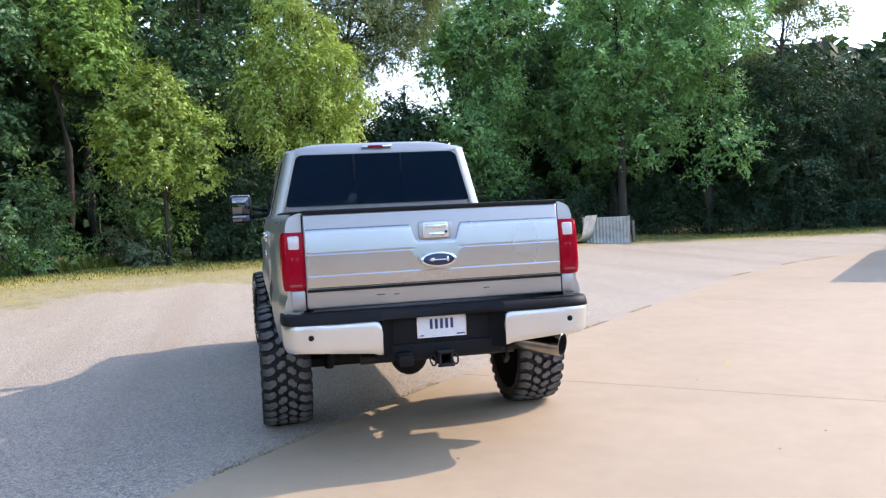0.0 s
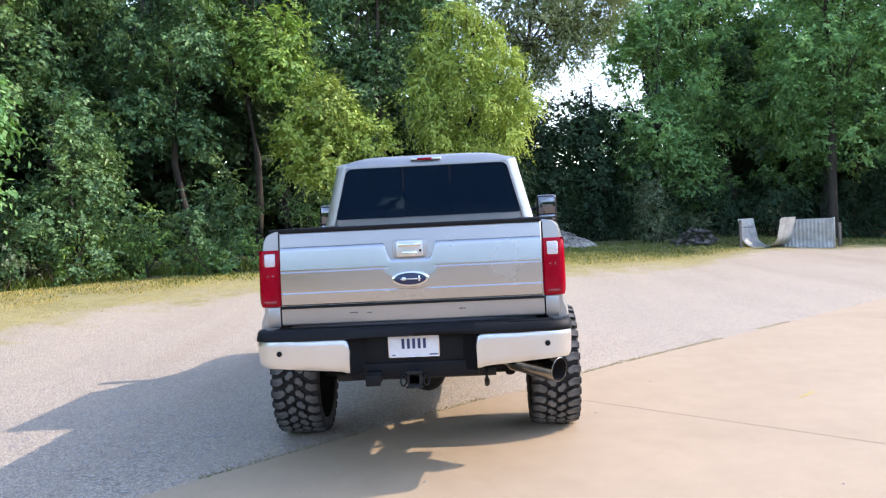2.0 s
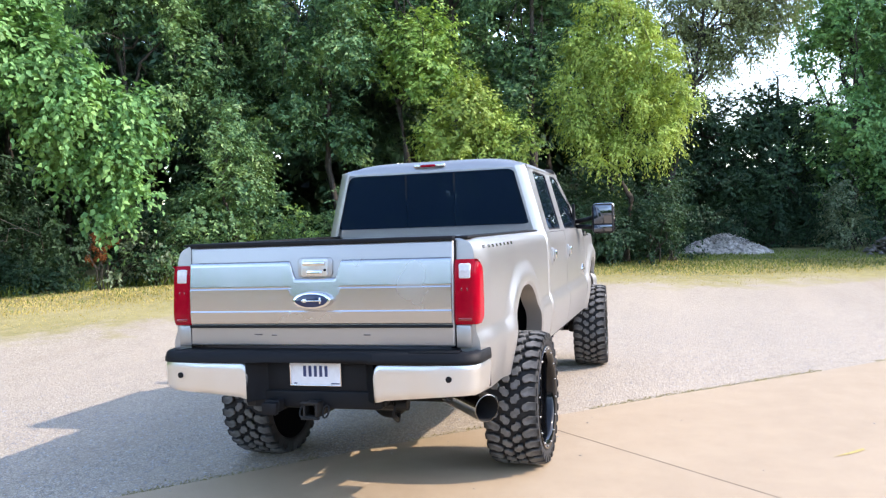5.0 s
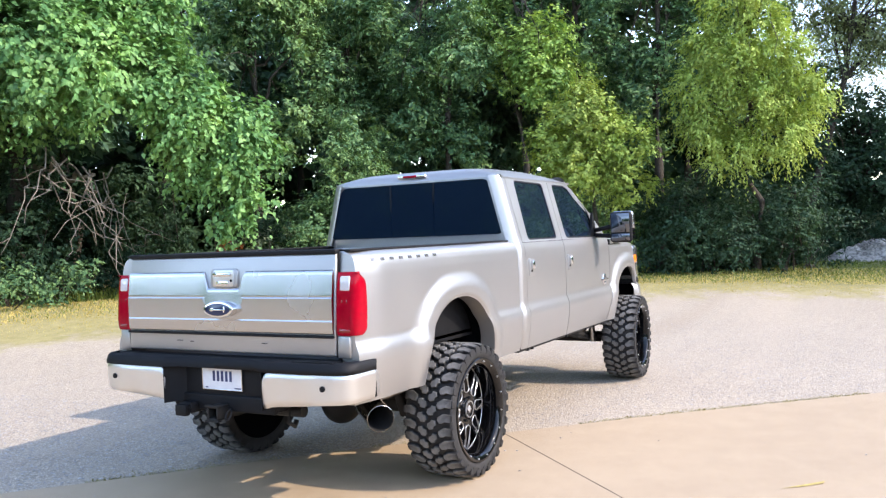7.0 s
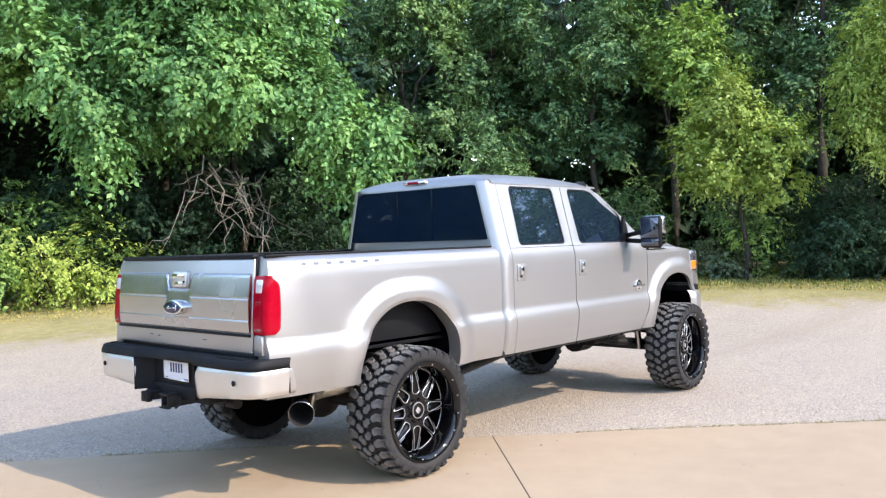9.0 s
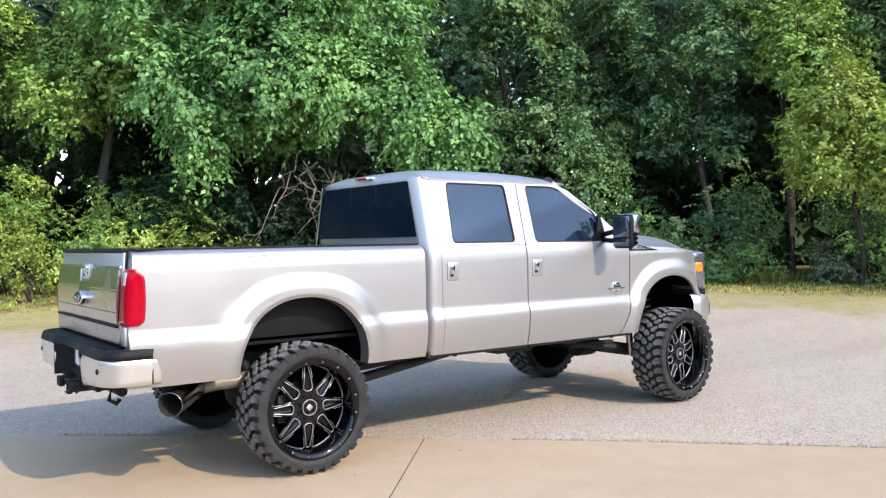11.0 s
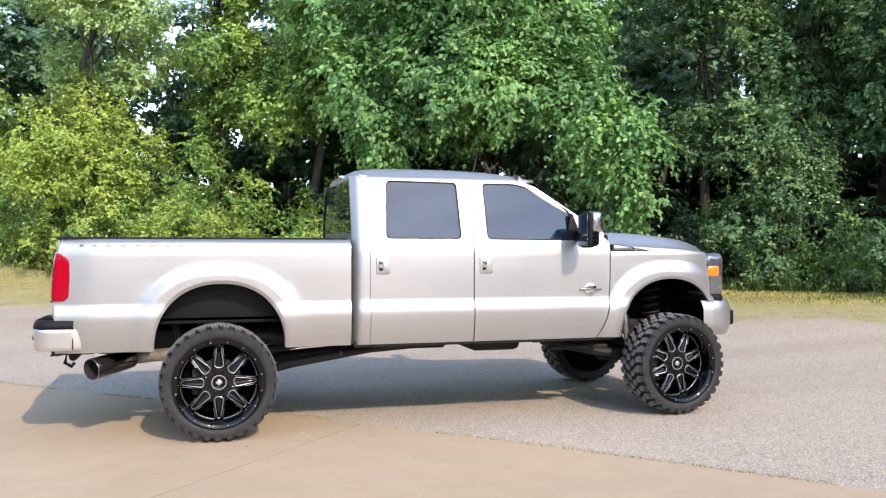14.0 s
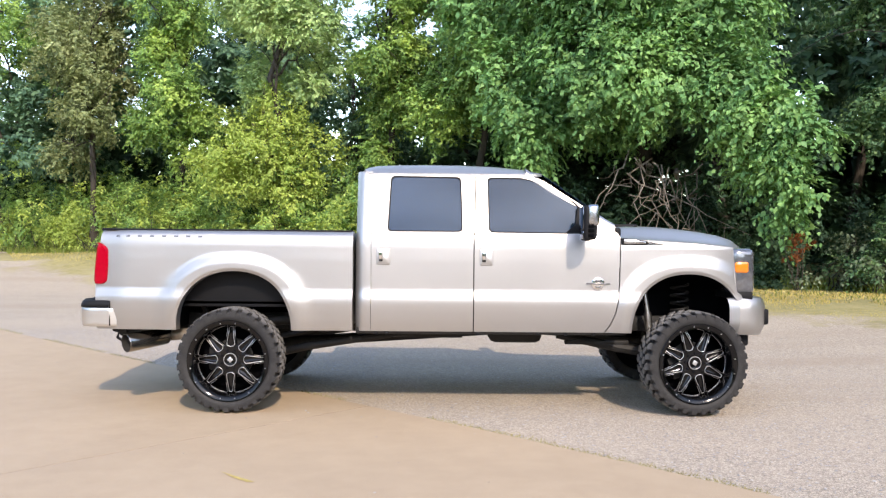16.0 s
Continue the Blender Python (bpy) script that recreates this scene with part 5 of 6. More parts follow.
def make_wheel():
    """One wheel, its axle along y and its face towards +y."""
    w = empty("wheel")
    v, f = tread_mesh(True)
    lugs = bmesh.new()
    made = [lugs.verts.new(p) for p in v]
    for face in f:
        lugs.faces.new([made[i] for i in face])
    tyre = body("tyre", merge(revolve(tyre_profile(), 72), lugs), RUBBER, w, "knobbly black mud tyre", 40)
    v, f = tread_mesh()
    link_mesh("tread", v, f, TREAD, tyre, label="knobbly tread blocks grey with dust")
    rim = body("rim", revolve(RIM_LIP, 72, True), GLOSS_BLACK, w, "gloss black deep rim with milled spokes", 40)
    for k in range(8):
        a = radians(90 + 45 * k)
        body("spoke", sink(spoke(a)), GLOSS_BLACK, rim)
        body("milled_edge", sink(milled(a)), MILLED, rim, "bright milled edge")
        body("milled_edge", sink(opening_line(a)), MILLED, rim, "bright milled edge")
    hub = body("hub", sink(revolve([(0.0, 0.04), (0.116, 0.04), (0.118, 0.08), (0.112, 0.0865), (0.064, 0.086), (0.06, 0.09), (0.0, 0.09)], 32)), GLOSS_BLACK, w, "", 40)
    cap = body("centre_cap", sink(revolve([(0.0, 0.088), (0.056, 0.088), (0.056, 0.1), (0.05, 0.107), (0.044, 0.104), (0.0, 0.105)], 32)), GLOSS_BLACK, w, "black centre cap with a silver mark", 40)
    body("cap_mark", sink(box(-0.019, 0.019, 0.1, 0.1068, -0.019, 0.019, 0.004, 2, Euler((0, radians(45), 0)).to_matrix())), MILLED, cap)
    body("cap_ring", sink(revolve([(0.05, 0.1), (0.0565, 0.1), (0.0555, 0.1085), (0.051, 0.1085)], 32, True)), MILLED, cap, "", 40)
    for k in range(8):
        a = radians(22.5 + 45 * k)
        body("lug_nut", sink(pipe([(0.077 * math.cos(a), 0.078, 0.077 * math.sin(a)), (0.077 * math.cos(a), 0.1, 0.077 * math.sin(a))], 0.0095, 6)), GLOSS_BLACK, hub)
    for k in range(16):
        a = radians(11 + 22.5 * k)
        body("rivet", pipe([(0.32 * math.cos(a), 0.164, 0.32 * math.sin(a)), (0.32 * math.cos(a), 0.1755, 0.32 * math.sin(a))], [0.0062, 0.0045], 8), STEEL, rim)
    body("brake_disc", revolve([(0.06, -0.03), (0.17, -0.03), (0.17, -0.055), (0.06, -0.055)], 40, True), DISC, w, "grey steel brake disc", 40)
    # two black discs added to keep the wheel's inside as dark as shade
    body("dust_shield", revolve([(0.0, -0.07), (0.265, -0.07), (0.265, -0.078), (0.0, -0.078)], 40), LINER, w, "matt black brake shield added to darken the wheel's openings", 40)
    body("inner_cover", revolve([(0.0, -0.15), (0.334, -0.15), (0.334, -0.157), (0.0, -0.157)], 40), LINER, w, "matt black disc added to darken the wheel's inner side", 40)
    body("brake_calliper", box(0.10, 0.2, -0.08, 0.005, -0.1, 0.1, 0.015), UNDER, w)
    return w


first = make_wheel()
first.parent = truck
HUB_Y, HUB_Z = 0.935, 0.4435
first.matrix_basis = pose(0, HUB_Y, HUB_Z, 0, 12, 0)
for x, s, turn, roll in ((3.967, 1, 4, 31), (0.0, -1, 180, 0), (3.967, -1, 184, 19)):
    copy_thing(first, pose(x, s * HUB_Y, HUB_Z, 0, 0, turn) @ pose(0, 0, 0, 0, roll, 0))


# ---- wood and plants ----
RNG = np.random.default_rng(11)


def leaf_cloud(centres, radii, counts, size, droop, rng, middle=None, broad=1.0):
    """Leaves round clump centres: folded four-cornered blades that turn their faces outward and up. Returns vertices and faces."""
    total = int(np.sum(counts))
    which = np.repeat(np.arange(len(centres)), counts)
    d = rng.normal(size=(total, 3)) + np.array([0, 0, 0.25])
    d /= np.linalg.norm(d, axis=1)[:, None]
    rad = rng.random(total) ** 0.45
    lie = rng.normal(size=(len(centres), 3))[which]
    p = centres[which] + d * rad[:, None] * radii[which]
    p[:, 2] -= droop * rng.random(total) * radii[which][:, 2]
    out = p - (np.array(middle) if middle is not None else centres[which])
    out /= np.linalg.norm(out, axis=1)[:, None] + 1e-9
    face = d * 0.55 + out * 0.5 + rng.normal(size=(total, 3)) * 0.3 + lie * 0.28 + np.array([0, 0, 0.5])
    face /= np.linalg.norm(face, axis=1)[:, None] + 1e-9
    stalk = out * 0.35 + rng.normal(size=(total, 3)) * 0.42 + lie[:, ::-1] * 0.35 + np.array([0, 0, -0.5 - droop])
    stalk -= face * (stalk * face).sum(1)[:, None]
    stalk /= np.linalg.norm(stalk, axis=1)[:, None] + 1e-9
    side = np.cross(stalk, face)
    length = size * (0.6 + 0.8 * rng.random(total))[:, None]
    half = length * broad * (0.27 + 0.15 * rng.random(total))[:, None]
    fold = length * 0.08
    v = np.stack([p, p + stalk * length * 0.42 + side * half + face * fold, p + stalk * length, p + stalk * length * 0.42 - side * half + face * fold], 1)
    base = np.arange(total)[:, None] * 4
    tris = np.concatenate([base + [0, 1, 2], base + [0, 2, 3]], 1).reshape(-1, 3)
    return v.reshape(-1, 3), tris


def join_tubes(tubes):
    verts, faces = [], []
    for v, f in tubes:
        o = len(verts)
        verts += v
        faces += [tuple(i + o for i in g) for g in f]
    return verts, faces


def wander(a, b, bend, rng, steps=6):
    a, b = Vector(a), Vector(b)
    out = []
    for k in range(steps + 1):
        u = k / steps
        p = a.lerp(b, u)
        s = math.sin(math.pi * u) * bend + bend * 0.25
        out.append(p + Vector(rng.normal(size=3)) * s * (0 if k == 0 else 1))
    return out


def lobes(centre, radii, n, rng, size=(0.3, 0.5), flat=0.85):
    """Rounded masses that together fill an uneven crown."""
    d = rng.normal(size=(n, 3))
    d /= np.linalg.norm(d, axis=1)[:, None]
    c = np.array(centre, float) + d * (0.25 + 0.6 * rng.random((n, 1)) ** 0.6) * np.array(radii)
    r = (size[0] + (size[1] - size[0]) * rng.random((n, 1))) * min(radii[0], radii[1]) * 1.15 * np.array([[1, 1, flat]])
    return np.concatenate([c, r], 1)


def sprays(masses, clumps, size, droop, rng, twigs=6, per=9, length=0.42, broad=1.0, up=0.45, low=None):
    """Leaves on arching twigs, in clumps on the skin of the masses. Returns vertices, faces and the clump centres."""
    masses = np.asarray(masses, float)
    w = masses[:, 3:].prod(1) ** (2 / 3)
    pick = rng.choice(len(masses), clumps, p=w / w.sum())
    d = rng.normal(size=(clumps, 3)) + np.array([0, 0, 0.12])
    d /= np.linalg.norm(d, axis=1)[:, None]
    cc = masses[pick, :3] + d * (0.5 + 0.5 * rng.random((clumps, 1)) ** 0.5) * masses[pick, 3:] * (0.85 + 0.3 * rng.random((clumps, 1)))
    if low is not None:
        keep = cc[:, 2] > low + 0.5 * rng.random(clumps)
        cc, d = cc[keep], d[keep]
    n = len(cc) * twigs
    base, out = np.repeat(cc, twigs, 0), np.repeat(d, twigs, 0)
    way = out * 0.6 + rng.normal(size=(n, 3)) * 0.6 + np.array([0, 0, 0.2 - 0.45 * droop])
    way /= np.linalg.norm(way, axis=1)[:, None]
    reach = length * (0.5 + rng.random((n, 1)))
    base = base - way * reach * 0.25 + rng.normal(size=(n, 3)) * 0.12
    s = np.tile((np.arange(per) + 0.6) / per, n)[:, None]
    way, out, reach, base = (np.repeat(a, per, 0) for a in (way, out, reach, base))
    fall = np.array([0, 0, -1.0])
    p = base + way * reach * s + fall * droop * reach * s * s
    run = way + fall * 2 * droop * s
    run /= np.linalg.norm(run, axis=1)[:, None]
    total = len(p)
    across = np.cross(run, np.array([0, 0, 1.0]) + rng.normal(size=(total, 3)) * 0.3)
    across /= np.linalg.norm(across, axis=1)[:, None] + 1e-9
    sign = np.where(np.arange(total) % 2, 1.0, -1.0)[:, None]
    stalk = across * sign * 0.7 + run * 0.65 + fall * (0.3 + 0.35 * droop) + rng.normal(size=(total, 3)) * 0.28
    face = out * 0.55 + np.array([0, 0, up]) + rng.normal(size=(total, 3)) * 0.34
    face /= np.linalg.norm(face, axis=1)[:, None] + 1e-9
    stalk -= face * (stalk * face).sum(1)[:, None]
    stalk /= np.linalg.norm(stalk, axis=1)[:, None] + 1e-9
    side = np.cross(stalk, face)
    long = size * (0.62 + 0.7 * rng.random((total, 1))) * (1.1 - 0.35 * s)
    half = long * broad * (0.23 + 0.1 * rng.random((total, 1)))
    v = np.stack([p, p + stalk * long * 0.4 + side * half + face * long * 0.07, p + stalk * long - face * long * 0.08, p + stalk * long * 0.4 - side * half + face * long * 0.07], 1)
    q = np.arange(total)[:, None] * 4
    return v.reshape(-1, 3), np.concatenate([q + [0, 1, 2], q + [0, 2, 3]], 1).reshape(-1, 3), cc


def tree(name, x, y, height, masses, clumps, material, label, size=0.115, droop=0.15, trunk_r=0.15, limbs=12, seed=1, low=None, broad=1.0, length=0.42, top=None, twigs=6, per=9, limb_from=3):
    """A broadleaf tree: tapered trunk and limbs in one part, a crown of leafy twigs in another. masses: middles from the foot, and radii."""
    rng = np.random.default_rng(seed)
    thing = empty(name, pose(x, y, ground_z(x, y) - 0.08))
    tagged(thing, label, "tree", group="trees of the wood")
    v, f, c = sprays(masses, clumps, size, droop, rng, twigs, per, length, broad, 0.45, low)
    tri_mesh("crown", v, f, material, thing)
    head = top if top is not None else (float(c[:, 0].mean()), float(c[:, 1].mean()), height * 0.93)
    spine = wander((0, 0, 0), head, 0.12, rng, 8)
    tubes = [tube(spine, [trunk_r * (1.3 if k == 0 else 1) * (1 - 0.85 * k / 8) for k in range(9)], 9)]
    for k in range(limbs):
        s = spine[int(rng.integers(limb_from, 8))]
        e = c[int(rng.integers(0, len(c)))]
        pts = wander(s, e, 0.1, rng, 5)
        r0 = trunk_r * (0.2 + 0.2 * rng.random())
        tubes.append(tube(pts, [r0 * (1 - 0.8 * j / 5) for j in range(6)], 6))
        for _ in range(3):
            q = pts[int(rng.integers(2, 5))]
            e2 = Vector(q) + Vector(rng.normal(size=3)) * 0.7 + Vector((0, 0, 0.2))
            tubes.append(tube(wander(q, e2, 0.06, rng, 3), [r0 * 0.35, r0 * 0.28, r0 * 0.2, r0 * 0.1], 5))
    tv, tf = join_tubes(tubes)
    link_mesh("trunk", tv, tf, BARK, thing, smooth=True)
    return thing


def crown_of(seed, centre, radii, n, size=(0.3, 0.5)):
    return lobes(centre, radii, n, np.random.default_rng(1000 + seed), size)


# the large cool-green tree that hangs over the border of the lot
ELDER_AT = (7.4, 14.6)
elder_masses = np.concatenate([crown_of(3, (-0.7, -1.9, 7.2), (4.0, 2.9, 4.3), 24, (0.3, 0.5)),
                               np.array([(-2.3, -3.1, 4.7, 1.2, 0.9, 0.9), (-4.0, -2.1, 5.0, 1.1, 1.0, 1.1), (-0.5, -3.9, 4.9, 1.3, 0.9, 1.1), (0.8, -4.4, 4.4, 1.0, 0.9, 1.1), (-4.3, -1.3, 7.0, 1.4, 1.1, 1.5), (-1.3, -3.6, 6.6, 1.2, 0.9, 1.1), (0.9, -3.8, 6.4, 1.1, 0.9, 1.2)])])
elder = tree("box_elder_tree", *ELDER_AT, 12.5, elder_masses, 2300, LEAF_BLUE, "large box elder with low hanging green branches at the lot's border", size=0.165, broad=1.15, droop=0.35, trunk_r=0.26, limbs=18, seed=3, low=3.2, length=0.5, top=(-0.4, -1.5, 11.5), twigs=7, per=7)


def hanging_branch(parent, start, middle, radii, clumps, material, seed):
    """A long limb of a tree that reaches out and hangs down, with its own leaves."""
    rng = np.random.default_rng(seed)
    pts = [Vector(start), Vector(start).lerp(Vector(middle), 0.55) + Vector((0, 0, 1.1)), Vector(middle) + Vector((0, 0, radii[2] * 0.5)), Vector(middle) - Vector((0, 0, radii[2] * 0.6))]
    v, f = tube(pts, [0.09, 0.06, 0.035, 0.012], 7)
    limb = link_mesh("limb", v, f, BARK, parent, smooth=True)
    hang = [(*p, r * 0.6, r * 0.6, r * 0.6) for p, r in [(pts[1].lerp(pts[2], u), 0.75) for u in (0.3, 0.6, 0.9)]]
    hang += [(*(Vector(middle) + Vector((rng.normal() * 0.16, rng.normal() * 0.16, h * radii[2]))), radii[0] * k, radii[1] * k, radii[2] * 0.32) for h, k in ((0.7, 0.95), (0.3, 0.9), (-0.1, 0.75), (-0.5, 0.55), (-0.8, 0.35))]
    lv, lf, _ = sprays(hang, clumps, 0.165, 0.9, rng, 7, 7, 0.45, 1.15)
    tri_mesh("leaves", lv, lf, material, limb)


hanging_branch(elder, (-0.2, -1.0, 5.6), (1.2, -4.7, 3.5), (0.85, 0.85, 1.1), 140, LEAF_BLUE, 60)
hanging_branch(elder, (-0.2, -1.0, 5.2), (1.75, -5.5, 2.8), (0.6, 0.6, 1.3), 120, LEAF_BLUE, 61)
hanging_branch(elder, (-0.6, -1.0, 5.2), (-3.3, -2.6, 3.5), (0.9, 0.8, 0.8), 90, LEAF_BLUE, 62)

TALL = "tall broadleaf tree in full summer leaf at the wood's edge"
# x, y, height, crown middle, crown radii, lobes, clumps, material, seed, lowest leaves
FRONT = [
    (3.0, 16.0, 12.0, (0.0, -0.6, 7.0), (2.2, 1.9, 4.6), 17, 640, LEAF_FRESH, 5, 2.6),
    (0.4, 17.8, 12.0, (0.0, -0.5, 6.8), (1.5, 1.5, 4.6), 15, 560, LEAF_FRESH, 6, 2.6),
    (-2.9, 17.6, 12.5, (0.0, -0.6, 7.6), (1.9, 1.8, 3.6), 15, 640, LEAF_PALE, 7, 3.4),
    (-7.0, 21.6, 12.0, (0.0, -0.4, 6.8), (1.9, 2.0, 4.4), 15, 560, LEAF_FRESH, 8, 2.6),
    (-11.0, 23.6, 12.0, (0.0, -0.3, 6.8), (2.3, 2.0, 4.6), 16, 680, LEAF_OLIVE, 9, 2.6),
    (-16.5, 27.6, 12.5, (0.0, -0.3, 6.8), (3.2, 2.4, 5.2), 14, 420, LEAF_FRESH, 4, 2.0),
    (12.6, 11.8, 13.0, (0.0, -0.6, 7.0), (1.5, 1.5, 5.0), 14, 400, LEAF_DEEP, 10, 2.4),
    (14.6, 10.2, 13.0, (0.0, -0.5, 7.2), (1.9, 1.6, 5.0), 15, 520, LEAF_DEEP, 11, 2.2),
    (15.8, 7.3, 13.0, (-0.2, 0.2, 6.8), (1.8, 1.6, 4.8), 13, 430, LEAF_DEEP, 12, 2.6),
    (16.6, 5.5, 13.5, (0.0, 0.0, 7.0), (1.7, 1.8, 5.0), 13, 430, LEAF_FRESH, 13, 2.6),
    (17.6, 4.4, 13.0, (0.2, 0.2, 6.6), (1.8, 1.8, 4.8), 14, 430, LEAF_DEEP, 16, 2.0),
    (18.4, 2.2, 13.0, (0.0, 0.2, 7.2), (1.7, 2.0, 5.0), 14, 460, LEAF_DEEP, 14, 2.4),
    (20.2, 0.2, 12.5, (-0.4, 0.4, 7.2), (1.6, 1.6, 4.6), 13, 400, LEAF_DEEP, 15, 2.4),
]
for x, y, h, c, r, n, k, m, s, low in FRONT:
    tree("broadleaf_tree", x, y, h, crown_of(s, c, r, n + 5, (0.26, 0.42)), k, m, TALL, size=0.14, seed=s, trunk_r=0.12 if 15 < x < 17 else 0.15, low=low, top=(c[0], c[1], h * 0.93), length=0.4, per=8)
# bright small trees in front of the wood
YOUNG = "young yellow-green tree in front of darker trees"
tree("young_tree", 12.7, 8.8, 4.8, [(0, -0.3, 3.8, 0.6, 0.6, 0.45), (-0.5, -0.2, 3.2, 0.6, 0.6, 0.4), (0.6, 0.0, 3.1, 0.7, 0.6, 0.45), (0.1, -0.3, 2.3, 1.0, 0.8, 0.6), (-0.6, 0.3, 1.6, 1.0, 0.9, 0.7)], 190, LEAF_DEEP, "young bushy green tree in front of darker trees", size=0.11, seed=21, trunk_r=0.06, limbs=5)
tree("young_tree", 15.3, 3.1, 5.0, [(-0.4, 0.1, 3.9, 0.8, 0.8, 0.75), (-0.2, -0.8, 3.2, 0.75, 0.7, 0.7), (-0.3, 0.9, 3.3, 0.7, 0.7, 0.6), (-0.6, 0.2, 2.7, 0.8, 0.8, 0.6), (-0.1, -0.9, 2.2, 0.6, 0.6, 0.45)], 260, LEAF_LIME, YOUNG, size=0.12, seed=22, trunk_r=0.07, limbs=8)
tree("young_tree", -3.2, 17.4, 6.0, [(0.1, -0.3, 5.0, 0.6, 0.6, 0.5), (0.7, -0.3, 4.2, 0.8, 0.7, 0.55), (-0.9, -0.2, 4.3, 0.7, 0.6, 0.5), (1.3, -0.2, 3.5, 0.9, 0.7, 0.6), (-0.1, -0.6, 3.5, 0.9, 0.8, 0.6), (-1.5, -0.1, 3.3, 0.9, 0.7, 0.6), (0.6, -0.6, 2.7, 1.0, 0.7, 0.6), (-0.8, -0.6, 2.6, 1.0, 0.7, 0.6)], 380, LEAF_LIME, YOUNG, size=0.11, seed=23, trunk_r=0.07, limbs=9)
tree("willow_tree", 17.7, -0.3, 7.4, [(-1.4, 0.2, 6.5, 0.6, 0.6, 0.55), (-1.5, -0.5, 5.9, 0.6, 0.55, 0.5), (-1.5, 0.8, 5.5, 0.6, 0.55, 0.6), (-1.7, -0.9, 5.1, 0.6, 0.6, 0.5), (-1.8, 0.1, 5.0, 0.7, 0.7, 0.6), (-1.5, 1.1, 4.5, 0.6, 0.55, 0.6), (-1.7, -0.4, 4.1, 0.7, 0.6, 0.55), (-1.3, -1.4, 4.2, 0.6, 0.55, 0.6), (-1.8, 0.7, 3.7, 0.6, 0.6, 0.5), (-1.5, -0.9, 3.3, 0.7, 0.7, 0.5), (-1.6, 0.2, 3.0, 0.6, 0.7, 0.5)], 470, LEAF_LIME, "bright yellow-green willow with drooping branches", broad=0.75, size=0.12, droop=0.75, seed=24, trunk_r=0.1, low=2.4, length=0.45)
tree("broadleaf_tree", 21.6, -0.9, 12.2, [(1.0, -0.5, 8.0, 1.2, 1.2, 1.5), (1.0, -1.8, 7.7, 1.2, 1.2, 1.2), (1.2, -2.9, 8.0, 1.1, 1.1, 0.9), (1.2, -3.9, 8.4, 1.0, 1.0, 0.7), (1.2, -4.7, 8.9, 0.8, 0.9, 0.6), (1.0, -1.4, 9.8, 1.5, 1.5, 1.2), (1.0, -3.2, 10.0, 1.3, 1.5, 1.0), (1.0, -1.5, 6.2, 1.0, 1.0, 0.8), (1.1, -2.7, 6.8, 1.0, 1.0, 0.7), (1.1, -3.7, 7.4, 0.9, 0.9, 0.6)], 960, LEAF_OLIVE, "leaning tree with thin feathery foliage", size=0.13, droop=0.6, broad=0.7, seed=25, trunk_r=0.13, limbs=34, limb_from=4, top=(0.9, -2.4, 10.6), length=0.6)
# the trees beyond the far end of the lot, several with shade in their leaf colour
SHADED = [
    (26.0, -4.9, 6.4, (0, 0, 3.3), (2.2, 2.1, 2.8), 320, LEAF_FULL_SHADE, 31),
    (24.8, -2.4, 5.4, (0, 0, 2.9), (1.9, 2.0, 2.4), 260, LEAF_FULL_SHADE, 37),
    (22.6, -0.6, 7.6, (0, 0, 4.4), (1.5, 1.5, 3.0), 260, LEAF_FULL_SHADE, 39),
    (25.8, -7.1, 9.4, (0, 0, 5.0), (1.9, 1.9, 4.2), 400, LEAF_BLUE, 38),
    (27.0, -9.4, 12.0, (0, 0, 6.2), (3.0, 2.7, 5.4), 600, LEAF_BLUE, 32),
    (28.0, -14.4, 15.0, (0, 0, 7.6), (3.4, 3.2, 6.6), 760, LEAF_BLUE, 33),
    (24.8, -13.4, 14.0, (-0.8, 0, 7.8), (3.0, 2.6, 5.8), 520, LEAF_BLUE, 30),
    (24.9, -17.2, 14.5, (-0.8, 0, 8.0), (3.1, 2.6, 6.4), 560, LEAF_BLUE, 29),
    (25.4, -21.4, 8.6, (0, 0, 4.5), (2.8, 2.7, 3.9), 420, LEAF_FULL_SHADE, 34),
    (26.0, -25.6, 8.4, (0, 0, 4.4), (3.0, 3.0, 3.8), 420, LEAF_FULL_SHADE, 35),
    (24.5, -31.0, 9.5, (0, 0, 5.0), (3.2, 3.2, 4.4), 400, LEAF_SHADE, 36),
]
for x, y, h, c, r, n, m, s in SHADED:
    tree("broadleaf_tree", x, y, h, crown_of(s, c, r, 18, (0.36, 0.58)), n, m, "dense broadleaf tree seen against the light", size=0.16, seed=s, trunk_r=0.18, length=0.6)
tree("broadleaf_tree", 30.0, -24.5, 14.5, crown_of(26, (0.3, 0, 9.6), (2.6, 3.6, 4.4), 18, (0.2, 0.34)), 420, LEAF_OLIVE, "tall tree with thin feathery foliage behind darker trees", size=0.15, droop=0.5, broad=0.75, seed=26, trunk_r=0.16, limbs=22, length=0.6)

# low trees added behind the box elder, leaves coloured as dark as its shade
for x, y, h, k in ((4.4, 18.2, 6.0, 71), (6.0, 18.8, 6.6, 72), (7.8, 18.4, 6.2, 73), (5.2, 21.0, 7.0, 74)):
    tree("understorey_tree", x, y, h, crown_of(k, (0, 0, h * 0.58), (1.3, 1.1, h * 0.4), 12, (0.3, 0.5)), 130, LEAF_FULL_SHADE, "low tree under taller crowns, its leaves coloured as in shade", size=0.2, seed=k, trunk_r=0.07, length=0.5)

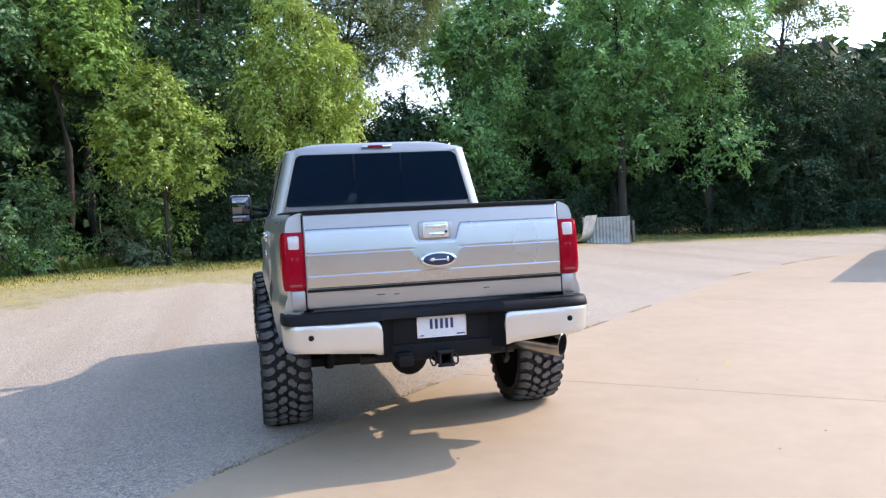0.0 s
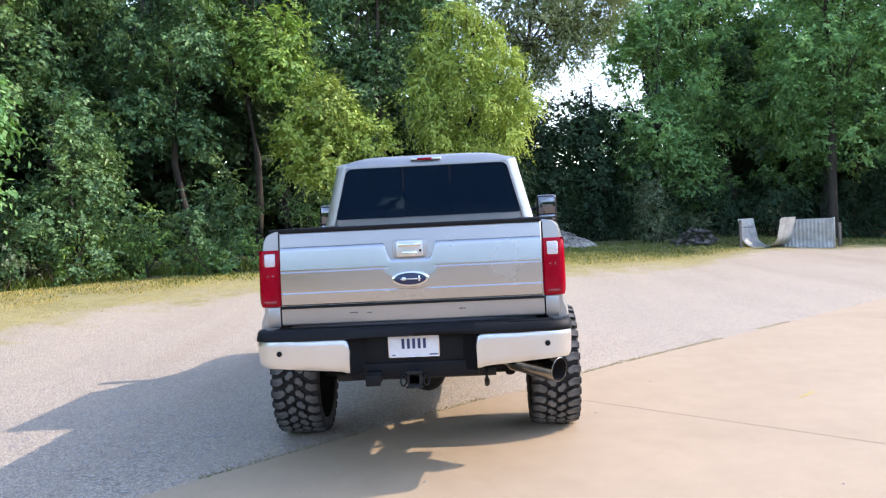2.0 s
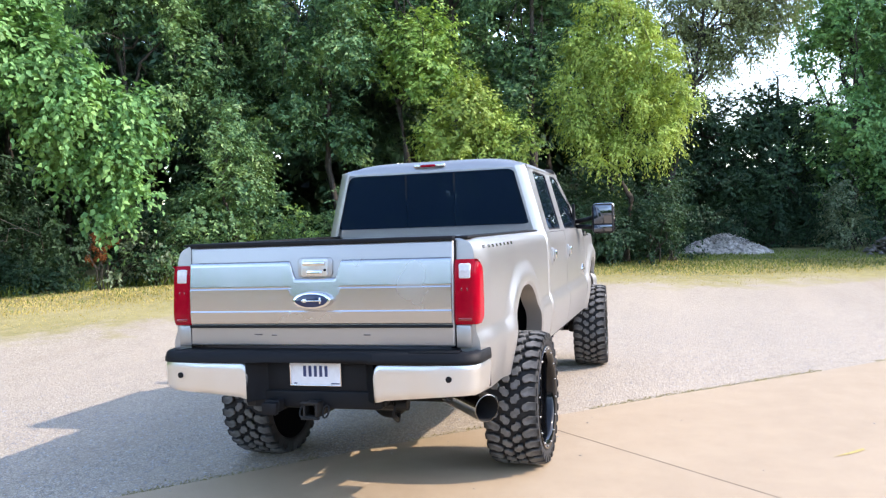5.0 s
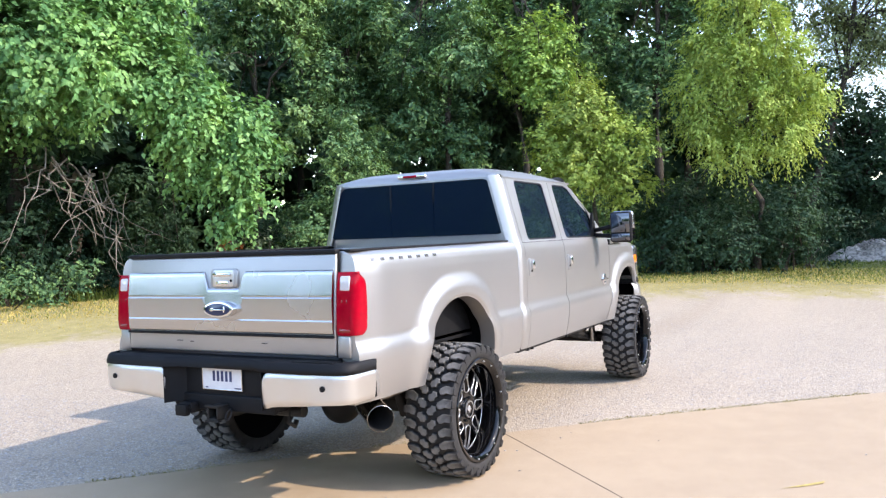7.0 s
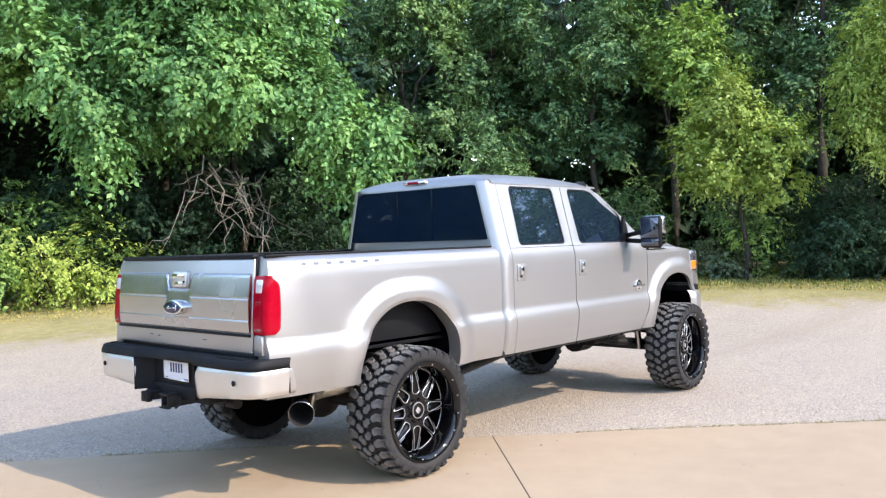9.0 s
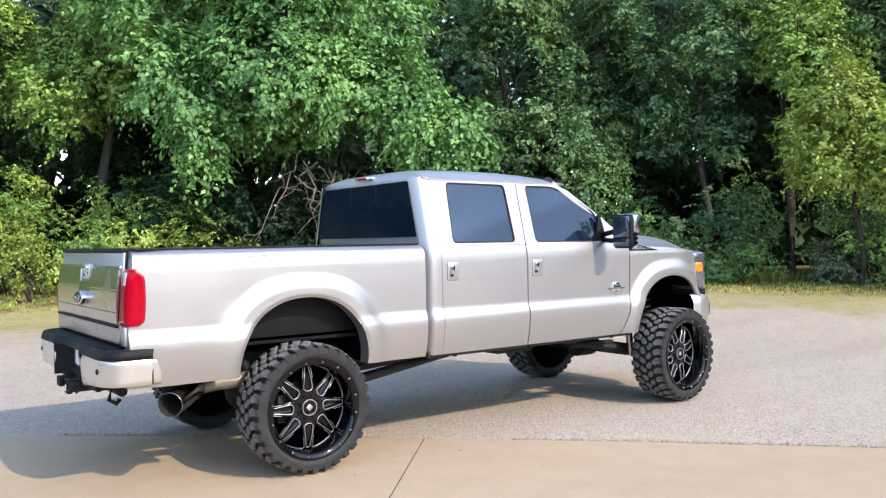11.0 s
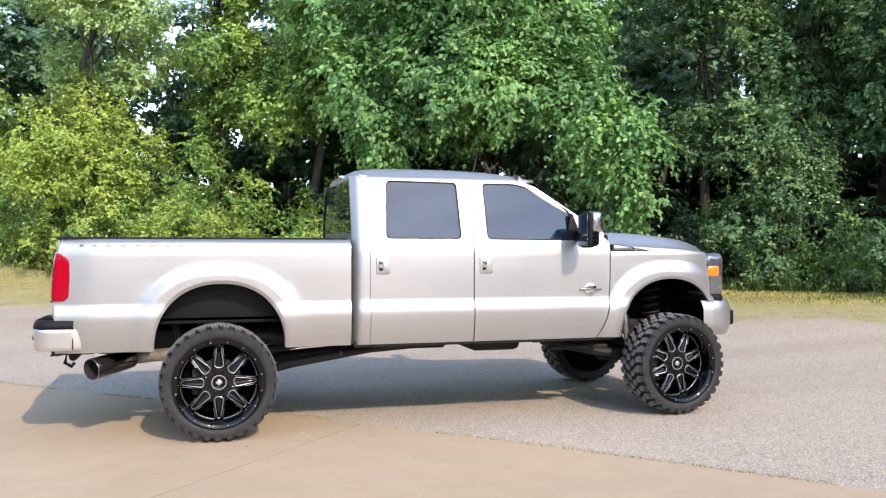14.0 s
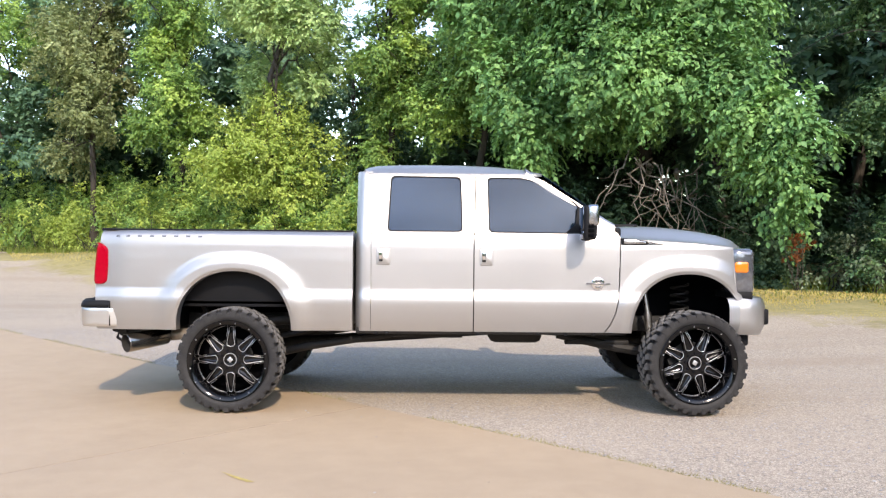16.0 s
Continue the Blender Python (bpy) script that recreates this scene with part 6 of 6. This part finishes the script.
# the wood behind: a few trees in shade-darkened leaf, repeated
DEPTH = "broadleaf tree in the depth of the wood"
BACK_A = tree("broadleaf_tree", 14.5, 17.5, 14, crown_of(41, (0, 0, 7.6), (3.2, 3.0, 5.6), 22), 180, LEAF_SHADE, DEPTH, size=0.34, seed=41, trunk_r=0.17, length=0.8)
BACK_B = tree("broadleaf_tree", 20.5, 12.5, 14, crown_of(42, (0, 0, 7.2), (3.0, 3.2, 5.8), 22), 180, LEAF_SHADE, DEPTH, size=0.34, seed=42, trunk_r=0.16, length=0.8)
# the last two stand out of view, added to shade the far trees
for k, (x, y) in enumerate([(9.5, 19), (5.2, 20), (2.9, 22.5), (-5, 24.5), (-9, 27), (-15, 30), (23.5, 7.5), (24.5, 3.0), (18, 18), (12, 23), (6.0, 25), (30.5, -11.5), (31, -17), (-4.5, 28), (27, 12), (20.6, 16.4), (20.5, 9.0), (18.0, 11.5), (9.8, 15.6), (20.8, 5.6), (-13.2, 27.0), (26.5, -38.0), (22.0, -40.0)]):
    src = BACK_A if k % 2 else BACK_B
    s = 0.85 + 0.3 * RNG.random()
    ob = copy_thing(src, pose(x, y, ground_z(x, y) - 0.1, 0, 0, float(RNG.random() * 360)))
    ob.scale = (s, s, s)
for x, y, s in ((-0.3, 25.0, 0.74), (-1.2, 22.0, 0.56)):
    ob = copy_thing(BACK_B, pose(x, y, ground_z(x, y) - 0.1, 0, 0, 70 * x))
    ob.scale = (s, s, s)


def shrub(x, y, r, h, leaves, material, seed, label="leafy undergrowth shrub at the foot of the wood", size=0.1):
    rng = np.random.default_rng(seed)
    thing = empty("shrub", pose(x, y, ground_z(x, y) - 0.06))
    tagged(thing, label, "shrub", group="undergrowth")
    masses = [(rng.normal() * 0.38 * r, rng.normal() * 0.38 * r, h * u, r * k, r * k, min(r * k, h * 0.3)) for u, k in ((0.22, 0.75), (0.42, 0.7), (0.6, 0.6), (0.78, 0.45), (0.5, 0.55))]
    lv, lf, c = sprays(masses, max(6, leaves // 54), size, 0.45, rng, length=0.4)
    lv[:, 2] = np.maximum(lv[:, 2], 0.02)
    tri_mesh("leaves", lv, lf, material, thing)
    tubes = []
    for k in range(6):
        e = c[int(rng.integers(0, len(c)))]
        tubes.append(tube(wander((rng.normal() * 0.08, rng.normal() * 0.08, 0), e, 0.08, rng, 4), [0.02, 0.017, 0.013, 0.009, 0.005], 5))
    v, f = join_tubes(tubes)
    link_mesh("stem", v, f, BARK, thing, smooth=True)
    return thing


FOOT = [(-18, 28.0), (-13.5, 25.2), (-9.6, 22.4), (-6.2, 19.8), (-2.8, 16.8), (0.5, 14.2), (3.0, 13.2), (5.2, 12.6), (8.0, 12.0), (10.5, 10.6), (12.6, 8.4), (13.7, 6.6), (15.2, 4.3), (16.0, 2.2), (16.8, 0.2), (18.4, -0.5), (22.4, -1.7), (23.8, -4.6), (24.2, -7.2), (24.8, -9.6), (25.2, -13.4), (24.2, -18.0), (23.4, -23), (22.6, -28.0)]
k = 0
for (xa, ya), (xb, yb) in zip(FOOT, FOOT[1:]):
    steps = max(2, int(math.hypot(xb - xa, yb - ya) / 1.0))
    for j in range(steps):
        u = (j + RNG.random() * 0.6) / steps
        big = RNG.random()
        far, left, under = xa > 15.5, xa < 4, 4 < xa < 9
        # shrubs far off and under the box elder get leaves darkened for shade
        choice = (LEAF_FULL_SHADE, LEAF_FULL_SHADE, LEAF_FULL_SHADE, LEAF_GREY) if far else (LEAF_FRESH, LEAF_LIME, LEAF_FRESH, LEAF_LIME) if left else (LEAF_FULL_SHADE, LEAF_DEEP, LEAF_FULL_SHADE, LEAF_FRESH) if under else (LEAF_FRESH, LEAF_DEEP, LEAF_GREY, LEAF_DEEP)
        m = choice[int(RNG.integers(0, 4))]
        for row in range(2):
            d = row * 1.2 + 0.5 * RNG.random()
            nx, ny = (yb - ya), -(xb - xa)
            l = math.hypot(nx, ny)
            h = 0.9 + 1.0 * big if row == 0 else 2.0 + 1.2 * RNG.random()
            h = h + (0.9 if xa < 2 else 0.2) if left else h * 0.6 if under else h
            behind = LEAF_FULL_SHADE if far or under or 8 < xa < 12 else LEAF_FRESH if left else LEAF_DEEP
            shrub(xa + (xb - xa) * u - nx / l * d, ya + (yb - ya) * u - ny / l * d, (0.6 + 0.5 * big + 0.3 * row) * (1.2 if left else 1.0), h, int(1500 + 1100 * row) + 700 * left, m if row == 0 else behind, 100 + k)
            k += 1

# brush under the box elder, the deep shade there put into its leaf colour
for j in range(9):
    shrub(3.6 + 0.85 * j, 14.1 - 0.22 * j + 0.5 * (j % 2), 1.0, 3.0 + 0.5 * (j % 3), 2400, LEAF_FULL_SHADE, 330 + j, "leafy brush under the box elder, its leaves coloured as in shade", 0.13)
# brush under the willow with shade in its leaf colour, and one silvery bush
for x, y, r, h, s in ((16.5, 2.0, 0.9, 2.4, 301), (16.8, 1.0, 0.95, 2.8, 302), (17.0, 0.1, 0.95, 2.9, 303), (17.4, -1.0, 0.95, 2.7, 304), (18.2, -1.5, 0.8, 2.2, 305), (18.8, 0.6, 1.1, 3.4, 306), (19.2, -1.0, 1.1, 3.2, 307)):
    shrub(x, y, r, h, 2600, LEAF_FULL_SHADE, s, "leafy brush under the willow, its leaves coloured as in shade")
shrub(22.6, -6.6, 1.0, 2.7, 2600, LEAF_GREY, 308, "silvery bush in front of dark trees")


# ---- the far wood, closing the view between the trunks ----
def far_woods():
    rng = np.random.default_rng(77)
    line = [(-60, 44), (-32, 36), (-20, 33), (-8, 29), (4, 26), (14, 24), (24, 17), (29, 9), (31, 2), (33, -6), (35, -14), (35, -24), (32, -34), (30, -60)]
    cs, rs = [], []
    for (xa, ya), (xb, yb) in zip(line, line[1:]):
        for _ in range(int(math.hypot(xb - xa, yb - ya) * (15 if xa > 28 else 8))):
            u, z = rng.random(), 0.3 + 6.4 * rng.random() ** 1.4
            if 30 < xa + (xb - xa) * u and -9 < ya + (yb - ya) * u < 0 and z > 3.2:
                z = rng.random() * 3
            if abs(xa + (xb - xa) * u + 0.5) < 1.5 and ya > 20:
                z = rng.random() * 3
            if xa > 30 and ya + (yb - ya) * u < -9:
                z *= 1.35
            cs.append((xa + (xb - xa) * u + rng.normal() * 0.8, ya + (yb - ya) * u + rng.normal() * 0.8, z))
            rs.append((1.3, 1.3, 1.0))
    for k in range(len(cs) // 3):
        x, y, z = cs[k * 3]
        if not -12 < y < 3:
            cs.append((x * 1.15, y * 1.15, 0.5 + z * 0.6))
            rs.append((2.0, 2.0, 1.5))
    for (xa, ya), (xb, yb) in zip(line[2:-1], line[3:]):
        for _ in range(int(math.hypot(xb - xa, yb - ya) * 3)):
            u = rng.random()
            cs.append((xa + (xb - xa) * u - 0.6, ya + (yb - ya) * u - 0.6, 0.4 + 2.6 * rng.random()))
            rs.append((1.2, 1.2, 0.9))
    # the dark leaf colour stands in for shade inside the wood
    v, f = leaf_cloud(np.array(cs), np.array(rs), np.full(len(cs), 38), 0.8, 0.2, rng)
    ob = tri_mesh("far_woods", v, f, LEAF_FULL_SHADE)
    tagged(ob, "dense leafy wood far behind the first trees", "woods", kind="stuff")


far_woods()

# dead branches under the box elder
def dead_limb(x, y, z, seed):
    rng = np.random.default_rng(seed)
    tubes = []
    for k in range(6):
        a = Vector((rng.normal() * 0.5, rng.normal() * 0.2, rng.random() * 0.4))
        b = Vector((rng.normal() * 1.1, -0.4 - rng.random() * 0.8, -1.2 - 1.1 * rng.random()))
        pts = wander(a, b, 0.14, rng, 6)
        tubes.append(tube(pts, [0.021 * (1 - 0.13 * j) for j in range(7)], 6))
        for _ in range(3):
            q = pts[int(rng.integers(2, 6))]
            tubes.append(tube(wander(q, Vector(q) + Vector(rng.normal(size=3)) * 0.42 + Vector((0, 0, -0.2)), 0.05, rng, 4), [0.012, 0.01, 0.008, 0.006, 0.004], 5))
    tubes.append(tube(wander((0.4, 1.6, 0.2), (0, 0, 0.1), 0.1, rng, 4), [0.07, 0.06, 0.05, 0.045, 0.04], 7))
    v, f = join_tubes(tubes)
    ob = link_mesh("dead_branch", v, f, DEADWOOD, smooth=True)
    ob.matrix_basis = pose(x, y, z)
    tagged(ob, "bleached leafless branches hanging below a green crown", "branch")


dead_limb(6.9, 12.1, 3.35, 5)
dead_limb(7.6, 11.9, 3.1, 6)

# grass
def blades(name, pts, height, width, material, label, seed, category="grass"):
    rng = np.random.default_rng(seed)
    p = np.array(pts, float)
    n = len(p)
    a = rng.random(n) * 2 * math.pi
    h = height * (0.5 + 0.9 * rng.random(n))
    lean = rng.normal(size=(n, 2)) * 0.38
    side = np.stack([np.cos(a), np.sin(a), 0 * a], 1) * width
    mid = p + np.stack([lean[:, 0] * h * 0.35, lean[:, 1] * h * 0.35, h * 0.6], 1)
    tip = p + np.stack([lean[:, 0] * h, lean[:, 1] * h, h], 1)
    v = np.stack([p - side, p + side, mid + side * 0.7, mid - side * 0.7, tip], 1).reshape(-1, 3)
    b = np.arange(n)[:, None] * 5
    tris = np.concatenate([b + [0, 1, 2], b + [0, 2, 3], b + [3, 2, 4]], 1).reshape(-1, 3)
    ob = tri_mesh(name, v, tris, material)
    tagged(ob, label, category, kind="stuff")


def strip_points(n, lo, hi, seed, dense=0.0, thin=0.0):
    """Points on the verge, between two distances beyond the gravel's border."""
    rng = np.random.default_rng(seed)
    out = []
    angles = [e[0] for e in EDGE_POLAR]
    while len(out) < n:
        a = rng.uniform(angles[0], angles[-1])
        d = rng.uniform(lo, hi)
        if thin and d < lo + thin and rng.random() > ((d - lo) / thin) ** 1.5:
            continue
        r = grass_radius(a) + d
        x, y = LOT[0] + r * math.cos(a), LOT[1] + r * math.sin(a)
        if noise.noise(Vector((x * 0.7, y * 0.7, 2.2))) + 0.45 * noise.noise(Vector((x * 2.9, y * 2.9, 8.2))) > dense:
            out.append((x, y, ground_z(x, y) - 0.05))
    return out


blades("dry_grass", strip_points(72000, -0.9, 4.4, 1, -0.5, 1.0), 0.05, 0.009, GRASS_DRY, "dry yellow grass along the gravel", 1)
blades("green_grass", [p for k, p in enumerate(strip_points(52000, 0.9, 7.2, 2, -0.5, 1.5)) if p[1] < 6.5 or k % 4 == 0], 0.07, 0.011, GRASS_GREEN, "rough green grass of the verge", 2)
blades("sparse_grass", strip_points(7000, -2.8, -0.4, 3, 0.18, 1.6), 0.03, 0.008, GRASS_DRY, "thin tufts of dry grass in the gravel", 3)
blades("tall_weeds", [p for p in strip_points(13000, 4.3, 7.2, 4, -0.1) if p[1] > 3.0], 0.25, 0.014, GRASS_GREEN, "tall grassy weeds at the foot of the wood", 4, "weeds")

# grass in the seam between concrete and gravel
def seam_points(n, seed):
    rng = np.random.default_rng(seed)
    out = []
    for (xa, ya), (xb, yb) in zip(APRON[1:-5], APRON[2:-4]):
        l = math.hypot(xb - xa, yb - ya)
        for _ in range(int(n * l)):
            u = rng.random()
            x, y = xa + (xb - xa) * u, ya + (yb - ya) * u
            if noise.noise(Vector((x * 1.1, y * 1.1, 5.5))) > (-0.12 if x < 3.5 else 0.12):
                o = abs(rng.normal()) * 0.05 + 0.008
                out.append((x + o * 0.7, y + o * 0.7, -0.02))
    return out


blades("seam_grass", seam_points(640, 9), 0.018, 0.005, GRASS_SEAM, "short grass in the seam beside the concrete", 9)

# loose stone on the gravel
def chips(name, spots, size, material, label, seed):
    rng = np.random.default_rng(seed)
    p = np.array(spots, float)
    n = len(p)
    shape = np.array([(1, 0, 0), (0, 1, 0), (-1, 0, 0), (0, -1, 0), (0, 0, 1), (0.1, 0.1, -0.6)], float)
    r = size * (0.5 + rng.random((n, 1, 1)) ** 2 * 1.3)
    v = shape[None] * (0.6 + 0.7 * rng.random((n, 6, 1))) * r * np.array([1, 1, 0.5])
    a = rng.random(n) * 2 * math.pi
    c, s = np.cos(a)[:, None], np.sin(a)[:, None]
    v = np.stack([v[..., 0] * c - v[..., 1] * s, v[..., 0] * s + v[..., 1] * c, v[..., 2]], -1) + p[:, None]
    f = np.array([(0, 1, 4), (1, 2, 4), (2, 3, 4), (3, 0, 4), (1, 0, 5), (2, 1, 5), (3, 2, 5), (0, 3, 5)][:4 if n > 1000 else 8])
    ob = tri_mesh(name, v.reshape(-1, 3), (np.arange(n)[:, None, None] * 6 + f[None]).reshape(-1, 3), material)
    tagged(ob, label, "gravel", kind="stuff")


def stone_mat():
    m, t, b, _ = node_mat("mixed_limestone_chips")
    isl = t.nodes.new("ShaderNodeNewGeometry").outputs["Random Per Island"]
    t.links.new(ramp(t, isl, [(0.0, (0.25, 0.24, 0.235)), (0.4, (0.33, 0.31, 0.29)), (0.75, (0.39, 0.36, 0.33)), (1.0, (0.48, 0.455, 0.42))]), b.inputs["Base Color"])
    b.inputs["Roughness"].default_value = 0.9
    return m


CHIP = stone_mat()
spots = []
rs = np.random.default_rng(15)
while len(spots) < 17000:
    x, y = rs.uniform(-4.5, 9.5), rs.uniform(-7.0, 8.0)
    if on_apron(x - 0.02, y - 0.02):
        continue
    if rs.random() < math.exp(-max(0, math.hypot(x - 2, y + 0.5) - 3) / 3.0):
        spots.append((x, y, ground_z(x, y) - 0.004))
while len(spots) < 27000:
    x, y = rs.uniform(-5.5, 1.0), rs.uniform(0.3, 5.5)
    if not on_apron(x - 0.02, y - 0.02):
        spots.append((x, y, ground_z(x, y) - 0.004))
chips("loose_gravel", spots, 0.008, CHIP, "loose limestone chips on the lot", 16)
few = []
while len(few) < 150:
    x, y = rs.uniform(-6, 8), rs.uniform(-9, 4)
    if on_apron(x, y) and rs.random() < math.exp(-max(0.0, -(x + y)) / 1.6):
        few.append((x, y, 0.003))
chips("stray_gravel", few, 0.007, CHIP, "stray gravel chips on the concrete", 17)

# yellow mark on the concrete
YELLOW = plain("worn_yellow_paint", (0.5, 0.38, 0.12), 0.8, vary=0.2, scale=40)
mark = link_mesh("paint_mark", [(0.40, -2.90, 0.004), (0.44, -2.94, 0.004), (0.66, -3.13, 0.004), (0.61, -3.13, 0.004), (0.5, -3.03, 0.004)], [(0, 4, 3, 2, 1)], YELLOW)
tagged(mark, "worn yellow paint mark on the concrete", "paint mark")

# heap of gravel at the wood's edge
def heap(x, y, rx, ry, h, material, label):
    rows = []
    for i in range(25):
        u = i / 24
        row = []
        for k in range(64):
            a = 2 * math.pi * k / 64
            r = u * (1 + 0.16 * noise.noise(Vector((math.cos(a) * 2, math.sin(a) * 2, 1))))
            px, py = x + rx * r * math.cos(a), y + ry * r * math.sin(a)
            lump = 0.5 * noise.noise(Vector((px * 1.3, py * 1.3, 4.0))) + 0.3 * noise.noise(Vector((px * 4, py * 4, 2.0))) + 0.22 * noise.noise(Vector((px * 11, py * 11, 5.0)))
            row.append((px, py, ground_z(px, py) - 0.06 + h * (1 - u ** 1.3) * (1 + lump)))
        rows.append(row)
    thing = part("mound", sheet(rows, True), material, smooth=True)
    tagged(thing, label, "heap")


heap(21.5, -2.95, 0.9, 1.5, 0.56, plain("grey_heaped_gravel", (0.4, 0.37, 0.33), 0.9, vary=0.45, scale=9, relief=1.0, fine=22), "low heap of grey gravel at the wood's edge")
grit = []
while len(grit) < 900:
    u, v = rs.normal() * 0.4, rs.normal() * 0.6
    if u * u / 0.8 + v * v / 2.2 < 1:
        grit.append((21.5 + u, -2.95 + v, ground_z(21.5 + u, -2.95 + v) - 0.06 + 0.56 * (1 - (u * u / 0.81 + v * v / 2.25) ** 0.65) * (0.9 + 0.25 * rs.random())))
chips("heap_stones", grit, 0.035, CHIP, "loose stones over the gravel heap", 18)
pile = []
while len(pile) < 150:
    u, v = rs.normal() * 0.3, rs.normal() * 0.42
    pile.append((21.9 + u, -7.7 + v, ground_z(21.9, -7.7) - 0.02 + 0.6 * math.exp(-u * u / 0.16 - v * v / 0.35) * rs.random()))
chips("rubble", pile, 0.11, plain("dirty_grey_rubble", (0.13, 0.12, 0.11), 0.9, vary=0.3), "low pile of broken stone rubble beside scrap metal", 19)

# scrap: a corrugated steel panel, a bent sheet trough and posts
ZINC = plain("weathered_galvanised_steel", (0.5, 0.5, 0.47), 0.5, 0.2, vary=0.18, scale=5)
SCRAP = (20.9, -10.95)


def corrugated():
    rows = []
    for j in range(9):
        u = j / 8
        row = []
        for k in range(121):
            v = k / 120
            y = 0.75 - 1.5 * v
            w = 0.025 * math.sin(v * 2 * math.pi * 13)
            bend = 0.28 * max(0.0, 0.25 - u) ** 2 * 8
            row.append((w - bend, y, 0.9 * u))
        rows.append(row)
    return fold_rim(sheet(rows), (0.012, 0, 0))


panel = body("corrugated_tank", corrugated(), ZINC, None)
panel.matrix_basis = pose(SCRAP[0], SCRAP[1], ground_z(*SCRAP) - 0.04, 0, 0, -24)
tagged(panel, "corrugated galvanised tank side standing on the verge", "scrap metal")
for y, w in ((0.78, 0.05), (-0.78, 0.05)):
    body("end_frame", box(-0.02, 0.55, y - w / 2, y + w / 2, 0.0, 0.94, 0.01), ZINC, panel)
body("back_wall", box(0.5, 0.54, -0.75, 0.75, 0.0, 0.92, 0.01), ZINC, panel)


def trough():
    rows = []
    for t in np.linspace(-1, 1, 33):
        a = min(1.57, max(-1.57, t * 2.1))
        side = max(0.0, abs(t) - 0.75) / 0.25
        rows.append([(x, 0.6 * math.sin(a) + 0.12 * side * (1 if t > 0 else -1), 0.38 * (1 - math.cos(a)) + 0.55 * side) for x in (-0.1, 0.15, 0.4, 0.65, 0.9)])
    return fold_rim(sheet(rows), (0, 0, -0.012))


cradle = body("bent_sheet", trough(), ZINC, None)
cradle.matrix_basis = pose(20.75, -9.45, ground_z(20.75, -9.45) - 0.02, 0, 0, -46)
tagged(cradle, "curved galvanised sheet lying open like a cradle", "scrap metal")
for k in range(4):
    body("slot", box(-0.02 + 0.21 * k, 0.1 + 0.21 * k, 0.655, 0.675, 0.62, 0.66, 0.0), PLASTIC, cradle, "dark slot")
for x, y, h in ((20.7, -8.8, 0.85), (21.2, -12.1, 0.75)):
    post = body("post", box(-0.04, 0.04, -0.04, 0.04, -0.1, h, 0.006), DEADWOOD, None)
    post.matrix_basis = pose(x, y, ground_z(x, y))
    tagged(post, "short weathered wooden post on the verge", "post")

# a rust-brown weed among the green ones
def rust_weed(x, y, h, seed):
    rng = np.random.default_rng(seed)
    thing = empty("dock_weed", pose(x, y, ground_z(x, y) - 0.04))
    tagged(thing, "tall dock weed with rust-brown seed heads", "weed")
    tubes = [tube(wander((rng.normal() * 0.04, rng.normal() * 0.04, 0), (rng.normal() * 0.2, rng.normal() * 0.2, h), 0.04, rng, 5), [0.012, 0.011, 0.01, 0.008, 0.006, 0.004], 5) for _ in range(6)]
    for v, f in tubes:
        link_mesh("stem", v, f, BARK, thing)
    c = np.array([(rng.normal() * 0.14, rng.normal() * 0.14, h * (0.5 + 0.5 * rng.random())) for _ in range(26)])
    lv, lf = leaf_cloud(c, np.full((26, 3), 0.07), np.full(26, 40), 0.045, 0.1, rng)
    tri_mesh("seed_heads", lv, lf, RUST_WEED, thing)


rust_weed(9.7, 10.2, 1.3, 3)

# ---- what stands out of view, seen only as reflections and one shadow ----
WALL = plain("pale_metal_siding", (0.45, 0.43, 0.4), 0.6, vary=0.05, scale=2)
# wall_east is an unseen block, placed for the shadow it casts on the apron
for name, b, turn in (("wall_east", (4.74, 12.74, -17.79, -14.79, -0.1, 3.1), -45.0), ("wall_south", (-40.0, -34.0, -16.0, 6.0, -0.1, 3.6), 0.0)):
    ob = body(name, box(*b, 0.02, 2, Euler((0, 0, radians(turn))).to_matrix()), WALL, None)
    tagged(ob, "plain building block out of view beside the lot", "building", kind="structure")


def woods_behind():
    rng = np.random.default_rng(78)
    cs = []
    line = [(-34, 34), (-42, 16), (-43, 0), (-43, -16), (-38, -32), (-26, -44), (-8, -50), (10, -51), (26, -48), (40, -40)]
    for (xa, ya), (xb, yb) in zip(line, line[1:]):
        for _ in range(int(math.hypot(xb - xa, yb - ya) * 10)):
            u = rng.random()
            cs.append((xa + (xb - xa) * u + rng.normal(), ya + (yb - ya) * u + rng.normal(), 0.4 + 8.4 * rng.random()))
    v, f = leaf_cloud(np.array(cs), np.full((len(cs), 3), 1.8), np.full(len(cs), 20), 1.2, 0.2, rng)
    tagged(tri_mesh("far_woods", v, f, LEAF_DEEP), "leafy wood on the far side of the lot", "woods", kind="stuff")


woods_behind()
